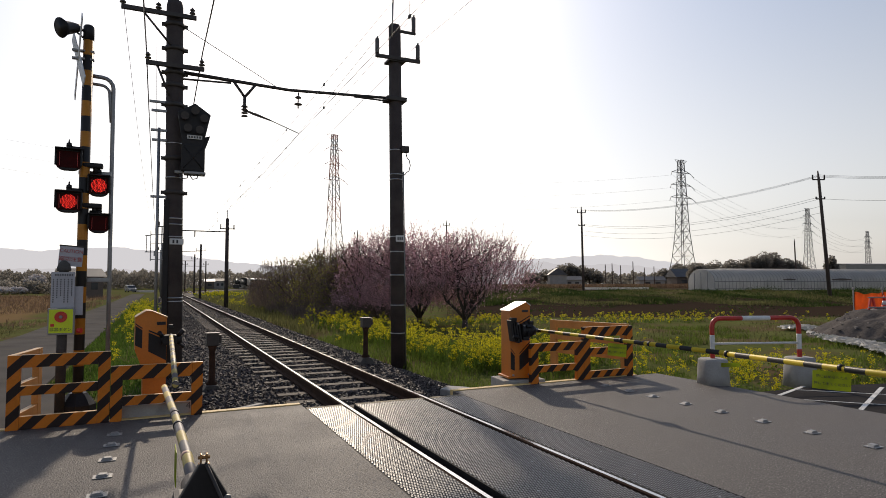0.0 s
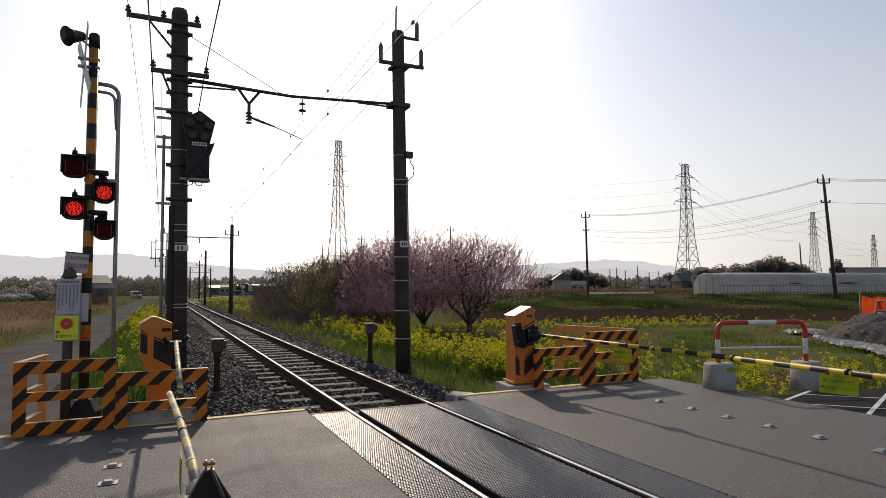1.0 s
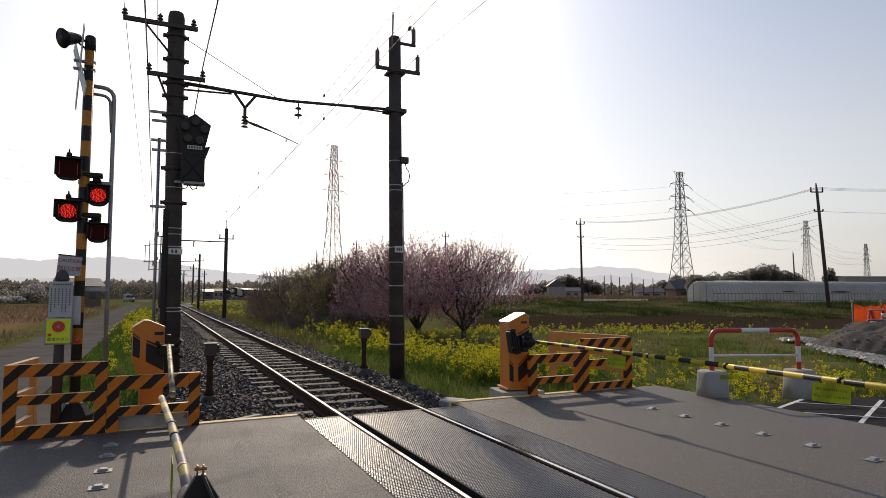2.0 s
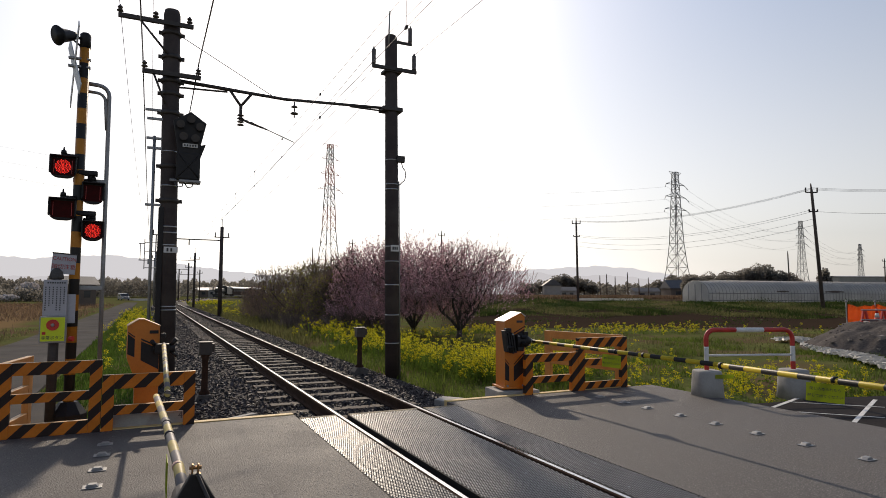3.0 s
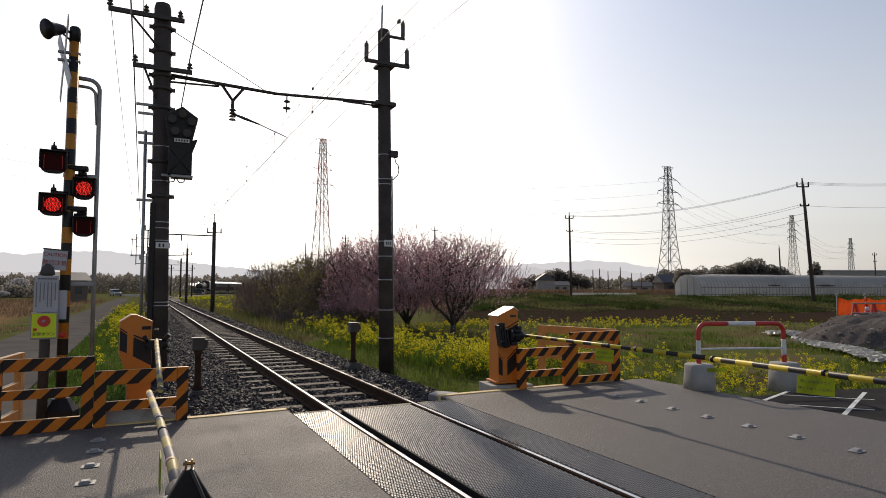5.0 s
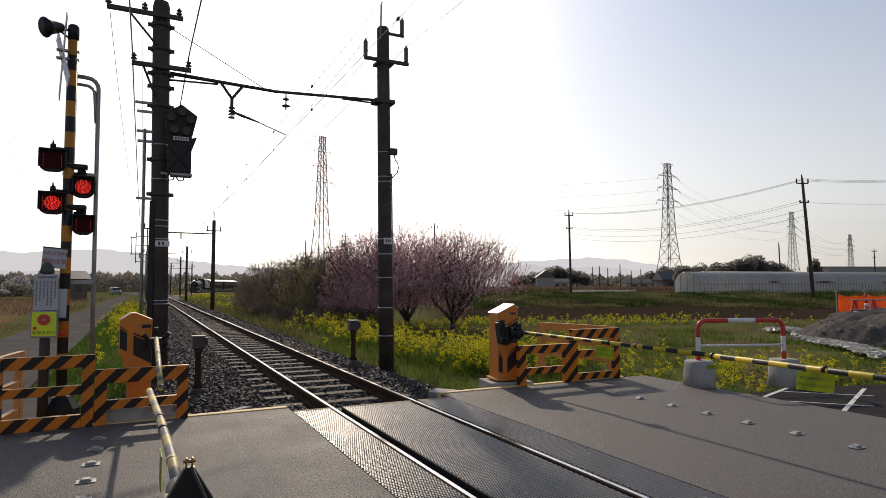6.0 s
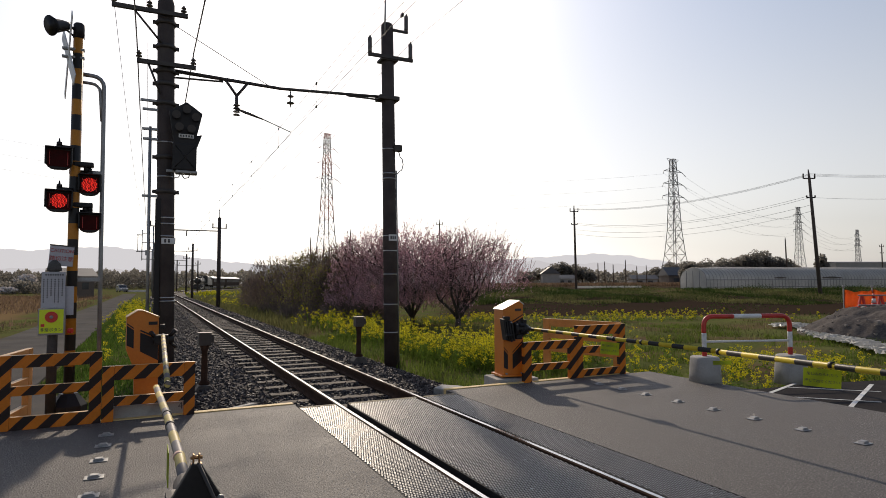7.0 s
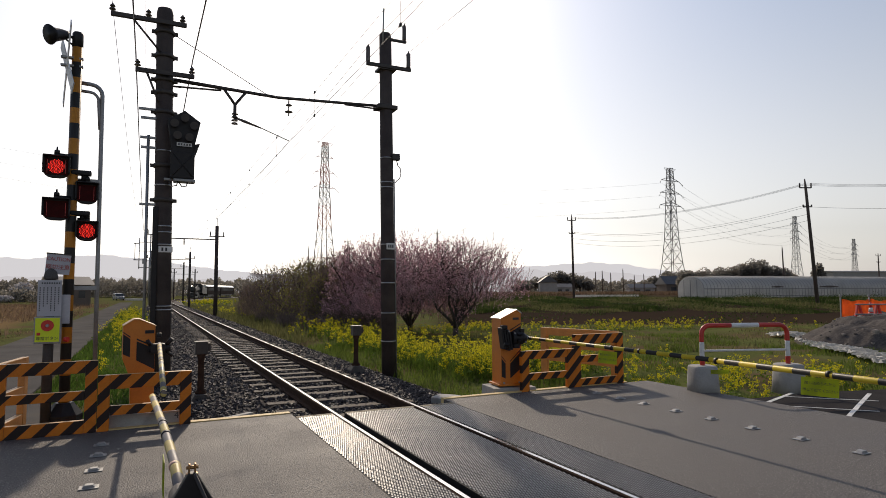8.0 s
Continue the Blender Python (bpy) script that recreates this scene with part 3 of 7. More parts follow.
def signal_head():
    t = thing("railway_signal", pose(-2.18, 13.3, 4.15), "black railway signal head seen from its side, with five lamps", "railway signal")
    bm = B()
    prism(bm, [(0.0, 1.03), (0.30, 0.82), (0.16, 0.17), (-0.22, 0.17), (-0.32, 0.82)], "y", -0.14, 0.1, bevel=0.02)
    part("lamp_board", bm, M["black_plastic"], t)
    for x, z in ((0.0, 0.86), (-0.19, 0.74), (0.17, 0.72), (-0.13, 0.5), (0.09, 0.48)):
        bm = B()
        tube(bm, [(x, -0.16, z), (x, -0.26, z - 0.01)], [0.07, 0.08], 14)
        part("lamp_hood", bm, M["steel_dark"], t)
    bm = B()
    box(bm, (0.0, -0.16, 0.33), (0.28, 0.02, 0.075), bevel=0.004)
    part("plate", bm, M["white_panel"], t, "small white plate with dark marks")
    bm = B()
    for k in range(5):
        box(bm, (-0.1 + 0.05 * k, -0.173, 0.33), (0.028, 0.006, 0.04))
    part("plate_marks", bm, M["ink"], t)
    bm = B()
    prism(bm, [(-0.2, 0.25), (0.3, 0.40), (0.2, 0.1), (-0.2, 0.1)], "y", -0.1, 0.12, bevel=0.02)
    part("bracket", bm, M["black_plastic"], t)
    bm = B()
    box(bm, (-0.02, 0, -0.08), (0.44, 0.3, 0.54), bevel=0.025)
    part("case", bm, M["black_plastic"], t)
    bm = B()
    for sx in (-1, 1):
        tube(bm, [(-0.02 + sx * 0.18, -0.155, -0.3), (-0.02, -0.155, -0.08), (-0.02 + sx * 0.18, -0.155, 0.14)], 0.012, 6)
    part("case_ribs", bm, M["black_plastic"], t)
    bm = B()
    box(bm, (0.02, 0, -0.38), (0.4, 0.28, 0.05), bevel=0.008)
    box(bm, (-0.1, 0.02, -0.36), (0.5, 0.06, 0.05), bevel=0.008)
    part("shelf", bm, M["galv"], t)
    bm = B()
    for x in (-0.1, 0.08):
        tube(bm, [(x, -0.1, -0.4), (x - 0.02, -0.1, -0.49), (x - 0.1, -0.1, -0.51), (x - 0.16, -0.08, -0.42)], 0.012, 6)
    part("cable", bm, M["wire"], t)


signal_head()


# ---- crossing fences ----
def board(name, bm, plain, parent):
    """A fence board: stripes on its faces; upward faces coloured paler for the sun on them."""
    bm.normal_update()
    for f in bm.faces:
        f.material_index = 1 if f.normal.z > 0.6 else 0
    return part(name, bm, [M["orange_wood" if plain else "hazard"], M["sunlit_edge"]], parent)


def frame_panel(parent, w, h, bars, stile=0.12, thick=0.07, m=None, plain=False, name="panel"):
    """A board frame: stiles at both ends and level bars (z from, z to)."""
    ob = []
    for a, b in ((0, stile), (w - stile, w)):
        bm = B()
        box(bm, ((a + b) / 2, 0, h / 2), (b - a, thick, h), bevel=0.006)
        ob.append(board("stile", bm, plain, parent))
    for z0, z1 in bars:
        bm = B()
        box(bm, (w / 2, 0, (z0 + z1) / 2), (w - 2 * stile - 0.002, thick - 0.004, z1 - z0), bevel=0.006)
        ob.append(board("rail_board", bm, plain, parent))
    if m:
        for o in ob:
            o.data.transform(m)
    return ob


TALL = [(0.0, 0.14), (0.36, 0.46), (0.655, 0.79)]
LOW = [(0.17, 0.275), (0.46, 0.62)]


def fences():
    lab = "orange and black striped wooden crossing fence"
    y = edge_y(-4.2) + 0.0
    a = thing("crossing_fence", pose(-4.21, y, 0.0, rz=1.5), lab + " with a return panel", "fence", "fences at the crossing")
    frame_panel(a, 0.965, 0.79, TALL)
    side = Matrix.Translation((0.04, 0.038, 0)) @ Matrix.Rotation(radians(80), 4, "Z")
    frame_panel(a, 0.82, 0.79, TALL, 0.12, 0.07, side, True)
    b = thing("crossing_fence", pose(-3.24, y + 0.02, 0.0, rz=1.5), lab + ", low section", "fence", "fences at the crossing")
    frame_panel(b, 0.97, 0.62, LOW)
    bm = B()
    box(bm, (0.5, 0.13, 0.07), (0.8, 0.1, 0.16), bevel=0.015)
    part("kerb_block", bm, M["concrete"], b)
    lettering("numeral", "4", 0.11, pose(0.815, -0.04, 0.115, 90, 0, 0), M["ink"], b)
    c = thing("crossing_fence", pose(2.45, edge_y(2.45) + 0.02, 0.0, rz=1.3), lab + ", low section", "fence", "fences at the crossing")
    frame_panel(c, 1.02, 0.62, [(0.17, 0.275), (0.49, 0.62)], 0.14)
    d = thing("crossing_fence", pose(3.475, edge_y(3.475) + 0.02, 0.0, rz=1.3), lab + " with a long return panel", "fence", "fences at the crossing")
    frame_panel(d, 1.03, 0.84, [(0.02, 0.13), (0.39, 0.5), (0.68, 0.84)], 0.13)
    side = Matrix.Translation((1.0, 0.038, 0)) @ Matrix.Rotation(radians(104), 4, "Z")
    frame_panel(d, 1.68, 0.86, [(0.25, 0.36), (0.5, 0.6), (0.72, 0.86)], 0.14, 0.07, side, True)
    

fences()


# ---- barrier machines and arms ----
def machine_right():
    t = thing("barrier_machine", pose(2.42, 8.5, 0.0, rz=-8), "orange level crossing barrier machine with black markings", "barrier machine", "barrier machines")
    bm = B()
    box(bm, (0.03, 0.0, -0.22), (0.7, 0.56, 0.55), bevel=0.02)
    part("plinth", bm, M["concrete"], t, "concrete plinth")
    bm = B()
    box(bm, (0, 0, 0.09), (0.44, 0.42, 0.03), bevel=0.006)
    part("base_plate", bm, M["orange"], t)
    bm = B()
    prism(bm, [(-0.17, 0.1), (0.17, 0.1), (0.17, 1.2), (0.1, 1.25), (-0.17, 1.12)], "y", -0.19, 0.19, bevel=0.01)
    part("cabinet", bm, M["orange"], t)
    bm = B()
    prism(bm, [(-0.185, 1.117), (-0.185, 1.125), (0.1, 1.262), (0.182, 1.205), (0.182, 1.197), (0.1, 1.254)], "y", -0.2, 0.2)
    part("roof", bm, M["roof_paint"], t, "glossy pale roof plate")
    # arrow-shaped black fields with a thin line above each
    for o in ([(-0.166, 0.22), (-0.1, 0.19), (-0.1, 0.42), (-0.166, 0.5)], [(-0.166, 0.525), (-0.1, 0.445), (-0.1, 0.46), (-0.166, 0.542)],
              [(-0.02, 0.19), (0.166, 0.34), (0.166, 0.6), (-0.02, 0.42)], [(-0.02, 0.445), (0.166, 0.625), (0.166, 0.645), (-0.02, 0.462)],
              [(-0.166, 0.74), (-0.1, 0.68), (-0.1, 0.9), (-0.166, 0.96)], [(-0.02, 0.68), (0.166, 0.82), (0.166, 1.0), (-0.02, 0.9)],
              [(-0.02, 0.925), (0.166, 1.03), (0.166, 1.045), (-0.02, 0.942)]):
        bm = B()
        prism(bm, o, "y", -0.194, -0.189)
        part("marking", bm, M["black_plastic"], t)
    bm = B()
    box(bm, (0.08, -0.194, 1.115), (0.1, 0.012, 0.035), bevel=0.004)
    part("vent", bm, M["steel_dark"], t)
    for x in (-0.13, 0.13):
        bm = B()
        tube(bm, [(x, -0.18, 0.125), (x, -0.215, 0.125)], 0.016, 6)
        part("bolt", bm, M["galv"], t)
    bm = B()
    prism(bm, [(-0.12, 0.5), (0.14, 0.5), (0.14, 1.0), (-0.12, 0.9)], "x", 0.171, 0.176)
    part("marking", bm, M["black_plastic"], t)
    bm = B()
    for z in (0.35, 0.78, 1.05):
        box(bm, (0.18, -0.1, z), (0.03, 0.06, 0.05), bevel=0.006)
    part("hinge", bm, M["galv"], t)
    # drive crank and counterweight in front
    bm = B()
    tilt = Matrix.Rotation(radians(-8), 3, "Y")
    for k in range(4):
        box(bm, (-0.2 + 0.042 * k, -0.28 - 0.012 * (k % 2), 0.82 - 0.012 * k), (0.03, 0.16 - 0.02 * (k % 2), 0.33 - 0.05 * (k % 2)), tilt, bevel=0.01)
    box(bm, (-0.13, -0.25, 0.82), (0.15, 0.1, 0.24), tilt, bevel=0.02)
    box(bm, (-0.17, -0.3, 0.99), (0.1, 0.08, 0.06), bevel=0.015)
    tube(bm, [(-0.2, -0.37, 0.74), (-0.1, -0.37, 0.72)], 0.025, 8)
    part("counterweight", bm, M["black_plastic"], t)
    bm = B()
    tube(bm, [(-0.04, -0.3, 0.82), (0.0, -0.3, 0.82), (0.02, -0.3, 0.82), (0.1, -0.3, 0.82), (0.12, -0.3, 0.82), (0.2, -0.3, 0.82)], [0.1, 0.11, 0.085, 0.085, 0.105, 0.06], 16)
    for a in (20, 80, 140, 200, 260, 320):
        c, d = math.cos(radians(a)), math.sin(radians(a))
        box(bm, (0.06, -0.3 + 0.1 * c, 0.82 + 0.1 * d), (0.07, 0.045, 0.045), Matrix.Rotation(radians(a), 3, "X"), bevel=0.008)
    box(bm, (0.13, -0.3, 0.93), (0.07, 0.06, 0.07), bevel=0.012)
    box(bm, (0.02, -0.34, 0.7), (0.1, 0.07, 0.06), bevel=0.015)
    part("drive_crank", bm, M["black_plastic"], t)
    bm = B()
    tube(bm, [(0.19, -0.3, 0.82), (0.235, -0.3, 0.82)], 0.036, 12)
    part("arm_clamp", bm, M["galv"], t)
    bm = B()
    for x, z in ((-0.02, 0.9), (0.16, 0.76), (-0.12, 0.93)):
        tube(bm, [(x, -0.37, z), (x, -0.395, z)], 0.013, 6)
    part("bolt_heads", bm, M["galv"], t)
    return t



def machine_left():
    t = thing("barrier_machine", pose(-2.85, 8.62, 0.0, rz=3), "orange level crossing barrier machine with a gabled top", "barrier machine", "barrier machines")
    bm = B()
    box(bm, (0.05, 0.0, -0.2), (0.7, 0.6, 0.5), bevel=0.02)
    part("plinth", bm, M["concrete"], t, "concrete plinth")
    bm = B()
    prism(bm, [(-0.08, 0.08), (0.175, 0.08), (0.175, 1.13), (0.0, 1.21), (-0.06, 1.215), (-0.18, 1.14), (-0.18, 0.74), (-0.09, 0.5)], "y", -0.17, 0.2, bevel=0.008)
    part("cabinet", bm, M["orange"], t)
    # thin pale strip added to show the gable edge as sunlit
    bm = B()
    prism(bm, [(-0.185, 1.142), (-0.06, 1.222), (0.0, 1.219), (0.182, 1.137), (0.182, 1.128), (0.0, 1.208), (-0.06, 1.212), (-0.185, 1.132)], "y", -0.18, 0.21)
    part("lit_roof_edge", bm, M["sunlit_edge"], t, "thin strip along the gable edge in a paler, sunlit colour")
    for o in ([(-0.178, 0.8), (-0.1, 0.76), (-0.1, 0.98), (-0.178, 1.04)], [(-0.03, 0.72), (0.172, 0.6), (0.172, 0.85), (-0.03, 0.95)],
              [(-0.178, 1.055), (-0.1, 0.995), (-0.1, 1.01), (-0.178, 1.07)], [(-0.03, 0.965), (0.172, 0.868), (0.172, 0.885), (-0.03, 0.985)]):
        bm = B()
        prism(bm, o, "y", -0.176, -0.171)
        part("marking", bm, M["black_plastic"], t)
    bm = B()
    box(bm, (0.11, -0.175, 1.06), (0.1, 0.01, 0.04), bevel=0.003)
    part("vent", bm, M["black_plastic"], t)
    bm = B()
    box(bm, (0.2, -0.24, 0.86), (0.16, 0.14, 0.12), bevel=0.02)
    tube(bm, [(0.1, -0.24, 0.86), (0.34, -0.24, 0.86)], 0.05, 12)
    tube(bm, [(0.3, -0.25, 0.9), (0.36, -0.28, 0.98)], 0.028, 8)
    tube(bm, [(0.12, -0.26, 0.9), (0.08, -0.3, 0.96)], 0.025, 8)
    tube(bm, [(0.3, -0.25, 0.82), (0.37, -0.28, 0.76)], 0.02, 8)
    box(bm, (0.21, -0.26, 1.02), (0.06, 0.05, 0.06), bevel=0.02)
    part("drive_crank", bm, M["black_plastic"], t)
    return t



def arm_part(machine, label, pts, r, material, seg=14):
    """An arm in the plan's own space, under its machine; local y runs along it from its pivot."""
    o = Vector(pts[0])
    bm = B()
    tube(bm, [Vector(p) - o for p in pts], r, seg)
    ob = part("barrier_arm", bm, material, machine, label)
    ob.matrix_parent_inverse = machine.matrix_basis.inverted()
    ob.location = o
    return ob


def clip(arm, y, z, r, x=0.0):
    bm = B()
    tube(bm, [(x, y - 0.018, z), (x, y + 0.018, z)], r, 14)
    part("clip", bm, M["black_plastic"], arm)


def arms(right, left, near):
    a = arm_part(right, "lowered arm with yellow and black bands", [(2.62, 8.2, 0.815), (2.62, 4.62, 0.815)], 0.026, M["arm_bands"])
    bm = B()
    tube(bm, [(0, -3.54, -0.005), (0, -7.6, -0.03)], 0.028, 14)
    part("inner_tube", bm, M["arm_bands"], a)
    for y, r in ((-3.57, 0.035), (-1.95, 0.031), (-2.45, 0.031), (-4.75, 0.032), (-5.3, 0.032)):
        clip(a, y, -0.006 if y < -3.5 else 0, r)
    a = arm_part(left, "weathered arm with worn yellow bands", [(-2.62, 8.35, 0.91), (-2.64, 6.2, 0.885), (-2.652, 4.75, 0.84)], [0.025, 0.023, 0.021], M["arm_old"])
    clip(a, -1.9, -0.024, 0.027, -0.018)
    clip(a, -3.58, -0.069, 0.024, -0.032)
    a = arm_part(near, "weathered grey and yellow banded arm", [(-2.645, 2.3, 0.815), (-2.65, 2.95, 0.81), (-2.675, 3.7, 0.818), (-2.722, 4.8, 0.82)], [0.023, 0.022, 0.0212, 0.0205], M["arm_old"], 16)
    clip(a, 1.2, 0.001, 0.0245, -0.024)
    clip(a, 1.5, 0.003, 0.024, -0.032)
    bm = B()
    tube(bm, [(-0.006, 0.56, -0.004), (-0.008, 0.6, -0.005)], 0.0226, 16)
    part("tape_band", bm, M["tape_faded"], a, "faded red tape band")
    bm = B()
    box(bm, (-0.045, 0.75, -0.08), (0.005, 0.16, 0.15), bevel=0.002)
    part("tag_strip", bm, M["lime"], a, "thin yellow plastic strip")


def near_machine():
    t = thing("barrier_machine", pose(-2.645, 1.95, 0.0), "black barrier arm bracket with a brass clevis and tension rods", "barrier machine", "barrier machines")
    bm = B()
    prism(bm, [(-0.085, 0.3), (0.085, 0.3), (0.085, 0.84), (0.07, 0.92), (0.012, 1.022), (-0.012, 1.022), (-0.07, 0.92), (-0.085, 0.84)], "y", 0.0, 0.03, bevel=0.006)
    box(bm, (0, -0.06, 0.55), (0.17, 0.12, 0.5), bevel=0.03)
    part("bracket", bm, M["black_plastic"], t)
    bm = B()
    box(bm, (-0.03, 0.17, 0.81), (0.09, 0.34, 0.1), bevel=0.02)
    tube(bm, [(0.0, 0.3, 0.815), (0.0, 0.52, 0.815)], [0.048, 0.043], 16)
    part("arm_socket", bm, M["steel_dark"], t)
    bm = B()
    for sx in (-1, 1):
        box(bm, (sx * 0.008, 0.015, 1.03), (0.005, 0.016, 0.034), bevel=0.002)
    tube(bm, [(-0.016, 0.015, 1.036), (0.017, 0.015, 1.036)], 0.005, 10)
    box(bm, (0, 0.015, 1.014), (0.03, 0.022, 0.014), bevel=0.004)
    part("clevis", bm, M["brass"], t, "brass clevis with a pin")
    bm = B()
    tube(bm, [(0.006, -0.005, 1.02), (0.062, -0.03, 0.89), (0.08, -0.04, 0.8)], 0.005, 8)
    part("tension_rod", bm, M["steel_dark"], t)
    for sx in (-1, 1):
        bm = B()
        tube(bm, [(sx * 0.066, -0.012, 0.915), (sx * 0.066, 0.0, 0.915)], 0.012, 6)
        part("bolt", bm, M["galv"], t)
    bm = B()
    tube(bm, [(0, 0, 0.0), (0, 0, 0.35)], 0.11, 16)
    part("stand", bm, M["black_plastic"], t)
    return t


arms(machine_right(), machine_left(), near_machine())


# ---- crossing signal ----
SIG = (-3.632, 8.68)
LED_BOARDS = []


def led_disc(bm, r=0.09):
    """Small round lights in six wedges of parallel rows, on a thin dark plate facing -y."""
    tube(bm, [(0, 0.004, 0), (0, 0.0, 0)], r, 24, mi=0, smooth=False)
    # six wedges of chevron rows, parted by dark spokes
    step = 0.0158
    for w in range(6):
        a0 = radians(60 * w + 30)
        e0, e1 = (math.cos(a0), math.sin(a0)), (math.cos(a0 + radians(60)), math.sin(a0 + radians(60)))
        off = (0.0095 * math.cos(a0 + radians(30)), 0.0095 * math.sin(a0 + radians(30)))
        for i in range(7):
            for j in range(7):
                x, z = (off[k] + step * (i * e0[k] + j * e1[k]) for k in (0, 1))
                if math.hypot(x, z) > r * 0.95:
                    continue
                vs = [bm.verts.new(Vector((x + 0.0041 * math.cos(b), -0.002, z + 0.0041 * math.sin(b)))) for b in (2 * math.pi * k / 6 for k in range(6))]
                bm.faces.new(vs).material_index = 1


def lamp(parent, x, y, z, w, h, turn, mount):
    hx = w / 2
    bm = B()
    # rounded lower corners
    rr = 0.1
    ring = [(-hx, h / 2), (hx, h / 2)] + [(hx - rr * (1 - math.cos(a)), -h / 2 + rr * (1 - math.sin(a))) for a in (0, 0.4, 0.8, 1.2, 1.57)]
    ring += [(-hx + rr * (1 - math.sin(a)), -h / 2 + rr * (1 - math.cos(a))) for a in (0, 0.4, 0.8, 1.2, 1.57)]
    prism(bm, ring, "y", -0.02, 0.06, bevel=0.012)
    rot = Matrix.Translation((x, y, z)) @ Matrix.Rotation(radians(turn), 4, "Z")
    hous = part("lamp", bm, M["black_plastic"], parent, "black hooded lamp housing")
    hous.matrix_parent_inverse = Matrix()
    hous.matrix_local = rot
    # rim with a short visor, dark red front glass, edge reflections made as red strips
    bm = B()
    box(bm, (0, -0.06, h / 2 - 0.006), (w - 0.01, 0.09, 0.012), bevel=0.003)
    for sx in (-1, 1):
        box(bm, (sx * (hx - 0.008), -0.05, 0.02), (0.012, 0.07, h - 0.06), bevel=0.003)
    part("visor", bm, M["black_plastic"], hous)
    bm = B()
    box(bm, (0, -0.021, 0), (w - 0.05, 0.012, h - 0.06), bevel=0.003)
    part("lens", bm, M["lens_dark"], hous, "dark red front glass")
    for sx in (-1, 1):
        bm = B()
        box(bm, (sx * (hx - 0.05), -0.03, 0), (0.006, 0.006, h - 0.1))
        part("edge_reflection", bm, M["red_plastic"], hous)
    bm = B()
    led_disc(bm)
    led = part("led_board", bm, [M["led_plate"], M["led"]], hous, "glowing red light disc")
    bm = B()
    cx = mount
    tube(bm, [(0, 0.02, h / 2 - 0.01), (0, 0.02, h / 2 + 0.05)], 0.03, 10)
    tube(bm, [(0, 0.02, h / 2 + 0.03), (0, 0.02, h / 2 + 0.075), (0, 0.02, h / 2 + 0.08), (0, 0.02, h / 2 + 0.12)], [0.032, 0.028, 0.012, 0.006], 10)
    tube(bm, [(0, 0.02, h / 2 + 0.02), (cx, 0.05, h / 2 + 0.02)], 0.025, 10)
    part("mount", bm, M["black_plastic"], hous)
    return led


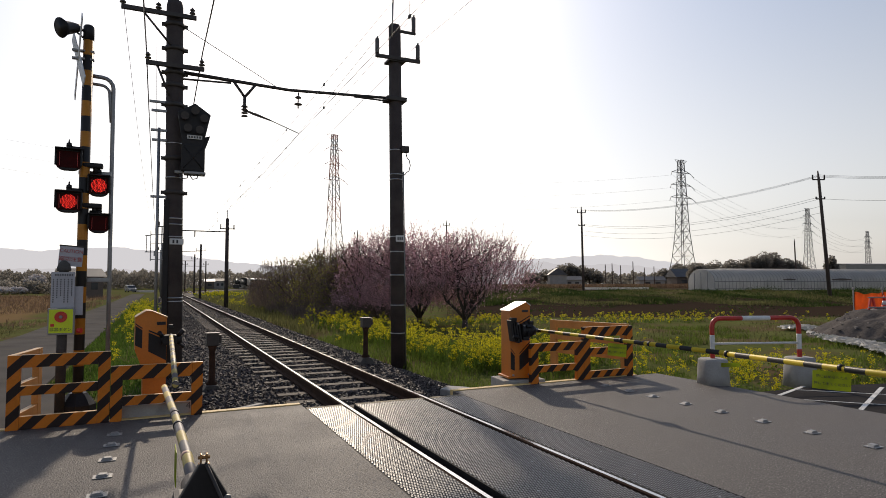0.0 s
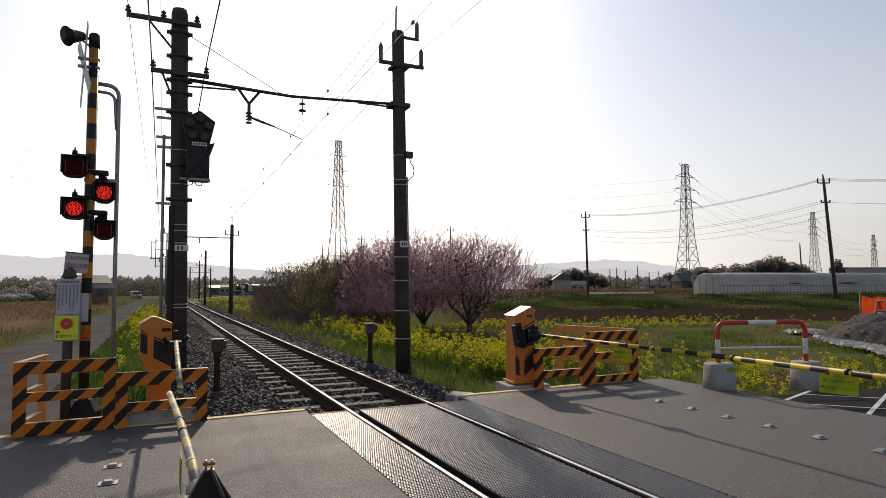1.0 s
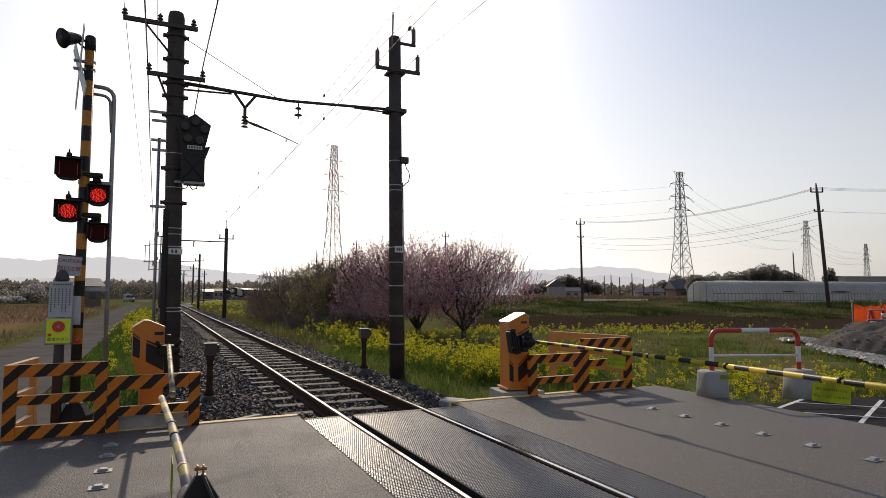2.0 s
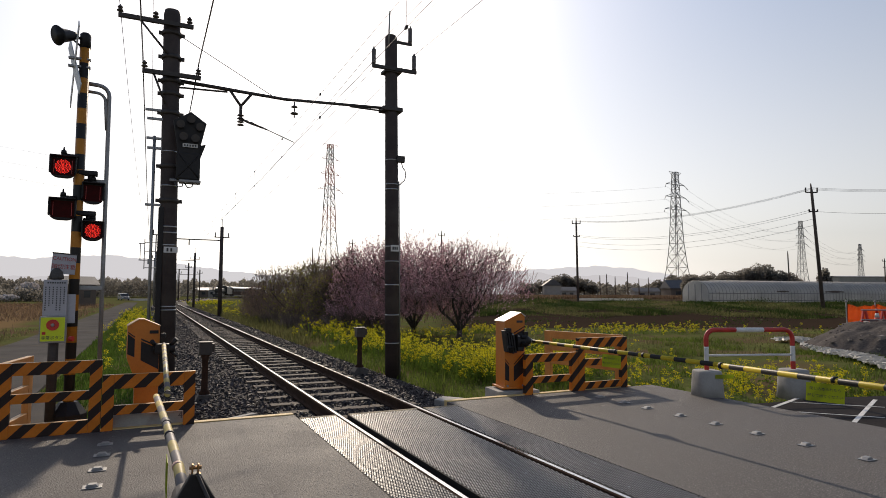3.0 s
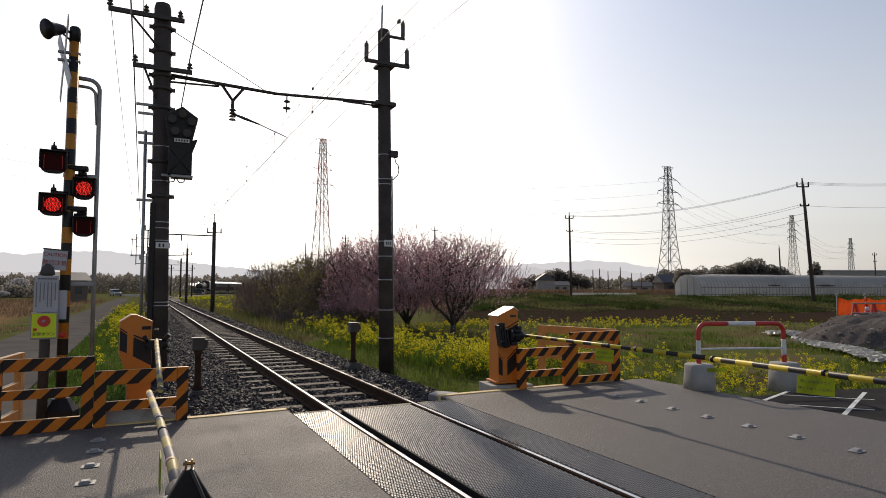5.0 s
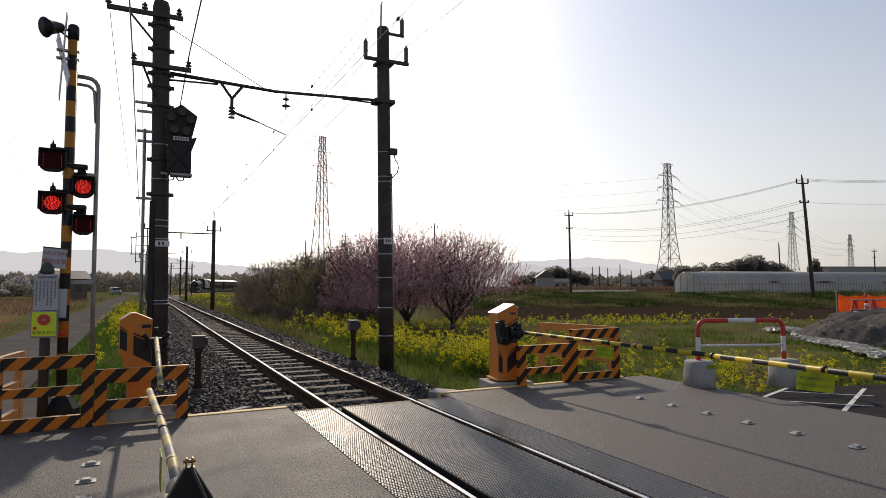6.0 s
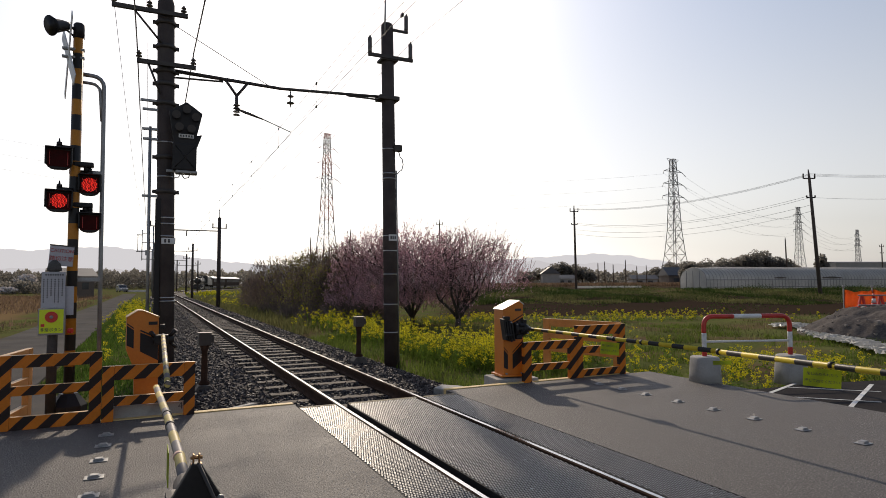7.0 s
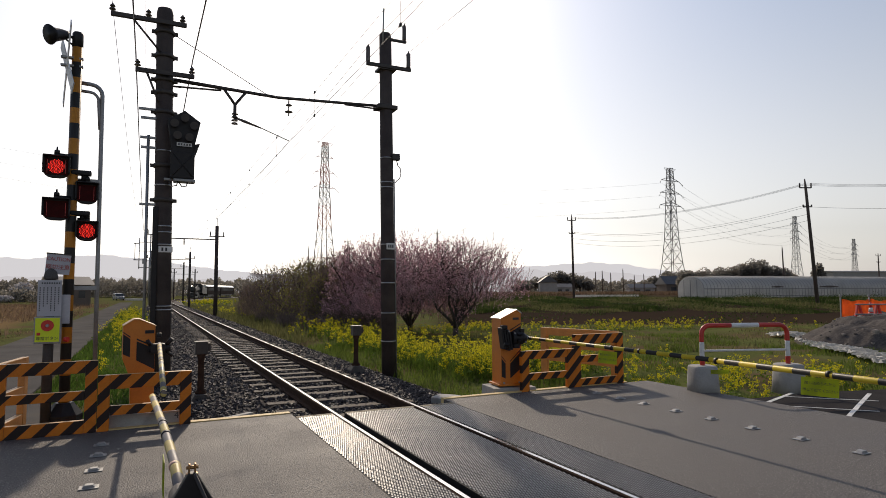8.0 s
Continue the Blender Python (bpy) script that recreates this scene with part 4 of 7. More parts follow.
def crossing_signal():
    t = thing("crossing_signal", pose(SIG[0], SIG[1], 0.0), "orange and black banded crossing signal with flashing red lamps", "crossing signal")
    bm = B()
    tube(bm, [(0, 0, -0.3), (0, 0, 4.66)], 0.058, 18)
    part("post", bm, M["post_bands"], t)
    bm = B()
    tube(bm, [(0, 0, 4.58), (0, 0, 4.75), (0, 0, 4.77)], [0.062, 0.062, 0.045], 18)
    part("post_cap", bm, M["black_plastic"], t)
    bm = B()
    tube(bm, [(0, 0, -0.25), (0, 0, 0.1), (0, 0, 0.24)], [0.2, 0.2, 0.1], 8, smooth=False)
    part("skirt", bm, M["black_plastic"], t)
    # crossbuck, seen edge-on from the crossing
    for s in (-1, 1):
        bm = B()
        box(bm, (0, 0, 0), (1.12, 0.012, 0.14), Matrix.Rotation(radians(s * 45), 3, "Y"), bevel=0.003)
        ob = part("crossbuck_board", bm, M["white_panel"], t, "white and black diagonal warning board")
        ob.data.transform(pose(-0.10, -0.04, 4.33, rz=-77 + 3 * s))
    bm = B()
    for z in (4.43, 4.33):
        box(bm, (-0.05, -0.02, z), (0.24, 0.06, 0.025), bevel=0.004)
    part("clamp", bm, M["galv"], t)
    # horn loudspeaker
    bm = B()
    d = Vector((-0.72, -0.6, -0.34)).normalized()
    c = Vector((-0.13, -0.05, 4.70))
    tube(bm, [c - d * 0.05, c, c + d * 0.05, c + d * 0.15, c + d * 0.205, c + d * 0.21, c + d * 0.16], [0.04, 0.055, 0.068, 0.085, 0.12, 0.112, 0.07], 20)
    part("loudspeaker", bm, M["black_plastic"], t, "black horn loudspeaker")
    bm = B()
    tube(bm, [(0, 0, 4.68), (-0.1, -0.03, 4.7), (-0.17, -0.05, 4.72)], 0.018, 8)
    tube(bm, [(0, 0, 4.56), (-0.14, -0.05, 4.66)], 0.012, 8)
    part("speaker_arm", bm, M["black_plastic"], t)
    # lamps: two towards the crossing, two beyond the post
    specs = ((-0.158, -0.12, 3.045, 0.285, 0.26, 4, 0.15, 0), (-0.145, -0.12, 2.535, 0.29, 0.26, 4, 0.14, 1),
             (0.158, -0.02, 2.76, 0.25, 0.26, 6, -0.1, 1), (0.172, -0.02, 2.295, 0.25, 0.24, 6, -0.1, 0))
    for x, y, z, w, h, turn, mount, phase in specs:
        LED_BOARDS.append((lamp(t, x, y, z, w, h, turn, mount), phase))
    for z in (3.08, 2.58):
        bm = B()
        box(bm, (0.09, 0.0, z - 0.07), (0.22, 0.12, 0.06), bevel=0.02)
        tube(bm, [(0.12, 0.0, z - 0.04), (0.12, 0.0, z - 0.18)], 0.03, 10)
        part("lamp_bracket", bm, M["black_plastic"], t)
    bm = B()
    box(bm, (0.11, 0.06, 2.925), (0.36, 0.05, 0.05), bevel=0.006)
    part("tie_bar", bm, M["galv"], t)
    # cable pipe in a hairpin beside the post
    bm = B()
    arc = [(0.15 + 0.13 * math.sin(a), 0.12, 4.04 + 0.13 * math.cos(a)) for a in (0, 0.4, 0.8, 1.2, 1.57)]
    tube(bm, [(0.0, 0.1, 4.17)] + arc + [(0.292, 0.12, 2.0), (0.305, 0.12, -0.25)], 0.026, 10)
    tube(bm, [(0.0, 0.1, 4.07)] + [(0.14 + 0.1 * math.sin(a), 0.12, 3.97 + 0.1 * math.cos(a)) for a in (0, 0.4, 0.8, 1.2, 1.57)] + [(0.25, 0.12, 3.82), (0.265, 0.12, 3.6)], 0.02, 8)
    part("cable_pipe", bm, M["galv"], t, "bent grey steel pipe")
    for z in (1.6,):
        bm = B()
        box(bm, (0.12, 0.06, z), (0.36, 0.04, 0.05), bevel=0.005)
        part("pipe_clamp", bm, M["galv"], t)
    # warning plate on the post
    bm = B()
    box(bm, (0, 0, 0), (0.25, 0.015, 0.235), bevel=0.004)
    pl = part("warning_plate", bm, M["shaded_panel"], t, "white warning plate with red writing")
    m = pose(-0.105, -0.09, 1.88, 0, 4, 14)
    pl.data.transform(m)
    face = m @ pose(0, -0.010, 0, 90, 0, 0)
    lettering("writing", "CAUTION", 0.06, face @ pose(0, 0.06, 0), M["ink_red"], pl, 0.9)
    lettering("writing", "踏切注意", 0.062, face @ pose(0, -0.035, 0), M["ink_red"], pl, 1.0)
    bm = B()
    box(bm, (0, 0, 0), (0.26, 0.025, 0.015), bevel=0.003)
    bm.transform(m @ pose(0, 0, 0.124))
    part("plate_rim", bm, M["steel_dark"], pl)
    return t


crossing_signal()


def button_post():
    t = thing("emergency_button_post", pose(-3.80, 8.55, 0.0), "post with an emergency button box and a white notice board", "emergency button")
    bm = B()
    tube(bm, [(0, 0, -0.3), (0, 0, 1.75)], 0.055, 14)
    part("post", bm, M["steel_dark"], t)
    bm = B()
    tube(bm, [(0, 0, 1.7), (0, 0, 1.73), (0, 0, 1.79), (0, 0, 1.83)], [0.075, 0.075, 0.06, 0.02], 18)
    part("warning_light", bm, M["concrete_dark"], t)
    bm = B()
    box(bm, (0.005, -0.08, 1.48), (0.24, 0.015, 0.42), bevel=0.004)
    nb = part("notice_board", bm, M["shaded_panel"], t, "white notice board with vertical dark writing")
    bm = B()
    rnd = random.Random(3)
    for k in range(6):
        z = 1.60
        for j in range(rnd.randint(7, 11)):
            box(bm, (0.095 - 0.037 * k, -0.0895, z), (0.011, 0.004, 0.016))
            z -= 0.026
    for k in range(8):
        box(bm, (-0.07 + 0.024 * k, -0.0895, 1.655), (0.014, 0.004, 0.018))
    tagged(part("writing_bars", bm, M["ink"], nb), kind="stuff")
    bm = B()
    box(bm, (0.13, -0.04, 1.35), (0.16, 0.012, 0.34), bevel=0.003)
    part("side_board", bm, M["shaded_panel"], t)
    bm = B()
    box(bm, (0.0, -0.08, 1.11), (0.27, 0.08, 0.31), bevel=0.012)
    bx = part("button_box", bm, M["galv"], t)
    bm = B()
    box(bm, (0.0, -0.123, 1.115), (0.24, 0.006, 0.275), bevel=0.002)
    part("face_plate", bm, M["sign_yellow"], bx, "bright yellow face plate")
    bm = B()
    tube(bm, [(0, -0.125, 1.165), (0, -0.135, 1.165)], 0.064, 24)
    part("button_ring", bm, M["red_plastic"], bx, "red round button surround")
    bm = B()
    tube(bm, [(0, -0.135, 1.165), (0, -0.15, 1.165)], [0.02, 0.015], 16)
    part("button", bm, M["galv"], bx)
    bm = B()
    box(bm, (-0.085, -0.127, 1.07), (0.036, 0.004, 0.032))
    part("mark", bm, M["red_plastic"], bx)
    lettering("writing", "非常ボタン", 0.047, pose(0, -0.1275, 1.015, 90, 0, 0), M["ink"], bx, 0.95)
    bm = B()
    tube(bm, [(0.17, -0.1, 1.0), (0.21, -0.12, 1.0)], 0.03, 10)
    part("side_knob", bm, M["red_plastic"], t)


button_post()


def tags():
    for nm, y, w, h, lines, tilt in (("hanging_tag", 6.3, 0.235, 0.16, 2, 4), ("hanging_tag", 3.52, 0.29, 0.16, 2, 3)):
        t = thing(nm, pose(2.60, y, 0.79, 0, 0, 0), "lime green plastic notice hanging from the barrier arm", "hanging notice", "notices on the arm")
        # seen from the near side of the arm
        rot = Matrix.Rotation(radians(-52), 4, "Z") @ Matrix.Rotation(radians(tilt), 4, "Y")
        bm = B()
        box(bm, (0, 0, -0.02 - h / 2), (w, 0.004, h))
        bm.transform(rot)
        sh = part("sheet", bm, M["lime"], t)
        face = rot @ pose(0, -0.004, -0.02 - h / 2, 90, 0, 0)
        for k, s in enumerate(("閉じ込められたら", "押して出てください")):
            lettering("writing", s, 0.03, face @ pose(0, 0.03 - 0.06 * k, 0), M["ink"], sh, 1.0 if w > 0.28 else 0.82)


tags()


# ---- guard rail on concrete feet ----
def guard():
    t = thing("guard_rail", pose(0, 0, -0.05), "red and white arched pipe barrier on two concrete blocks", "pipe barrier")
    a, b = Vector((5.03, 6.97, 0)), Vector((6.41, 6.52, 0))
    d = (b - a).normalized()
    r = 0.13
    pts = [a + Vector((0, 0, 0.4))]
    H = 1.05
    pts.append(a + Vector((0, 0, H - r)))
    pts += [a + d * (r - r * math.cos(q)) + Vector((0, 0, H - r + r * math.sin(q))) for q in (0.4, 0.8, 1.2, 1.57)]
    L = (b - a).length
    pts += [a + d * (L - r + r * math.sin(q)) + Vector((0, 0, H - r + r * math.cos(q))) for q in (0, 0.4, 0.8, 1.2, 1.57)]
    pts.append(b + Vector((0, 0, 0.4)))
    # cut the arch into painted lengths
    line = []
    for p, q in zip(pts, pts[1:]):
        n = max(1, int((q - p).length / 0.02))
        line += [p.lerp(q, i / n) for i in range(n)]
    line.append(pts[-1])
    s = [0.0]
    for p, q in zip(line, line[1:]):
        s.append(s[-1] + (q - p).length)
    tot = s[-1]
    cuts = [0, 0.16, 0.40, tot / 2 - 0.23, tot / 2 + 0.23, tot - 0.40, tot - 0.16, tot]
    for k, (c0, c1) in enumerate(zip(cuts, cuts[1:])):
        seg = [p for p, v in zip(line, s) if c0 - 0.011 <= v <= c1 + 0.011]
        bm = B()
        tube(bm, seg, 0.036, 14)
        part("pipe_length", bm, M["red_paint" if k % 2 == 0 else "white_paint"], t)
    bm = B()
    tube(bm, [a + Vector((0, 0, 0.66)), b + Vector((0, 0, 0.66))], 0.017, 10)
    part("cross_pipe", bm, M["white_paint"], t)
    for p in (a, b):
        bm = B()
        outline = [(k, math.copysign(abs(math.cos(k)) ** 0.55, math.cos(k)), math.copysign(abs(math.sin(k)) ** 0.55, math.sin(k))) for k in (2 * math.pi * i / 28 for i in range(28))]
        turn = Matrix.Rotation(radians(-18), 3, "Z")
        rings = [[bm.verts.new(p + turn @ Vector((u * w, v * w, z))) for _, u, v in outline] for z, w in ((-0.02, 0.215), (0.2, 0.2), (0.405, 0.188), (0.43, 0.178), (0.44, 0.155))]
        for lo, hi in zip(rings, rings[1:]):
            for i in range(28):
                bm.faces.new((lo[i], lo[(i + 1) % 28], hi[(i + 1) % 28], hi[i])).smooth = True
        bm.faces.new(rings[-1])
        bm.faces.new(list(reversed(rings[0])))
        part("concrete_foot", bm, M["concrete"], t, "tapered concrete block")
    for p, dx in ((a, 0.12), (b, 0.22)):
        bm = B()
        box(bm, (p.x + dx - 0.02, p.y - 0.24, 0.36), (0.3 if dx < 0.2 else 0.08, 0.006, 0.06), Matrix.Rotation(radians(-18), 3, "Z"))
        part("reflective_tape", bm, M["lime"], t)


guard()


# ---- track-side posts ----
def sensor_posts():
    for x, y, z in ((-1.93, 11.06, -0.30), (1.36, 13.0, -0.22)):
        t = thing("trackside_sensor", pose(x, y, z), "dark trackside sensor post on a concrete foot", "sensor post", "trackside sensors")
        bm = B()
        prism(bm, [(-0.16, -0.25), (0.16, -0.25), (0.155, 0.08), (0.09, 0.17), (-0.09, 0.17), (-0.155, 0.08)], "y", -0.14, 0.14, bevel=0.012)
        part("foot", bm, M["concrete_dark"], t)
        bm = B()
        tube(bm, [(0, 0, 0.15), (0, 0, 0.2), (0, 0, 0.24), (0, 0, 0.72), (0, 0, 0.82)], [0.09, 0.09, 0.055, 0.048, 0.08], 12)
        part("stem", bm, M["rail_side"], t)
        bm = B()
        box(bm, (0.0, 0, 0.92), (0.19, 0.18, 0.2), bevel=0.012)
        box(bm, (0.11, 0.0, 0.93), (0.06, 0.14, 0.14), bevel=0.01)
        part("head", bm, M["steel_dark"], t)
        bm = B()
        box(bm, (0.0, 0, 1.025), (0.22, 0.2, 0.015), bevel=0.004)
        part("cover", bm, M["steel_dark"], t)


sensor_posts()


# ---- land beside and beyond ----
RNG = np.random.default_rng(7)


def spot(px, depth):
    """A plan place: metres to the side of the view's axis and metres ahead."""
    s = (px - 784) / 1090 * depth
    return (-2.778 + 0.9079 * s + 0.4193 * depth, 0.9079 * depth - 0.4193 * s)


def level(py, depth):
    return 1.543 + (502.7 - py) / 1090 * depth


def bed_z(x):
    return np.interp(x, [-3.0, -2.7, -1.9, 1.55, 2.35, 3.0], [-0.6, -0.33, -0.2, -0.2, -0.42, -0.7])


def quads(P, size, squash=1.0, rng=RNG):
    """Small randomly turned four-cornered leaves at the points P."""
    n = len(P)
    a = rng.normal(size=(n, 3))
    a /= np.linalg.norm(a, axis=1)[:, None]
    b = np.cross(a, rng.normal(size=(n, 3)))
    b /= np.linalg.norm(b, axis=1)[:, None]
    s = (np.asarray(size) * rng.uniform(0.6, 1.3, n))[:, None]
    V = np.stack([P - a * s, P - b * s * squash * 0.6, P + a * s, P + b * s * squash * 0.6], 1).reshape(-1, 3)
    F = np.arange(4 * n).reshape(-1, 4)
    return V, F


def blades(x, y, z, h, w, lean=0.35, rng=RNG):
    n = len(x)
    t = rng.uniform(0, 2 * np.pi, n)
    dx, dy = np.cos(t) * w, np.sin(t) * w
    l = rng.normal(0, lean, (n, 2)) * np.asarray(h)[:, None] * 0.7
    base = np.stack([x, y, z], 1)
    tip = base + np.concatenate([l, np.asarray(h)[:, None]], 1)
    off = np.stack([dx, dy, np.zeros(n)], 1)
    mid = base * 0.45 + tip * 0.55 - np.concatenate([l * 0.2, np.zeros((n, 1))], 1)
    V = np.stack([base - off, base + off, mid + off * 0.8, tip, mid - off * 0.8], 1).reshape(-1, 3)
    F = (np.arange(n)[:, None] * 5 + np.array([[0, 1, 2, 3, 4]]))
    return V, F


def join(parts):
    V, F, o = [], [], 0
    for v, f in parts:
        V.append(v)
        F += (f + o).tolist()
        o += len(v)
    return np.concatenate(V).tolist(), F


def plant_mat(name, c1, c2, scale=1.0, trans=0.35, isl=0.35):
    return mat(name, c1, c2, 0.7, 0, scale, 20, 0, 0.12, isl, 0.3, trans)


M["grass"] = plant_mat("grass", (0.14, 0.19, 0.035), (0.08, 0.115, 0.024), 0.8, 0.5)
M["grass_fresh"] = plant_mat("grass_fresh", (0.1, 0.165, 0.028), (0.055, 0.1, 0.018), 1.5, 0.4)
M["bank_grass"] = plant_mat("bank_grass", (0.175, 0.172, 0.068), (0.1, 0.1, 0.042), 0.35, 0.45)
M["grass_dry"] = plant_mat("grass_dry", (0.25, 0.17, 0.11), (0.155, 0.1, 0.065), 0.3, 0.3)
M["weed_dark"] = plant_mat("weed_dark", (0.06, 0.095, 0.018), (0.032, 0.052, 0.012), 0.6, 0.25)
M["stem"] = plant_mat("stem", (0.13, 0.2, 0.03), (0.08, 0.13, 0.02), 2.0, 0.35)
M["petal"] = plant_mat("petal", (0.7, 0.6, 0.03), (0.52, 0.47, 0.025), 2.0, 0.42, 0.3)
M["blossom"] = plant_mat("blossom", (0.74, 0.47, 0.52), (0.58, 0.32, 0.37), 2.0, 0.45, 0.3)
M["bark"] = mat("bark", (0.075, 0.058, 0.05), (0.04, 0.032, 0.028), 0.85, 0, 6, 40, 0.5)
M["twig"] = mat("twig", (0.21, 0.158, 0.13), (0.125, 0.093, 0.078), 0.85, 0, 3, 20, 0.0, island=0.3)
M["shoot"] = plant_mat("shoot", (0.3, 0.285, 0.08), (0.2, 0.185, 0.06), 1.0, 0.5)
# far foliage paled and greyed: distance haze is put into the base colour
M["wood_hazed"] = plant_mat("wood_hazed", (0.25, 0.232, 0.2), (0.175, 0.163, 0.142), 0.08, 0.75, 0.3)
M["bud"] = plant_mat("bud", (0.34, 0.235, 0.18), (0.22, 0.15, 0.115), 2.0, 0.4, 0.3)
M["blossom_pale"] = plant_mat("blossom_pale", (0.6, 0.56, 0.54), (0.48, 0.44, 0.43), 0.5, 0.3, 0.2)


def ballast_stones(n, y0, y1, power, big):
    y = y0 + (y1 - y0) * RNG.random(n) ** power
    x = RNG.uniform(-3.0, 2.55, n)
    z = bed_z(x) + RNG.uniform(-0.02, 0.012, n)
    z = z + 0.02 * (np.abs(x) < 1.0)
    on = (np.abs(np.abs(x) - RAIL_X) > 0.075)
    # leave most of the sleepers' tops showing
    ph = (y - 8.42 + 0.34) % 0.68 - 0.34
    keep = on & ~((np.abs(ph) < 0.11) & (np.abs(x) < 1.0 + 0.05 * np.sin(y * 3.1)) & (RNG.random(n) < np.where(np.abs(x) < 0.7, 0.82, 0.45)))
    keep &= (y > edge_y(0) + 0.14 + 0.028 * x)
    x, y, z = x[keep], y[keep], z[keep]
    z = np.where((np.abs(x) < 1.05), np.maximum(z, -0.21), z)
    n = len(x)
    s = RNG.uniform(0.011, 0.024, (n, 1, 1)) * big * RNG.uniform(0.7, 1.3, (n, 1, 3))
    c = np.array([(i, j, k) for i in (-1, 1) for j in (-1, 1) for k in (-1, 1)], float)[None]
    v = c * s * RNG.uniform(0.55, 1.1, (n, 8, 1))
    q = RNG.normal(size=(n, 4))
    q /= np.linalg.norm(q, axis=1)[:, None]
    w, a, b, d = q.T
    R = np.stack([np.stack([1 - 2 * (b * b + d * d), 2 * (a * b - d * w), 2 * (a * d + b * w)], -1),
                  np.stack([2 * (a * b + d * w), 1 - 2 * (a * a + d * d), 2 * (b * d - a * w)], -1),
                  np.stack([2 * (a * d - b * w), 2 * (b * d + a * w), 1 - 2 * (a * a + b * b)], -1)], 1)
    v = np.einsum("nij,nkj->nki", R, v) + np.stack([x, y, z], 1)[:, None]
    f = np.array([(0, 1, 3, 2), (4, 6, 7, 5), (0, 4, 5, 1), (2, 3, 7, 6), (0, 2, 6, 4), (1, 5, 7, 3)])
    F = (np.arange(n)[:, None, None] * 8 + f[None]).reshape(-1, 4)
    ob = mesh_of("ballast_stones", v.reshape(-1, 3).tolist(), F.tolist(), M["stone"])
    tagged(ob, "loose dark grey crushed stones of the track bed", "ballast", kind="stuff")


ballast_stones(46000, 8.12, 34.0, 1.7, 1.0)
ballast_stones(12000, 33.0, 90.0, 1.2, 2.0)


def field(name, label, n, xr, yr, h, w, material, keep=None, power=1.0, category="grass"):
    x = RNG.uniform(*xr, n)
    y = yr[0] + (yr[1] - yr[0]) * RNG.random(n) ** power
    if keep is not None:
        k = keep(x, y)
        x, y = x[k], y[k]
    clump = 0.55 + 0.9 * (0.5 + 0.5 * np.sin(x * 1.9 + 2 * np.sin(y * 0.7)) * np.sin(y * 1.6 + np.sin(x)))
    hh = RNG.uniform(*h, len(x)) * clump
    V, F = blades(x, y, ground_z(x, y) - 0.02, hh, w)
    ob = mesh_of(name, V.tolist(), F.tolist(), material)
    return tagged(ob, label, category, kind="stuff")


def off_road(x, y):
    return ~((x > -16) & (x < 5.1) & (y < edge_y(x) + 0.1)) & ~((x > 5) & (y < np.interp(x, [5, 6.9, 9, 60], [6.35, 6.2, 5.7, 2.7]))) & (np.abs(x) > 2.3)


field("grass_verge", "fresh green spring grass beside the crossing", 62000, (2.3, 19), (4.5, 22), (0.05, 0.22), 0.008, M["grass"], lambda x, y: off_road(x, y) & ((x < 6.3) | (y < 7.6) | (np.sin(x * 1.3 + np.sin(y)) * np.sin(y * 1.1 + 0.5 * x) > 0.15)), 1.2)
field("grass_strip", "green grass strip between the lane and the track", 22000, (-4.7, -2.75), (8.6, 60), (0.04, 0.16), 0.012, M["grass_fresh"], lambda x, y: off_road(x, y) & (x > np.interp(y, [8.3, 9.6, 12.5, 60], [-3.2, -3.4, -4.45, -4.7])), 1.6)
field("meadow_grass", "patchy green meadow grass", 46000, (4, 60), (14, 62), (0.05, 0.17), 0.02, M["bank_grass"],
      lambda x, y: (0.419 * (x + 2.78) + 0.908 * y < 35) & (np.sin(x * 0.21 + 1.2 * np.sin(y * 0.13)) * np.sin(y * 0.33) > -0.45), 1.1)
field("lane_grass", "short green grass beside the lane", 9000, (-16, -7.4), (10, 34), (0.04, 0.14), 0.014, M["bank_grass"], lambda x, y: np.sin(x * 0.8) * np.sin(y * 0.35) > -0.5)
field("dry_grass", "tall dry brown grass beside the lane", 30000, (-60, -7.2), (30, 110), (0.16, 0.48), 0.02, M["grass_dry"],
      lambda x, y: np.sin(x * 0.3 + np.sin(y * 0.2)) > -0.75, 1.0, "dry grass")


def ahead(side, dep):
    """Plan places from metres to the side and metres ahead of where one stands."""
    return -2.778 + 0.9079 * side + 0.4193 * dep, 0.9079 * dep - 0.4193 * side


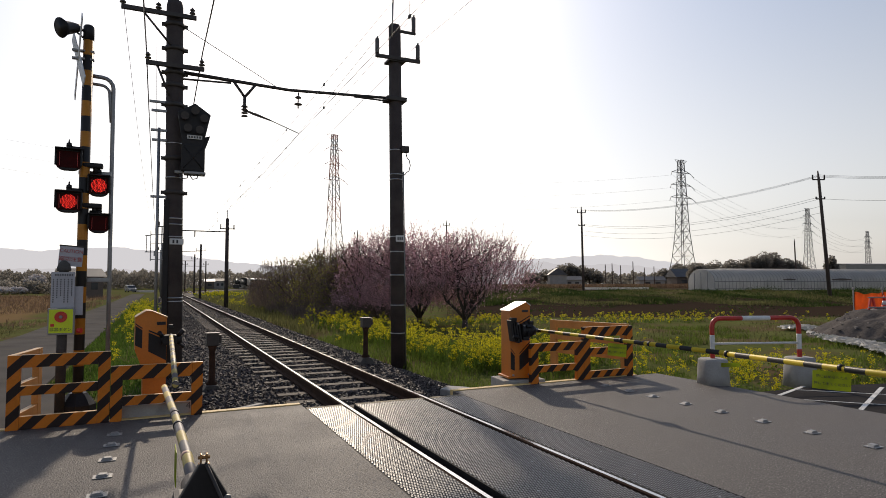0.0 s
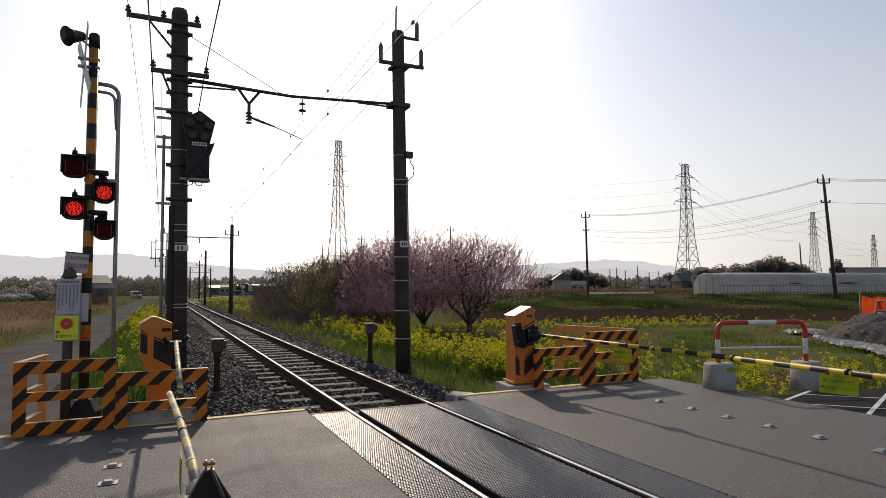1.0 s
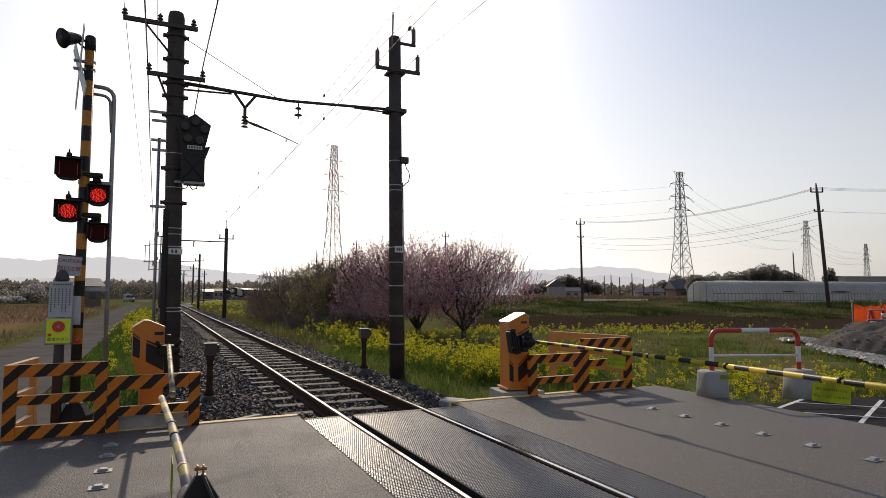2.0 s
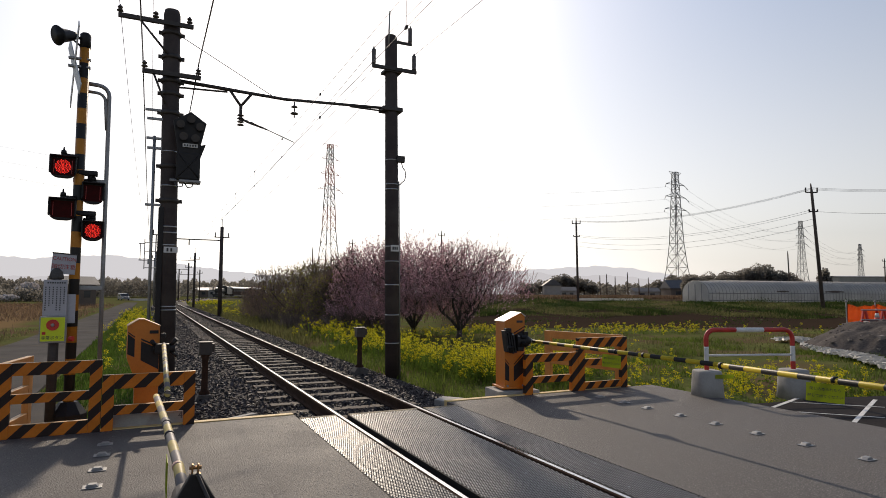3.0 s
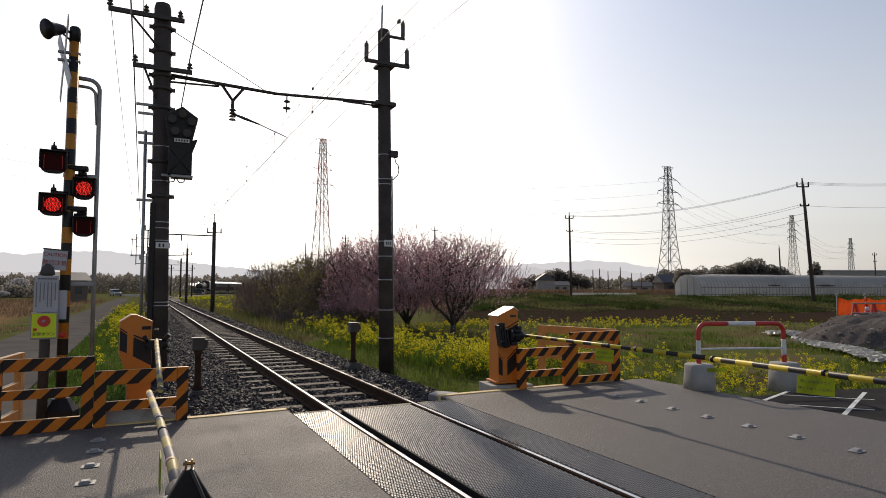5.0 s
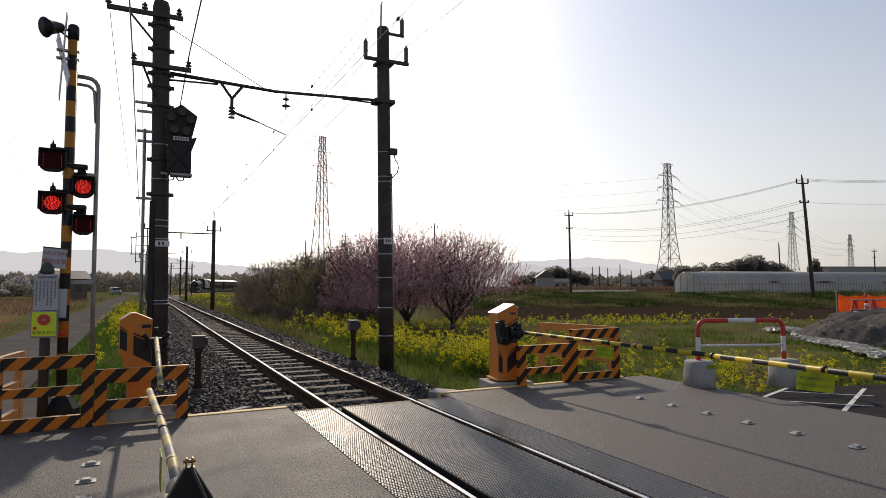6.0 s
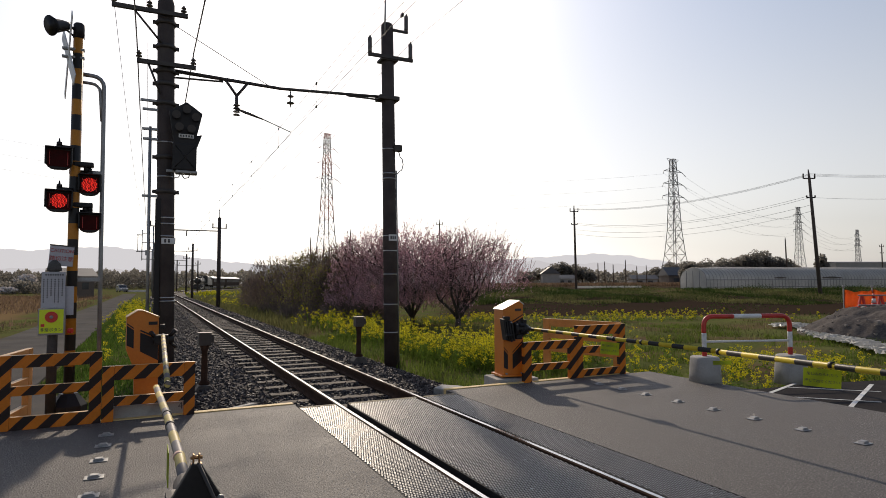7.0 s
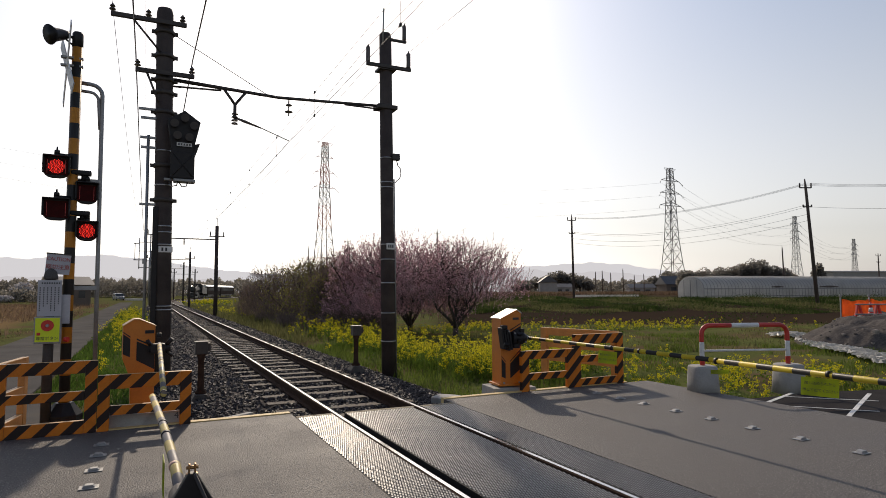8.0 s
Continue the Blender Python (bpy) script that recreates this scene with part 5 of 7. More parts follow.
def bank():
    """The grassy step up to the terrace: long grass, darker weeds in clumps."""
    n = 90000
    side, dep = RNG.uniform(2, 70, n), RNG.uniform(49, 68, n)
    dep = dep + 1.2 * np.sin(side * 0.4)
    x, y = ahead(side, dep)
    h = RNG.uniform(0.12, 0.42, n) * (0.55 + 0.45 * np.sin(side * 0.8 + np.sin(dep * 0.9)) * np.sin(dep * 0.7 + side * 0.2))
    dark = np.sin(side * 0.5 + 1.3 * np.sin(dep * 0.35)) + 0.7 * np.sin(side * 1.7 + dep) + RNG.normal(0, 0.5, n) > 0.45
    for k, colour, label in ((~dark, "bank_grass", "long green grass on the field bank"), (dark, "weed_dark", "dark green weeds among the grass of the bank")):
        V, F = blades(x[k], y[k], ground_z(x[k], y[k]) - 0.03, h[k] * (1.35 if colour == "weed_dark" else 1.0), 0.03)
        tagged(mesh_of("bank_growth", V.tolist(), F.tolist(), M[colour]), label, "weeds", kind="stuff")
    n = 26000
    c = RNG.integers(0, 60, n)
    cs, cd = RNG.uniform(4, 68, 60), RNG.uniform(51, 63, 60)
    side, dep = cs[c] + RNG.normal(0, 0.9, n), cd[c] + RNG.normal(0, 0.6, n)
    x, y = ahead(side, dep)
    P = np.stack([x, y, ground_z(x, y) + np.abs(RNG.normal(0, 0.22, n))], 1)
    V, F = quads(P, 0.04, 1.4)
    tagged(mesh_of("bank_bushes", V.tolist(), F.tolist(), M["weed_dark"]), "low dark bushes along the field bank", "weeds", kind="stuff")


def dry_belt():
    """Tall straw-coloured grass beyond the ploughed terrace."""
    n = 26000
    side, dep = RNG.uniform(-8, 90, n), RNG.uniform(140, 165, n)
    x, y = ahead(side, dep)
    V, F = blades(x, y, ground_z(x, y) - 0.05, RNG.uniform(0.5, 1.1, n), 0.09)
    tagged(mesh_of("dry_belt", V.tolist(), F.tolist(), M["grass_dry"]), "belt of tall dry straw-coloured grass", "dry grass", kind="stuff")


bank()
dry_belt()


def plot_weeds():
    """Weed tufts strewn over the bare plot and the short meadow."""
    n = 9000
    side, dep = RNG.uniform(2, 55, n), RNG.uniform(33, 58, n)
    k = np.sin(side * 0.55 + 1.5 * np.sin(dep * 0.3)) * np.sin(dep * 0.8 + side * 0.1) > 0.25
    side, dep = side[k], dep[k]
    x, y = -2.778 + 0.9079 * side + 0.4193 * dep, 0.9079 * dep - 0.4193 * side
    P = np.stack([x, y, ground_z(x, y) + RNG.random(len(x)) * 0.22], 1)
    V, F = quads(P, 0.06, 1.3)
    tagged(mesh_of("plot_weeds", V.tolist(), F.tolist(), M["weed_dark"]), "scattered dark weeds on the bare brown plot", "weeds", kind="stuff")


plot_weeds()
field("line_weeds", "long weeds and grass along the far line side", 9000, (2.4, 7), (24, 90), (0.12, 0.45), 0.02, M["bank_grass"], None, 1.2, "weeds")


def rape(name, label, x, y, h, big=1.0):
    """Rape plants: thin forked stems, a few leaves, and loose heads of small yellow flowers."""
    parts, heads = [], []
    n = len(x)
    z = ground_z(x, y)
    z = np.where(np.abs(x) < 3.0, bed_z(x), z) - 0.03
    hh = h * RNG.uniform(0.4, 1.15, n)
    for k in range(4):
        t = RNG.uniform(0, 2 * np.pi, n)
        r = RNG.uniform(0.03, 0.2, n) * hh
        f = RNG.uniform(0.6, 1.05, n)
        top = np.stack([x + r * np.cos(t), y + r * np.sin(t), z + hh * f], 1)
        base = np.stack([x + 0.02 * np.cos(t), y + 0.02 * np.sin(t), z], 1)
        w = np.array([0.006 * big, 0.004 * big, 0])
        V = np.stack([base - w, base + w, top + w * 0.5, top - w * 0.5], 1).reshape(-1, 3)
        parts.append((V, np.arange(4 * n).reshape(-1, 4)))
        m = 15
        c = np.repeat(top, m, 0)
        d = RNG.normal(0, 1, (len(c), 3)) * np.array([0.024, 0.024, 0.03]) * big
        d[:, 2] = -np.abs(d[:, 2]) * 1.2 + 0.02
        heads.append(c + d)
    lv = np.repeat(np.stack([x, y, z], 1), 6, 0)
    up = RNG.random(len(lv)) ** 1.3 * np.repeat(hh, 6) * 0.75
    lv = lv + np.stack([RNG.normal(0, 0.07, len(lv)), RNG.normal(0, 0.07, len(lv)), up], 1)
    parts.append(quads(lv, 0.05 * big, 0.7))
    V, F = join(parts)
    t = thing(name, Matrix(), label, "flowers", "rape flower patches")
    tagged(mesh_of("greenery", V, F, M["stem"], t), kind="stuff")
    V, F = quads(np.concatenate(heads), 0.0135 * big, 1.4)
    tagged(mesh_of("bloom_mass", V.tolist(), F.tolist(), M["petal"], t, ), "clear yellow four-petalled blooms", kind="stuff")


def patch(n, cx, cy, sx, sy):
    return cx + RNG.normal(0, sx, n), cy + RNG.normal(0, sy, n)


def rape_patches():
    lab = "patch of yellow flowering rape in green grass"
    sets = [([(300, 5.5, 13.0, 0.9, 1.2), (110, 4.3, 12.4, 0.5, 0.9), (30, 7.2, 12.6, 0.8, 0.8)], 0.8, 1.0),
            ([(170, 4.0, 19.0, 0.5, 2.6), (110, 4.4, 25.0, 0.7, 3.2), (35, 3.6, 15, 0.3, 1.2)], 0.8, 1.1),
            ([(42, 8.5, 9.4, 0.5, 0.4), (55, 9.9, 8.7, 0.5, 0.4), (14, 5.9, 9.0, 0.5, 0.3), (22, 7.3, 7.8, 0.5, 0.3), (24, 9.2, 7.2, 0.6, 0.4)], 0.5, 0.95),
            ([(180, 12.5, 27.0, 2.4, 0.8), (170, 19.5, 24.0, 3.0, 0.8), (14, 27, 20.5, 2.0, 0.6)], 0.5, 1.0),
            ([(150, -3.5, 35, 0.4, 6), (150, -3.7, 50, 0.5, 9), (14, -3.4, 20, 0.3, 3)], 0.5, 1.1),
            ([(70, 3.9, 62, 0.6, 7), (45, 5.5, 70, 1.5, 8)], 0.45, 1.4),
            ([(130, 8.5, 128, 2.4, 7), (70, 6.5, 112, 1.6, 8)], 0.6, 2.2)]
    for group, h, big in sets:
        xs, ys = zip(*[patch(*g) for g in group])
        x, y = np.concatenate(xs), np.concatenate(ys)
        k = off_road(x, y)
        rape("rape_patch", lab, x[k], y[k], h, big)


rape_patches()


# ---- trees ----
def dome_tree(name, label, px, d, half, top, seed, limbs, shoots, colour, per, size, trunk=0.13, low=0.35, green=None, dense=1.0, lean=0.0):
    """A spreading tree: forked limbs below, and a dome of fine upright shoots set with blossom or buds."""
    x, y = spot(px, d)
    z = float(ground_z(x, y))
    h = top - z
    t = thing(name, pose(x, y, z - 0.05), label, "tree", "trees beside the line")
    rnd, rng = random.Random(seed), np.random.default_rng(seed)
    bm = B()
    tube(bm, [(0, 0, -0.2), (0, 0, 0.1), (0.03, 0.02, 0.45)], [trunk * 1.4, trunk, trunk * 0.85], 10)
    part("trunk", bm, M["bark"], t)
    nodes = []

    def inside(p):
        e = math.sqrt(((p.x - lean) / half) ** 2 + (p.y / half) ** 2 + (max(0, p.z - h * low) / (h * (1 - low))) ** 2)
        return p if e < 0.92 else Vector((lean, 0, h * low)).lerp(p, 0.92 / e)
    for k in range(limbs):
        a = 2 * math.pi * (k + rnd.uniform(-0.35, 0.35)) / limbs
        rr = half * rnd.uniform(0.35, 0.8)
        end = Vector((rr * math.cos(a) + lean, rr * math.sin(a), h * rnd.uniform(0.5, 0.72)))
        start = Vector((0.03, 0.02, 0.3 + 0.15 * rnd.random()))
        mid = start.lerp(end, 0.5) + Vector((rnd.gauss(0, 0.12), rnd.gauss(0, 0.12), -0.06 * h))
        pts = [start, start.lerp(mid, 0.5) + Vector((rnd.gauss(0, 0.05), rnd.gauss(0, 0.05), 0)), mid, mid.lerp(end, 0.5) + Vector((rnd.gauss(0, 0.1), rnd.gauss(0, 0.1), 0.05)), end]
        bm = B()
        tube(bm, pts, [trunk * 0.62, trunk * 0.5, trunk * 0.4, trunk * 0.26, trunk * 0.13], 8)
        for j in range(7):
            i = rnd.choice((1, 2, 2, 3, 3))
            p = pts[i].lerp(pts[i + 1], rnd.random())
            q = inside(p + Vector((rnd.gauss(0, half * 0.26), rnd.gauss(0, half * 0.26), h * rnd.uniform(0.12, 0.3))))
            m = p.lerp(q, 0.5) + Vector((rnd.gauss(0, 0.1), rnd.gauss(0, 0.1), -0.05))
            tube(bm, [p, m, q], [trunk * 0.24, trunk * 0.15, trunk * 0.06], 5)
            nodes += [m, q, p.lerp(m, 0.5)]
            for g in range(3):
                p2 = m.lerp(q, rnd.random())
                q2 = inside(p2 + Vector((rnd.gauss(0, half * 0.16), rnd.gauss(0, half * 0.16), h * rnd.uniform(0.03, 0.2))))
                tube(bm, [p2, p2.lerp(q2, 0.5) + Vector((rnd.gauss(0, 0.05), rnd.gauss(0, 0.05), 0)), q2], [trunk * 0.1, trunk * 0.07, 0.006], 4)
                nodes += [q2, p2.lerp(q2, 0.6)]
        nodes += pts[3:]
        part("limb", bm, M["bark"], t)
    # shoots fill a dome
    u = rng.normal(size=(shoots, 3))
    u /= np.linalg.norm(u, axis=1)[:, None]
    u[:, 2] = np.abs(u[:, 2])
    r = rng.random(shoots) ** 0.34
    c = np.stack([u[:, 0] * half * r + lean, u[:, 1] * half * r, h * low + (h * (1 - low)) * u[:, 2] * r * (0.9 + 0.1 * np.sin(7 * u[:, 0] + 5 * u[:, 1]))], 1)
    N = np.array([tuple(v) for v in nodes])
    k = rng.integers(0, len(N), shoots // 3)
    c = np.concatenate([c, N[k] + rng.normal(0, 0.12, (len(k), 3))])
    L = rng.uniform(0.25, 0.7, len(c))
    # leaders stand out of the dome
    lead = (rng.random(len(c)) < 0.2) & (c[:, 2] > h * 0.45)
    L = np.where(lead, L + 0.35, L)
    c = c + lead[:, None] * np.stack([(c[:, 0] - lean) / half * 0.25, c[:, 1] / half * 0.25, rng.uniform(0.1, 0.5, len(c))], 1)
    out = np.stack([(c[:, 0] - lean) / half * 0.65, c[:, 1] / half * 0.65, np.full(len(c), 1.0)], 1) + rng.normal(0, 0.32, (len(c), 3))
    out /= np.linalg.norm(out, axis=1)[:, None]
    base, tip = c - out * L[:, None], c
    w = rng.normal(size=(len(c), 3))
    w = np.cross(out, w)
    w = w / np.linalg.norm(w, axis=1)[:, None] * (0.0095 if colour == "bud" else 0.008)
    V = np.stack([base - w, base + w, tip + w * 0.4, tip - w * 0.4], 1).reshape(-1, 3)
    tagged(mesh_of("twig_mass", V.tolist(), np.arange(4 * len(c)).reshape(-1, 4).tolist(), M["twig"], t), kind="stuff")
    n = int(len(c) * per)
    k = rng.integers(0, len(c), n)
    f = rng.random((n, 1)) ** 0.8
    P = base[k] * (1 - f) + tip[k] * f + rng.normal(0, 0.022, (n, 3))
    V, F = quads(P, size, 1.3, rng)
    tagged(mesh_of("crown", V.tolist(), F.tolist(), M[colour], t), kind="stuff")
    if green:
        k = rng.integers(0, len(c), green)
        near = c[k][:, 2] < h * 0.75
        P = c[k][near] + rng.normal(0, 0.1, (near.sum(), 3))
        V, F = quads(P, 0.05, 1.2, rng)
        tagged(mesh_of("leaf_mass", V.tolist(), F.tolist(), M["shoot"], t), kind="stuff")


def line_trees():
    lab = "low spreading fruit tree with pale pink blossom"
    dome_tree("blossom_tree", lab, 822, 27.2, 3.3, 4.3, 31, 7, 2500, "blossom", 9, 0.025, low=0.42, lean=0.2)
    dome_tree("blossom_tree", lab, 742, 29.5, 3.1, 4.9, 32, 7, 3100, "blossom", 9, 0.028, low=0.22)
    dome_tree("blossom_tree", lab, 672, 31.5, 2.6, 4.85, 33, 6, 2700, "blossom", 8, 0.028, low=0.2)
    bare = "leafless brown thicket tree with a few green shoots"
    for px, d, half, py, seed, g in ((625, 35, 2.0, 402, 41, 700), (575, 37, 2.3, 414, 42, 3800), (535, 41, 2.3, 428, 43, 2200), (497, 45, 2.5, 440, 44, 200), (600, 33, 1.7, 440, 46, 3400), (470, 52, 1.8, 480, 47, 200)):
        dome_tree("bare_tree", bare, px, d, half, level(py, d), seed, 6, 2200, "bud", 4.0, 0.022, 0.09, 0.12, g)
    # undergrowth: brambles at their feet
    n = 26000
    px, d = RNG.uniform(470, 700, n), RNG.uniform(30, 44, n)
    s = (px - 784) / 1090 * d
    x, y = -2.778 + 0.9079 * s + 0.4193 * d, 0.9079 * d - 0.4193 * s
    k = x > 4.2 + 0.4 * np.sin(y)
    x, y = x[k], y[k]
    h = RNG.uniform(0.3, 1.5, len(x)) * (0.6 + 0.4 * np.sin(x * 1.3) * np.sin(y * 0.9))
    V, F = blades(x, y, ground_z(x, y), h, 0.016, 0.7)
    tagged(mesh_of("bramble_thicket", V.tolist(), F.tolist(), M["twig"]), "dense brown bramble and dry stalk thicket", "thicket", kind="stuff")


line_trees()


def clump_tree(name, label, px, d, w, top, material, n=1400, seed=0, base_z=None, size=0.3, group="far trees"):
    """A far tree: short trunk, limbs, and a crown of many leaf clumps with gaps."""
    x, y = spot(px, d)
    z = float(ground_z(x, y)) if base_z is None else base_z
    h = top - z
    t = thing(name, pose(x, y, z), label, "tree", group)
    rng = np.random.default_rng(seed + int(px))
    bm = B()
    tube(bm, [(0, 0, -0.3), (0, 0, h * 0.3), (0.1, 0, h * 0.6)], [0.05 * h, 0.035 * h, 0.015 * h], 8)
    for k in range(5):
        a = 2 * math.pi * k / 5
        tube(bm, [(0, 0, h * 0.3), (w * 0.25 * math.cos(a), w * 0.25 * math.sin(a), h * 0.7)], [0.025 * h, 0.008 * h], 5)
    part("trunk", bm, M["bark"], t)
    c = rng.normal(0, 1, (9, 3))
    c /= np.linalg.norm(c, axis=1)[:, None]
    c = c * np.array([w * 0.3, w * 0.3, h * 0.2]) + np.array([0, 0, h * 0.66])
    p = c[rng.integers(0, 9, n)]
    d3 = rng.normal(0, 1, (n, 3))
    d3 /= np.linalg.norm(d3, axis=1)[:, None]
    p = p + d3 * (rng.random((n, 1)) ** 0.4) * np.array([w * 0.26, w * 0.26, h * 0.24])
    p[:, 2] = np.clip(p[:, 2], h * 0.2, None)
    V, F = quads(p, size, 1.4, rng)
    tagged(mesh_of("crown", V.tolist(), F.tolist(), M[material], t), kind="stuff")


def far_trees():
    lab = "dark rounded broadleaf tree at the field edge"
    for px, d, w, py in ((1290, 150, 7, 464), (1318, 152, 6, 462), (1338, 150, 6, 458), (1352, 150, 7.5, 450), (1372, 152, 6, 452), (1388, 155, 6, 462), (1410, 160, 7, 466), (1252, 140, 7, 463), (1232, 140, 5, 466), (1475, 120, 3.6, 450)):
        clump_tree("broadleaf_tree", lab, px, d, w, level(py, d), "wood_hazed", 3600, 3, size=0.2)
    for px, d, w, py in ((955, 205, 8, 484), (978, 235, 9, 474), (1003, 232, 10, 469), (1022, 230, 9, 470), (1043, 226, 9, 477), (1058, 222, 7, 484), (1178, 215, 8, 478), (1205, 182, 8, 470), (940, 190, 7, 488)):
        clump_tree("broadleaf_tree", "olive tree behind the farmhouse, paled with a haze colour", px, d, w, level(py, d), "wood_hazed", 2600, 8, size=0.3)
    for px, d, py in ((68, 120, 484), (18, 110, 507)):
        clump_tree("cherry_tree", "small cherry tree in pale blossom", px, d, 5.0, level(py, d), "blossom_pale", 1600, 5, size=0.2)
    # woods along the horizon
    for nm, a, b, d, py, n, sz in (("far_woods", -80, 330, 230, 480, 46000, 0.27), ("far_woods", 330, 480, 330, 482, 7000, 0.5), ("far_woods", 930, 1200, 330, 485, 12000, 0.5), ("far_woods", 1180, 1700, 420, 487, 12000, 0.6), ("far_woods", -80, 130, 120, 497, 11000, 0.18)):
        px = RNG.uniform(a, b, n)
        dd = d * RNG.uniform(0.95, 1.1, n)
        s = (px - 784) / 1090 * dd
        x, y = -2.778 + 0.9079 * s + 0.4193 * dd, 0.9079 * dd - 0.4193 * s
        topz = level(py, d) + 0.55 * d / 230 * (np.sin(px * 0.13) + 0.7 * np.sin(px * 0.37 + 2) + 0.5 * np.sin(px * 0.9))
        z0 = ground_z(x, y)
        P = np.stack([x, y, z0 + (topz - z0) * RNG.random(n) ** 0.7], 1)
        V, F = quads(P, sz, 1.5)
        tagged(mesh_of(nm, V.tolist(), F.tolist(), M["wood_hazed"]), "distant dark belt of woodland", "woods", kind="stuff")


far_trees()


# ---- mountains ----
def mountains():
    # flat glowing sheets: the haze over the ridges is put into their emission
    m = bpy.data.materials.new("hills_haze_glow")
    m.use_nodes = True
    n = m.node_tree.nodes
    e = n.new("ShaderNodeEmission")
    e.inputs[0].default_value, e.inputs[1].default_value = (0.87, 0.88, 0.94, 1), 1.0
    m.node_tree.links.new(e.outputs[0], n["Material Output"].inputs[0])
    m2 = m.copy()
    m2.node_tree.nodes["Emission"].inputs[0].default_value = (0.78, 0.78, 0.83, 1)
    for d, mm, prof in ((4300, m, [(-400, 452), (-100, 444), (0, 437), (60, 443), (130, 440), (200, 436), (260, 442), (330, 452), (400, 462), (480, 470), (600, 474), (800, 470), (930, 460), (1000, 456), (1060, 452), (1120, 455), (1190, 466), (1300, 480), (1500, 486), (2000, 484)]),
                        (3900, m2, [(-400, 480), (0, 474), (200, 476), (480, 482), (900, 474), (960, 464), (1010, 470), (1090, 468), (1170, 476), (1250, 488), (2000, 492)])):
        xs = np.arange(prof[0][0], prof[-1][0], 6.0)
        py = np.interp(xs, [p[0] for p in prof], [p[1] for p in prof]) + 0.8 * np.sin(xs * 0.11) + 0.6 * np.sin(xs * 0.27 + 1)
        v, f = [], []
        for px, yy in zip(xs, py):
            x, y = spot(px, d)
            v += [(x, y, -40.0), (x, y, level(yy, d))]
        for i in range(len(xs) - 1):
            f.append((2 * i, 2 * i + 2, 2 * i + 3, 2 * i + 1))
        tagged(mesh_of("backdrop", v, f, mm), "flat mountain ridge on the horizon, glowing in a pale haze colour", "mountains", kind="structure")


mountains()


# ---- pylons and poles ----
def lattice(bm, levels, r):
    """Four legs through (z, half width) levels, with cross bracing on every side."""
    rings = [[Vector((sx * w, sy * w, z)) for sx, sy in ((-1, -1), (1, -1), (1, 1), (-1, 1))] for z, w in levels]
    for a, b in zip(rings, rings[1:]):
        for k in range(4):
            tube(bm, [a[k], b[k]], r, 4)
            tube(bm, [a[k], b[(k + 1) % 4]], r * 0.55, 4)
            tube(bm, [a[(k + 1) % 4], b[k]], r * 0.55, 4)
            tube(bm, [b[k], b[(k + 1) % 4]], r * 0.55, 4)


def pylon(px, d, top_py, half, label, red=False, turn=20, base_z=0.5, r=0.14):
    x, y = spot(px, d)
    H = level(top_py, d) - base_z
    t = thing("pylon", pose(x, y, base_z, rz=turn), label, "pylon", "power pylons")
    zs = [0, 0.13, 0.24, 0.34, 0.43, 0.51, 0.58, 0.65, 0.72, 0.79, 0.86, 0.92, 0.97, 1.0]
    ws = [half * float(np.interp(z, [0, 0.22, 0.43, 0.63, 0.93, 1.0], [1.0, 0.62, 0.42, 0.33, 0.21, 0.18])) for z in zs]
    lev = list(zip([z * H for z in zs], ws))
    if red:
        for k in range(0, len(lev) - 1, 2):
            bm = B()
            lattice(bm, lev[k:k + 3], r)
            part("tower_section", bm, M["tower_red"] if (k // 2) % 2 == 0 else M["tower_white"], t)
    else:
        bm = B()
        lattice(bm, lev, r)
        part("tower", bm, M["tower_steel"], t)
    for k, z in enumerate((0.70, 0.80, 0.90)):
        rr = r * (0.75 if red else 1.0 if r < 0.15 else 1.1)
        for s in (-1, 1):
            bm = B()
            L = half * ((1.0 if red else 1.35) - 0.1 * k)
            tube(bm, [(0, -0.2, z * H), (s * L, 0, z * H)], rr, 4)
            tube(bm, [(0, 0, (z + 0.035) * H), (s * L, 0, z * H)], rr * 0.9, 4)
            tube(bm, [(s * L, 0, z * H), (s * (L + 1.2), -0.6, z * H - 1.3)], rr * 0.7, 4)
            part("crossarm", bm, M["tower_red" if red else "tower_steel"], t)
    bm = B()
    tube(bm, [(-half * 0.7, 0, H), (half * 0.7, 0, H)], r * 0.6, 4)
    for s in (-1, 1):
        tube(bm, [(s * half * 0.3, 0, H * 0.965), (s * half * 0.75, 0, H)], r * 0.5, 4)
    part("top_bar", bm, M["tower_red" if red else "tower_steel"], t)
    return t, x, y, H, base_z, half, turn


M["tower_steel"] = mat("tower_steel", (0.22, 0.22, 0.23), (0.17, 0.17, 0.18), 0.6, 0.3, 1, 10, 0)
M["tower_red"] = mat("tower_red", (0.6, 0.3, 0.25), (0.52, 0.25, 0.21), 0.6, 0, 1, 10, 0)
M["tower_white"] = mat("tower_white", (0.5, 0.48, 0.47), (0.42, 0.4, 0.4), 0.6, 0, 1, 10, 0)


def wire(name, a, b, sag, r, label="thin dark overhead wire", n=14):
    a, b = Vector(a), Vector(b)
    bm = B()
    tube(bm, [a.lerp(b, k / n) - Vector((0, 0, sag * 4 * (k / n) * (1 - k / n))) for k in range(n + 1)], r, 5)
    return tagged(part(name, bm, M["wire"]), label, "wire", "overhead wires")


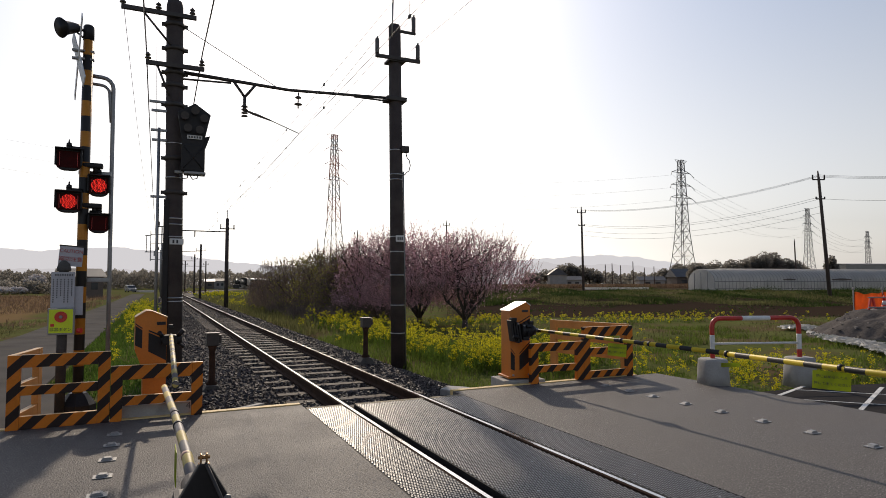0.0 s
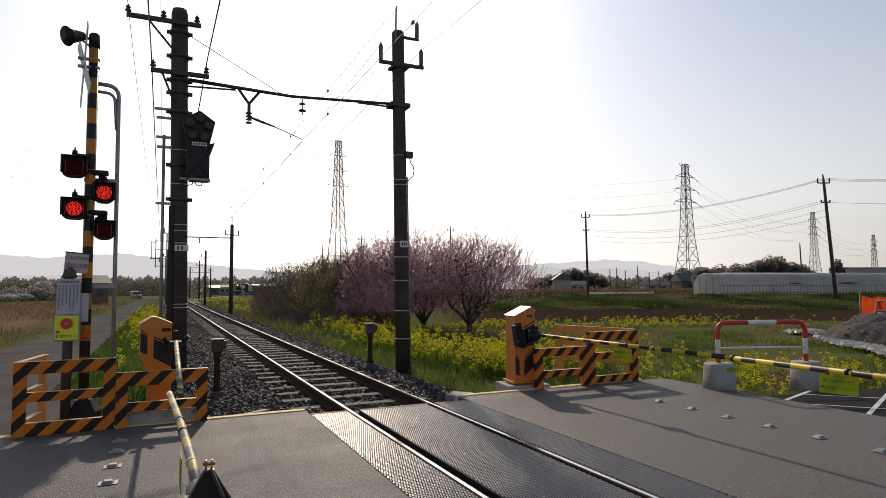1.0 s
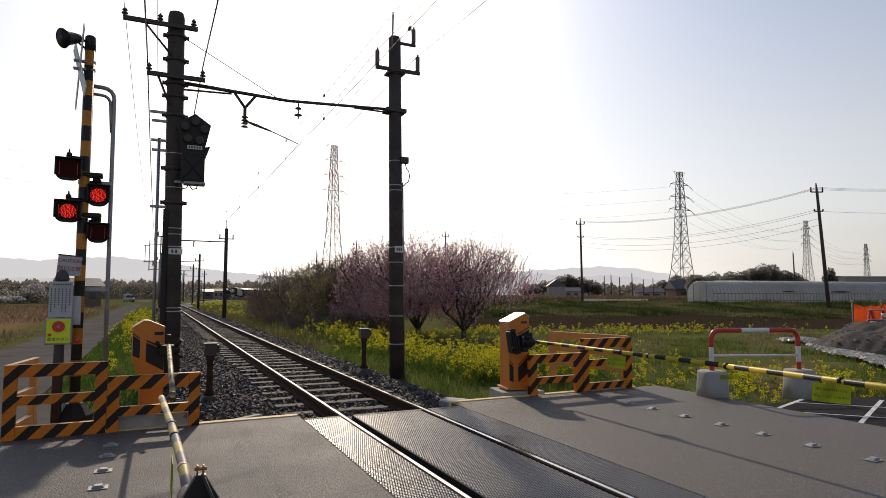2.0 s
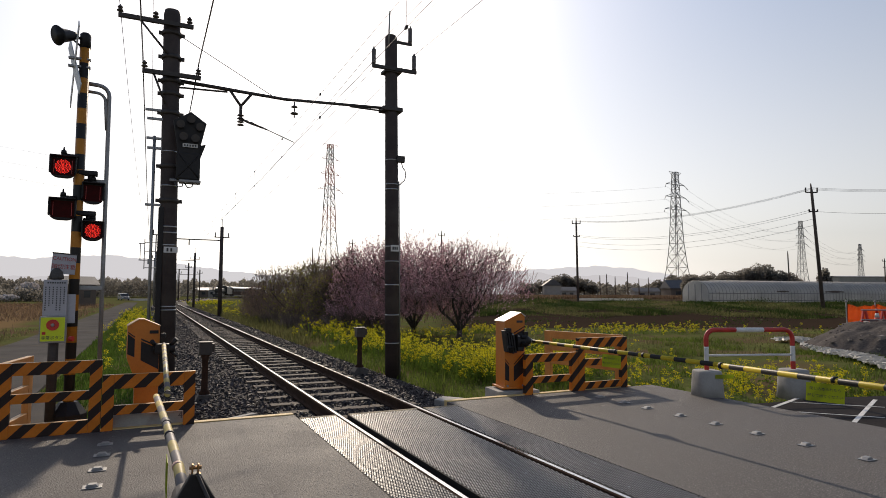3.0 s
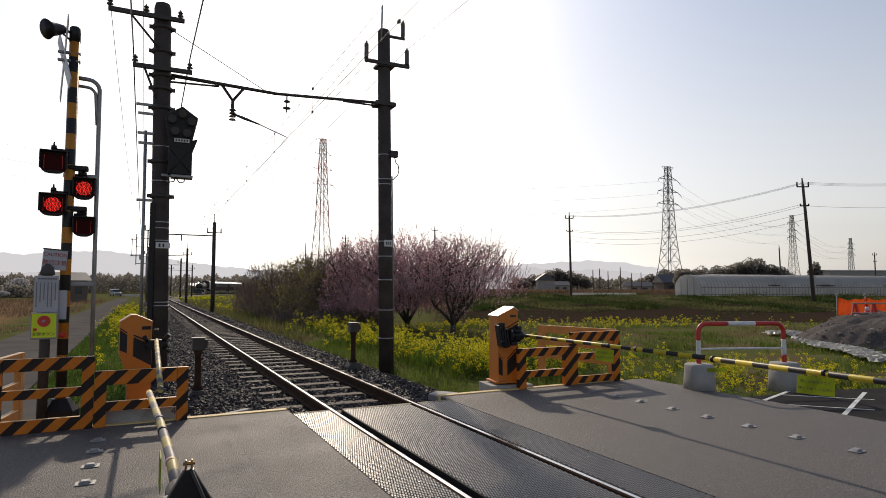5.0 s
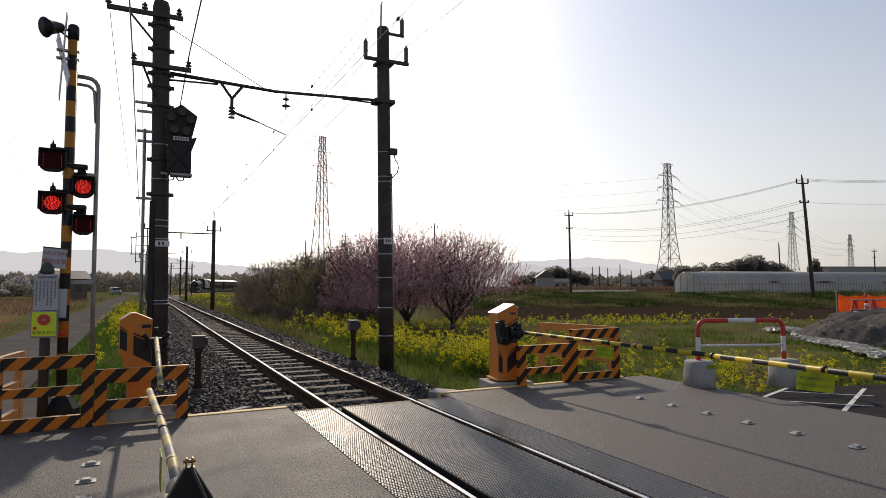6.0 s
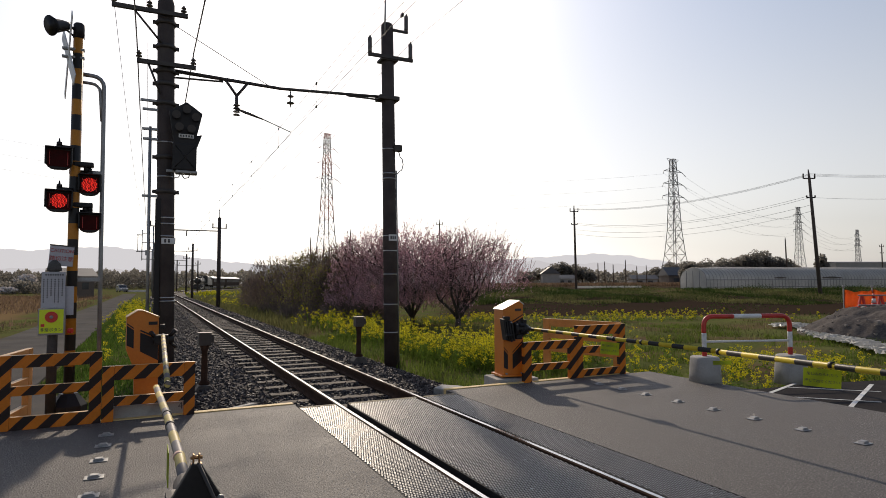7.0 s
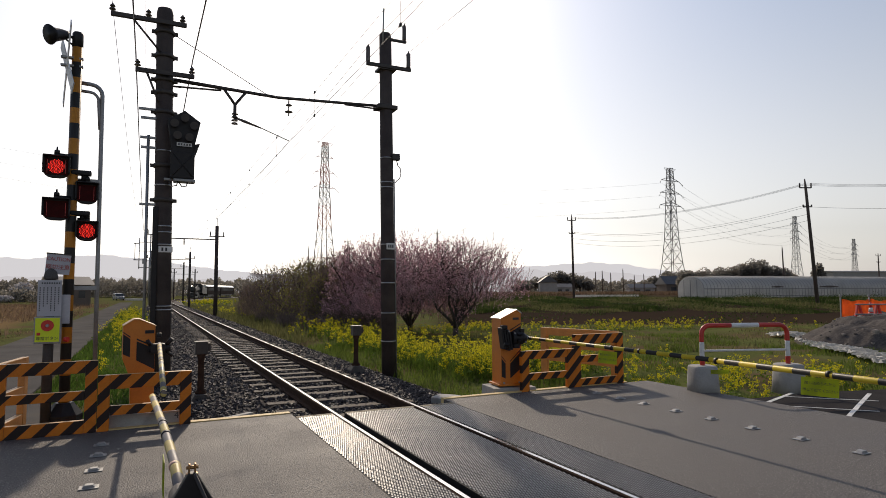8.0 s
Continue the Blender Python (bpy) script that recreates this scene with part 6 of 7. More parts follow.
def power_lines():
    steel = "grey steel lattice power pylon"
    made = [pylon(1209, 200, 283, 3.8, steel, turn=5, r=0.12), pylon(1432, 330, 370, 3.6, steel, turn=5, r=0.12), pylon(1537, 480, 411, 3.6, steel, turn=5, r=0.15)]
    pylon(590, 220, 236, 4.3, "red and white painted lattice pylon", True, turn=15, r=0.17)

    def tip(m, k, s):
        t, x, y, H, bz, half, turn = m
        L = half * (1.35 - 0.1 * k)
        z = (0.70, 0.80, 0.90)[k]
        return Matrix.Translation((x, y, bz)) @ Matrix.Rotation(radians(turn), 4, "Z") @ Vector((s * (L + 0.4), -0.5, z * H - 1.2))
    for k in range(3):
        for s in (-1, 1):
            wire("power_line", tip(made[0], k, s), tip(made[1], k, s), 6, 0.025)
            wire("power_line", tip(made[1], k, s), tip(made[2], k, s), 6, 0.04)
    for k in range(3):
        a = tip(made[0], k, -1)
        wire("power_line", a, a + Vector((-190, 60, 6)), 7, 0.018)

    def util(px, d, top_py, base_px, base_py, label, arms=True):
        x, y = spot(base_px, d)
        z0, zt = min(level(base_py, d), float(ground_z(x, y))) if d > 90 else float(ground_z(x, y)), level(top_py, d)
        xt, yt = spot(px, d)
        t = thing("utility_pole", pose(x, y, z0 - 0.3), label, "utility pole", "utility poles")
        dx, dy, h = xt - x, yt - y, zt - z0 + 0.3
        bm = B()
        tube(bm, [(0, 0, 0), (dx * 0.9, dy * 0.9, h * 0.93), (dx, dy, h)], [0.18, 0.12, 0.05], 10)
        part("pole", bm, M["pole_brown"], t)
        if arms:
            for f, L in ((0.93, 0.55), (0.78, 0.4)):
                bm = B()
                c = Vector((dx * f, dy * f, h * f))
                e = Vector((0.92, -0.4, 0)) * L
                tube(bm, [c - e, c + e], 0.06, 6)
                for s in (-1, 1):
                    tube(bm, [c + e * s, c + e * s + Vector((0, 0, 0.45 if f > 0.9 else 0.2))], 0.07, 6)
                part("crossarm", bm, M["steel_dark"], t)
        return Vector((x + dx * 0.93, y + dy * 0.93, z0 - 0.3 + h * 0.93)), Vector((x + dx * 0.78, y + dy * 0.78, z0 - 0.3 + h * 0.78))
    lab = "brown concrete utility pole with crossarms"
    a1, a2 = util(1453, 57, 302, 1467, 517, lab)
    b1, b2 = util(1030, 85, 366, 1032, 517, lab)
    util(1407, 130, 424, 1409, 480, lab, False)
    util(1580, 150, 436, 1580, 486, lab)
    for px, d, t in ((1071, 170, 468), (1083, 170, 466), (1098, 170, 470), (1120, 170, 463), (1140, 180, 474), (790, 110, 390), (632, 120, 406), (562, 130, 420), (1157, 190, 472)):
        util(px, d, t, px + 0.5, 494, "thin distant utility pole", px in (790, 632))
    for dz, e in ((0.35, -0.6), (0.35, 0.0), (0.35, 0.6)):
        o = Vector((0.75, 0.66, 0)) * e
        wire("service_wire", b1 + o + Vector((0, 0, dz)), a1 + o + Vector((0, 0, dz)), 1.1, 0.012)
        far = Vector((*spot(1900, 50), level(286, 50)))
        wire("service_wire", a1 + o + Vector((0, 0, dz)), far + o, 0.6, 0.011)
    for dz in (0.2, 0.0, -0.7, -1.3):
        wire("service_wire", b2 + Vector((0, 0, dz)), a2 + Vector((0, 0, dz)), 1.3, 0.013)
    wire("service_wire", a2, Vector((*spot(1900, 50), level(334, 50))), 0.5, 0.012)


M["pole_brown"] = mat("pole_brown", (0.11, 0.085, 0.075), (0.075, 0.06, 0.052), 0.75, 0, 1, 20, 0.1)
power_lines()


def overhead_wires():
    """The running line's wires, from pole to pole and over the camera."""
    lab = "dark overhead railway wire"
    ys = [-24, 13.4, 54, 89]
    for z, r in ((4.88, 0.006), (5.33, 0.005)):
        for a, b in zip(ys, ys[1:]):
            wire("contact_wire", (0.0, a, z), (0.0, b, z), 0.0, r, lab)
    # droppers with a clamp at either end
    for y in (2.6, 7.0, 11.4, 15.2, 19.7, 24.5, 29.5, 34.5, 40.0):
        t = thing("dropper", pose(0, y, 4.88), "thin dropper wire with clamps between the overhead wires", "dropper", "droppers of the overhead line")
        bm = B()
        tube(bm, [(0, 0, 0), (0, 0, 0.45)], 0.004, 5)
        part("dropper_wire", bm, M["wire"], t)
        for z in (0.0, 0.45):
            bm = B()
            box(bm, (0, 0, z), (0.03, 0.07, 0.045), bevel=0.008)
            part("clamp", bm, M["steel_dark"], t)
    # feeders on the left pole's arms and the right pole's insulators
    for x, z, r in ((-3.10, 6.32, 0.014), (-2.05, 6.32, 0.014), (-3.56, 7.4, 0.007), (-2.95, 7.4, 0.006)):
        for a, b in zip(ys, ys[1:]):
            wire("feeder_wire", (x, a, z), (x, b, z), 0.45, r, lab)
    for x, z in ((1.75, 7.3), (2.77, 7.3), (2.68, 8.0)):
        for a, b in zip(ys, ys[1:]):
            wire("feeder_wire", (x, a, z), (x, b, z), 0.4, 0.008, lab)
    wire("stay_wire", (-2.42, 13.5, 6.83), (-0.53, 13.6, 5.87), 0.0, 0.009, lab)


overhead_wires()


def far_line_poles():
    lab = "dark concrete overhead line pole further down the track"
    for s, h in ((54.0, 7.1), (89.0, 7.0), (124.0, 7.2), (160.0, 7.2)):
        for off in (2.35, -2.29):
            c = track_point(s, off)
            t = thing("overhead_line_pole", pose(c.x, c.y, -0.5), lab, "line pole", "overhead line poles")
            bm = B()
            tube(bm, [(0, 0, 0), (0, 0, h + 0.4), (0, 0, h + 0.45)], [0.17, 0.14, 0.06], 12)
            part("pole", bm, M["pole_dark"], t)
            bm = B()
            box(bm, (0, -0.1, h - 0.45), (1.2, 0.08, 0.08))
            part("crossarm", bm, M["steel_dark"], t)
            for dx in (-0.52, 0.52):
                bm = B()
                long_insulator(bm, dx, -0.1, h - 0.42, 0.34)
                part("insulator", bm, M["insulator"], t)
            if off > 0:
                bm = B()
                tube(bm, [(0, 0, h + 0.4), (0, 0, h + 1.1)], 0.03, 6)
                part("earth_rod", bm, M["galv"], t)
                bm = B()
                tube(bm, [(0, 0, 6.4), (-4.64, 0, 6.4)], 0.05, 8)
                tube(bm, [(-2.5, 0, 6.4), (-2.5, 0, 5.9)], 0.05, 6)
                part("beam", bm, M["steel_dark"], t)
            else:
                bm = B()
                tube(bm, [(-0.3, -0.1, 1.0), (-0.3, -0.1, 6.6)], 0.05, 8)
                part("conduit", bm, M["galv"], t)
                if s < 60:
                    bm = B()
                    for z in (6.0, 5.3, 4.6, 4.0):
                        tube(bm, [(0, -0.2, z), (-1.1, -0.2, z)], 0.03, 6)
                    tube(bm, [(-1.1, -0.2, 6.3), (-1.1, -0.2, 3.9)], 0.035, 6)
                    tube(bm, [(-1.4, -0.2, 5.9), (-1.4, -0.2, 4.6)], 0.03, 6)
                    for z in (5.9, 4.6):
                        tube(bm, [(-1.1, -0.2, z), (-1.5, -0.2, z)], 0.04, 6)
                    box(bm, (-0.75, -0.2, 4.5), (0.24, 0.24, 0.4))
                    part("switch_frame", bm, M["galv"], t)


far_line_poles()


# ---- greenhouse and buildings ----
M["film"] = mat("film", (0.64, 0.64, 0.62), (0.46, 0.46, 0.445), 0.35, 0, 0.4, 6, 0.1, trans=0.6)
M["roof_dark"] = mat("roof_dark", (0.09, 0.09, 0.095), (0.06, 0.06, 0.065), 0.6, 0, 0.8, 10, 0.1)
M["wall_pale"] = mat("wall_pale", (0.32, 0.30, 0.28), (0.25, 0.235, 0.22), 0.8, 0, 0.6, 8, 0.1)
M["wall_dark"] = mat("wall_dark", (0.14, 0.11, 0.09), (0.1, 0.08, 0.065), 0.8, 0, 0.8, 10, 0.1)
M["glass_dark"] = mat("glass_dark", (0.05, 0.055, 0.06), (0.04, 0.04, 0.045), 0.1, 0, 1, 10, 0)


def greenhouse(px0, d0, px1, d1, h, w):
    a, b = Vector((*spot(px0, d0), 0)), Vector((*spot(px1, d1), 0))
    L = (b - a).length
    ang = math.atan2((b - a).y, (b - a).x)
    t = thing("greenhouse", Matrix.Translation((a.x, a.y, 0.55)) @ Matrix.Rotation(ang, 4, "Z"), "long arched plastic film greenhouse tunnel", "greenhouse", "greenhouses")

    arc = [(-w / 2, 0.0), (-w / 2, h * 0.42)] + [(-w / 2 * math.cos(q), h * (0.42 + 0.58 * math.sin(q))) for q in (math.pi * k / 12 for k in range(1, 12))] + [(w / 2, h * 0.42), (w / 2, 0)]
    bm = B()
    prism(bm, arc, "x", 0, L)
    part("film_cover", bm, M["film"], t, "milky plastic film")
    first = None
    for k in range(int(L / 0.6) + 1):
        if first is None:
            bm = B()
            tube(bm, [(0, p[0] * 1.006, p[1] * 1.006) for p in arc], 0.03, 5)
            first = part("hoop", bm, M["galv"], t)
        else:
            o = new("hoop", first.data)
            o.parent = t
            o.location = (0.6 * k, 0, 0)
    bm = B()
    for z in (0.25, h * 0.42):
        tube(bm, [(0, -w / 2 - 0.03, z), (L, -w / 2 - 0.03, z)], 0.05, 5)
    part("side_rail", bm, M["galv"], t)
    bm = B()
    for y in (-w * 0.25, 0, w * 0.25):
        tube(bm, [(-0.03, y, 0), (-0.03, y, h * 0.85)], 0.05, 5)
    part("end_frame", bm, M["galv"], t)
    # slits where the film is rolled up or torn
    for u, long, high in ((0.24, 1.1, 0.16), (0.42, 1.9, 0.2), (0.66, 1.3, 0.14), (0.83, 1.5, 0.18)):
        bm = B()
        o = [(u * L + long * math.cos(q), h * 0.5 + high * math.sin(q) * (1 if math.sin(q) > 0 else 0.4) + 0.03 * math.sin(5 * q)) for q in (2 * math.pi * k / 14 for k in range(14))]
        prism(bm, o, "y", -w / 2 - 0.035, -w / 2 + 0.2)
        part("film_slit", bm, M["wall_dark"], t, "dark slit in the film")


greenhouse(1240, 88, 1720, 103, 3.0, 5.5)
greenhouse(1272, 97, 1760, 114, 3.3, 5.5)


def house(name, px, d, w, dep, h, roof, label, wall="wall_pale", turn=10, base=None, wins=2, cover="roof_dark"):
    x, y = spot(px, d)
    z = float(ground_z(x, y)) if base is None else base
    t = thing(name, pose(x, y, z - 0.1, rz=turn), label, "house", "far houses")
    bm = B()
    box(bm, (0, 0, h / 2), (w, dep, h))
    wl = part("wall", bm, M[wall], t)
    bm = B()
    o = 0.4
    prism(bm, [(-dep / 2 - o, h - 0.1), (dep / 2 + o, h - 0.1), (0.0, h + roof)], "x", -w / 2 - o, w / 2 + o)
    part("roof", bm, M[cover], t)
    for k in range(wins):
        bm = B()
        box(bm, (-w / 2 + (k + 0.7) * w / (wins + 0.4), -dep / 2 - 0.02, h * 0.55), (w / (wins * 2.4), 0.08, h * 0.3))
        part("window", bm, M["glass_dark"], t)


house("house", 985, 200, 6.5, 5.5, 4.0, 2.2, "pale two-storey farmhouse with a dark roof", turn=62)
house("shed", 1010, 205, 6, 5, 2.4, 1.2, "low farm shed with a dark roof", turn=-20)
house("house", 1210, 170, 7, 6, 3.0, 2.2, "farmhouse with a dark hipped roof behind trees", "wall_dark", -20)
house("shed", 1150, 200, 8, 5, 2.2, 1.2, "long low farm shed", turn=-25)
house("shed", 148, 82, 3.6, 4.5, 3.0, 1.0, "weathered brown wooden shed beside the lane", "wall_dark", 20)
house("warehouse", 1545, 330, 40, 12, 11, 0.6, "long grey warehouse on the horizon", turn=-20, wins=5)


def white_sheets():
    """Bright sheeting and low tunnels lying on far plots."""
    for px, d, L, w in ((1085, 150, 9, 0.7), (1090, 104, 11, 0.2), (255, 140, 5, 1.0), (1180, 165, 10, 0.8)):
        x, y = spot(px, d)
        bm = B()
        prism(bm, [(-w / 2, 0), (w / 2, 0), (w * 0.3, 0.45), (-w * 0.3, 0.45)], "x", -L / 2, L / 2, bevel=0.05)
        ob = part("cover_tunnel", bm, M["film"])
        ob.matrix_world = pose(x, y, float(ground_z(x, y)) - 0.02, rz=-25)
        tagged(ob, "low white plastic crop tunnel on a field", "crop tunnel", "crop tunnels")


white_sheets()


# ---- vehicles on the lane ----
M["car_dark"] = mat("car_dark", (0.2, 0.215, 0.24), (0.16, 0.17, 0.19), 0.25, 0.3, 2, 20, 0)
M["car_silver"] = mat("car_silver", (0.45, 0.46, 0.47), (0.4, 0.41, 0.42), 0.3, 0.6, 2, 20, 0)


def vehicle(name, label, px, d, L, w, h, paint, turn, van=False):
    x, y = spot(px, d)
    t = thing(name, pose(x, y, float(ground_z(x, y)) + 0.03, rz=turn), label, "car", "parked vehicles")
    z0 = 0.28
    prof = ([(-L / 2, z0), (L / 2, z0), (L / 2, h * 0.55), (L / 2 - 0.35, h * 0.6), (L / 2 - 0.75, h * 0.95), (-L / 2 + 0.15, h), (-L / 2, h * 0.6)] if van else
            [(-L / 2, z0), (L / 2, z0), (L / 2, h * 0.5), (L / 2 - 1.0, h * 0.6), (L / 2 - 1.6, h * 0.97), (-L / 2 + 0.5, h), (-L / 2, h * 0.6)])
    bm = B()
    prism(bm, prof, "y", -w / 2, w / 2, bevel=0.07)
    part("body", bm, M[paint], t)
    bm = B()
    box(bm, (-0.35, 0, h * 0.75), (L * 0.48, w + 0.015, h * 0.2), bevel=0.03)
    part("side_glass", bm, M["glass_dark"], t)
    bm = B()
    box(bm, (L / 2 - (0.5 if van else 1.27), 0, h * 0.77), (0.25, w * 0.84, h * 0.27), Matrix.Rotation(radians(-30), 3, "Y"), bevel=0.03)
    part("windscreen", bm, M["glass_dark"], t)
    for sx in (-1, 1):
        bm = B()
        box(bm, (L / 2, sx * w * 0.36, h * 0.42), (0.06, 0.28, 0.14), bevel=0.02)
        part("headlight", bm, M["white_panel"], t)
        for fx in (-0.31, 0.31):
            bm = B()
            tube(bm, [(fx * L, sx * (w / 2 - 0.2), 0.31), (fx * L, sx * (w / 2 + 0.01), 0.31)], 0.31, 18)
            wh = part("wheel", bm, M["black_plastic"], t)
            bm = B()
            tube(bm, [(fx * L, sx * (w / 2 + 0.0), 0.31), (fx * L, sx * (w / 2 + 0.02), 0.31)], 0.19, 14)
            part("rim", bm, M["galv"], wh)


vehicle("suv", "blue-grey car standing far down the lane", 232, 140, 4.0, 1.65, 1.6, "car_dark", -75)
vehicle("van", "silver van parked beyond the dry grass", 47, 135, 3.9, 1.6, 1.75, "car_silver", 158, True)


# ---- earth heap, sheeting and site barriers ----
def heap():
    c = Vector((*spot(1715, 21.5), 0))
    n, v, f = 90, [], []
    for j in range(n):
        for i in range(n):
            x, y = -6 + 12 * i / (n - 1), -4.5 + 9 * j / (n - 1)
            r = math.hypot(x / 5.2, y / 3.8)
            z = 1.45 * max(0, 1 - r ** 1.7) ** 0.8 if r < 1 else 0
            z += 0.22 * noise.noise((x * 0.9, y * 0.9, 1)) + 0.1 * noise.noise((x * 3, y * 3, 5)) + 0.05 * noise.noise((x * 9, y * 9, 2))
            v.append((x, y, min(z, 0.98 + 0.2 * noise.noise((x, y, 7))) - (0.25 if r > 1 else 0)))
    for j in range(n - 1):
        for i in range(n - 1):
            f.append((j * n + i, j * n + i + 1, (j + 1) * n + i + 1, (j + 1) * n + i))
    m = mat("gravel_heap", (0.115, 0.1, 0.092), (0.055, 0.048, 0.045), 0.95, 0, 2.5, 16, 1.0, 0.1, both=0.6)
    ob = mesh_of("mound", v, f, m, smooth=True)
    ob.matrix_world = pose(c.x, c.y, float(ground_z(c.x, c.y)) + 0.02, rz=-30)
    tagged(ob, "heap of grey-brown gravel and earth", "mound")
    # stones on the heap and crumpled white sheeting at its foot
    rng = np.random.default_rng(9)
    cube = [(i, j, k) for i in (-1, 1) for j in (-1, 1) for k in (-1, 1)]
    vs, fs = [], []
    for q in rng.integers(0, len(v), 900):
        x, y, z = v[q]
        if math.hypot(x / 5.2, y / 3.8) > 1.02:
            continue
        o, size = len(vs), rng.uniform(0.012, 0.05) * (2.2 if rng.random() < 0.05 else 1)
        vs += [(x + size * a * rng.uniform(0.5, 1.3), y + size * b * rng.uniform(0.5, 1.3), z + size * c * rng.uniform(0.4, 1.0)) for a, b, c in cube]
        fs += [tuple(o + i for i in g) for g in ((0, 1, 3, 2), (4, 6, 7, 5), (0, 4, 5, 1), (2, 3, 7, 6), (0, 2, 6, 4), (1, 5, 7, 3))]
    st = mesh_of("mound_stones", vs, fs, mat("mound_stone", (0.24, 0.21, 0.185), (0.12, 0.105, 0.095), 0.85, 0, 5, 30, 0.4, 0.2, island=0.5))
    st.matrix_world = ob.matrix_world
    tagged(st, "loose pale stones on the gravel heap", "stones", kind="stuff")
    vs, fs = [], []
    for px, py in zip(np.linspace(1388, 1580, 60), np.interp(np.linspace(1388, 1580, 60), [1388, 1420, 1450, 1480, 1515, 1580], [586, 585, 599, 610, 617, 634])):
        d = (1.543 + 0.42) * 1090 / (py - 502.7)
        for k in range(5):
            x, y = spot(px + rng.normal(0, 3), d * (1 + rng.normal(0, 0.012)))
            z = float(ground_z(x, y)) + 0.09
            o = len(vs)
            s = rng.uniform(0.14, 0.34)
            m = 5
            for a in range(m):
                for b in range(m):
                    vs.append((x + s * (a / (m - 1) - 0.5) * 2 + rng.normal(0, 0.03), y + s * (b / (m - 1) - 0.5) + rng.normal(0, 0.03), z + rng.uniform(0.0, 0.13)))
            for a in range(m - 1):
                for b in range(m - 1):
                    fs.append((o + a * m + b, o + a * m + b + 1, o + (a + 1) * m + b + 1, o + (a + 1) * m + b))
    ob = mesh_of("white_sheeting", vs, fs, M["film"], smooth=True)
    tagged(ob, "crumpled white plastic sheeting along the heap's foot", "plastic sheet", kind="stuff")


heap()


def site_barriers():
    M["net_orange"] = mat("net_orange", (0.8, 0.17, 0.03), (0.65, 0.13, 0.03), 0.6, 0, 3, 60, 0.3, trans=0.35)
    d = 24
    x, y = spot(1526, d)
    z = level(550, d)
    t = thing("safety_net", pose(x, y, z - 0.3, rz=-25), "orange plastic safety net on posts", "safety net")
    n, span = 40, 3.2
    vs = []
    for k in range(n + 1):
        u = -0.38 + span * k / n
        vs += [(u, 0.05 * math.sin(k * 1.7 - 0.5 * q) * q / 4, 0.28 + 0.03 * math.sin(k * 0.9) + (0.72 - 0.07 * abs(math.sin(math.pi * k / 14))) * q / 4) for q in range(5)]
    bm = B()
    pv = [bm.verts.new(p) for p in vs]
    for k in range(n):
        for q in range(4):
            bm.faces.new((pv[5 * k + q], pv[5 * k + 5 + q], pv[5 * k + 6 + q], pv[5 * k + 1 + q])).smooth = True
    bmesh.ops.solidify(bm, geom=bm.faces[:], thickness=0.01)
    part("net", bm, M["net_orange"], t)
    for u in (-0.38, 0.75, 1.85, 2.8):
        bm = B()
        tube(bm, [(u, 0.02, -0.4), (u, 0.02, 1.12)], 0.025, 8)
        tube(bm, [(u, 0.02, 1.08), (u, 0.02, 1.12), (u, 0.02, 1.18)], [0.045, 0.06, 0.02], 10)
        part("post", bm, M["concrete"], t)
    first = None
    for px in (1540, 1574, 1612):
        x, y = spot(px, 22.6)
        z = level(557, 22.6)
        if first:
            copy_thing(first, pose(x, y, z, rz=-20))
            continue
        first = thing("site_barrier", pose(x, y, z, rz=-20), "red plastic A-frame site barrier on the heap", "site barrier", "site barriers")
        for s2 in (-1, 1):
            bm = B()
            prism(bm, [(s2 * 0.2, 0.0), (s2 * 0.12, 0.0), (0.0 + s2 * 0.005, 0.55), (s2 * 0.06, 0.62)], "y", -0.035, 0.035, bevel=0.006)
            part("leg", bm, M["red_plastic"], first)
        bm = B()
        box(bm, (0, 0, 0.24), (0.2, 0.05, 0.07), bevel=0.01)
        box(bm, (0, 0, 0.58), (0.13, 0.07, 0.08), bevel=0.02)
        part("brace", bm, M["red_plastic"], first)
    for h in (0.6, 0.24):
        a, b = (Vector((*spot(px, 22.5), level(557, 22.5) + h)) for px in (1534, 1640))
        bm = B()
        tube(bm, [a, a.lerp(b, 0.5), b], 0.024, 8)
        tagged(part("barrier_pipe", bm, M["galv"]), "grey steel pipe laid through the site barriers", "pipe", "barrier pipes")
    x, y = spot(1562, 23.3)
    t = thing("traffic_cone", pose(x, y, level(557, 23.3)), "red traffic cone with a white band", "traffic cone")
    bm = B()
    tube(bm, [(0, 0, 0.0), (0, 0, 0.035), (0, 0, 0.04), (0, 0, 0.34)], [0.19, 0.19, 0.14, 0.085], 18)
    tube(bm, [(0, 0, 0.5), (0, 0, 0.7)], [0.06, 0.025], 18)
    part("cone_body", bm, M["red_plastic"], t)
    bm = B()
    tube(bm, [(0, 0, 0.34), (0, 0, 0.5)], [0.086, 0.06], 18)
    part("cone_band", bm, M["white_paint"], t)


site_barriers()


def markings():
    """Bay lines on the asphalt."""
    for a, b in (((1370, 698), (1415, 682)), ((1508, 728), (1552, 684)), ((1400, 688), (1568, 697)), ((1360, 702), (1568, 715))):
        pts = []
        for px, py in (a, b):
            d = 1.573 * 1090 / (py - 502.7 + 0.8)
            pts.append(Vector((*spot(px, d), 0)))
        d = (pts[1] - pts[0])
        q = d.normalized().cross(Vector((0, 0, 1))) * (0.028 if abs(b[1] - a[1]) > 15 and b[0] - a[0] < 60 else 0.012)
        bm = B()
        prism(bm, [(p.x, p.y) for p in (pts[0] - q, pts[1] - q, pts[1] + q, pts[0] + q)], "z", -0.03, -0.026)
        tagged(part("bay_line", bm, M["paint_white"]), "white painted bay line on the asphalt", "road marking", "bay lines", kind="structure")


markings()


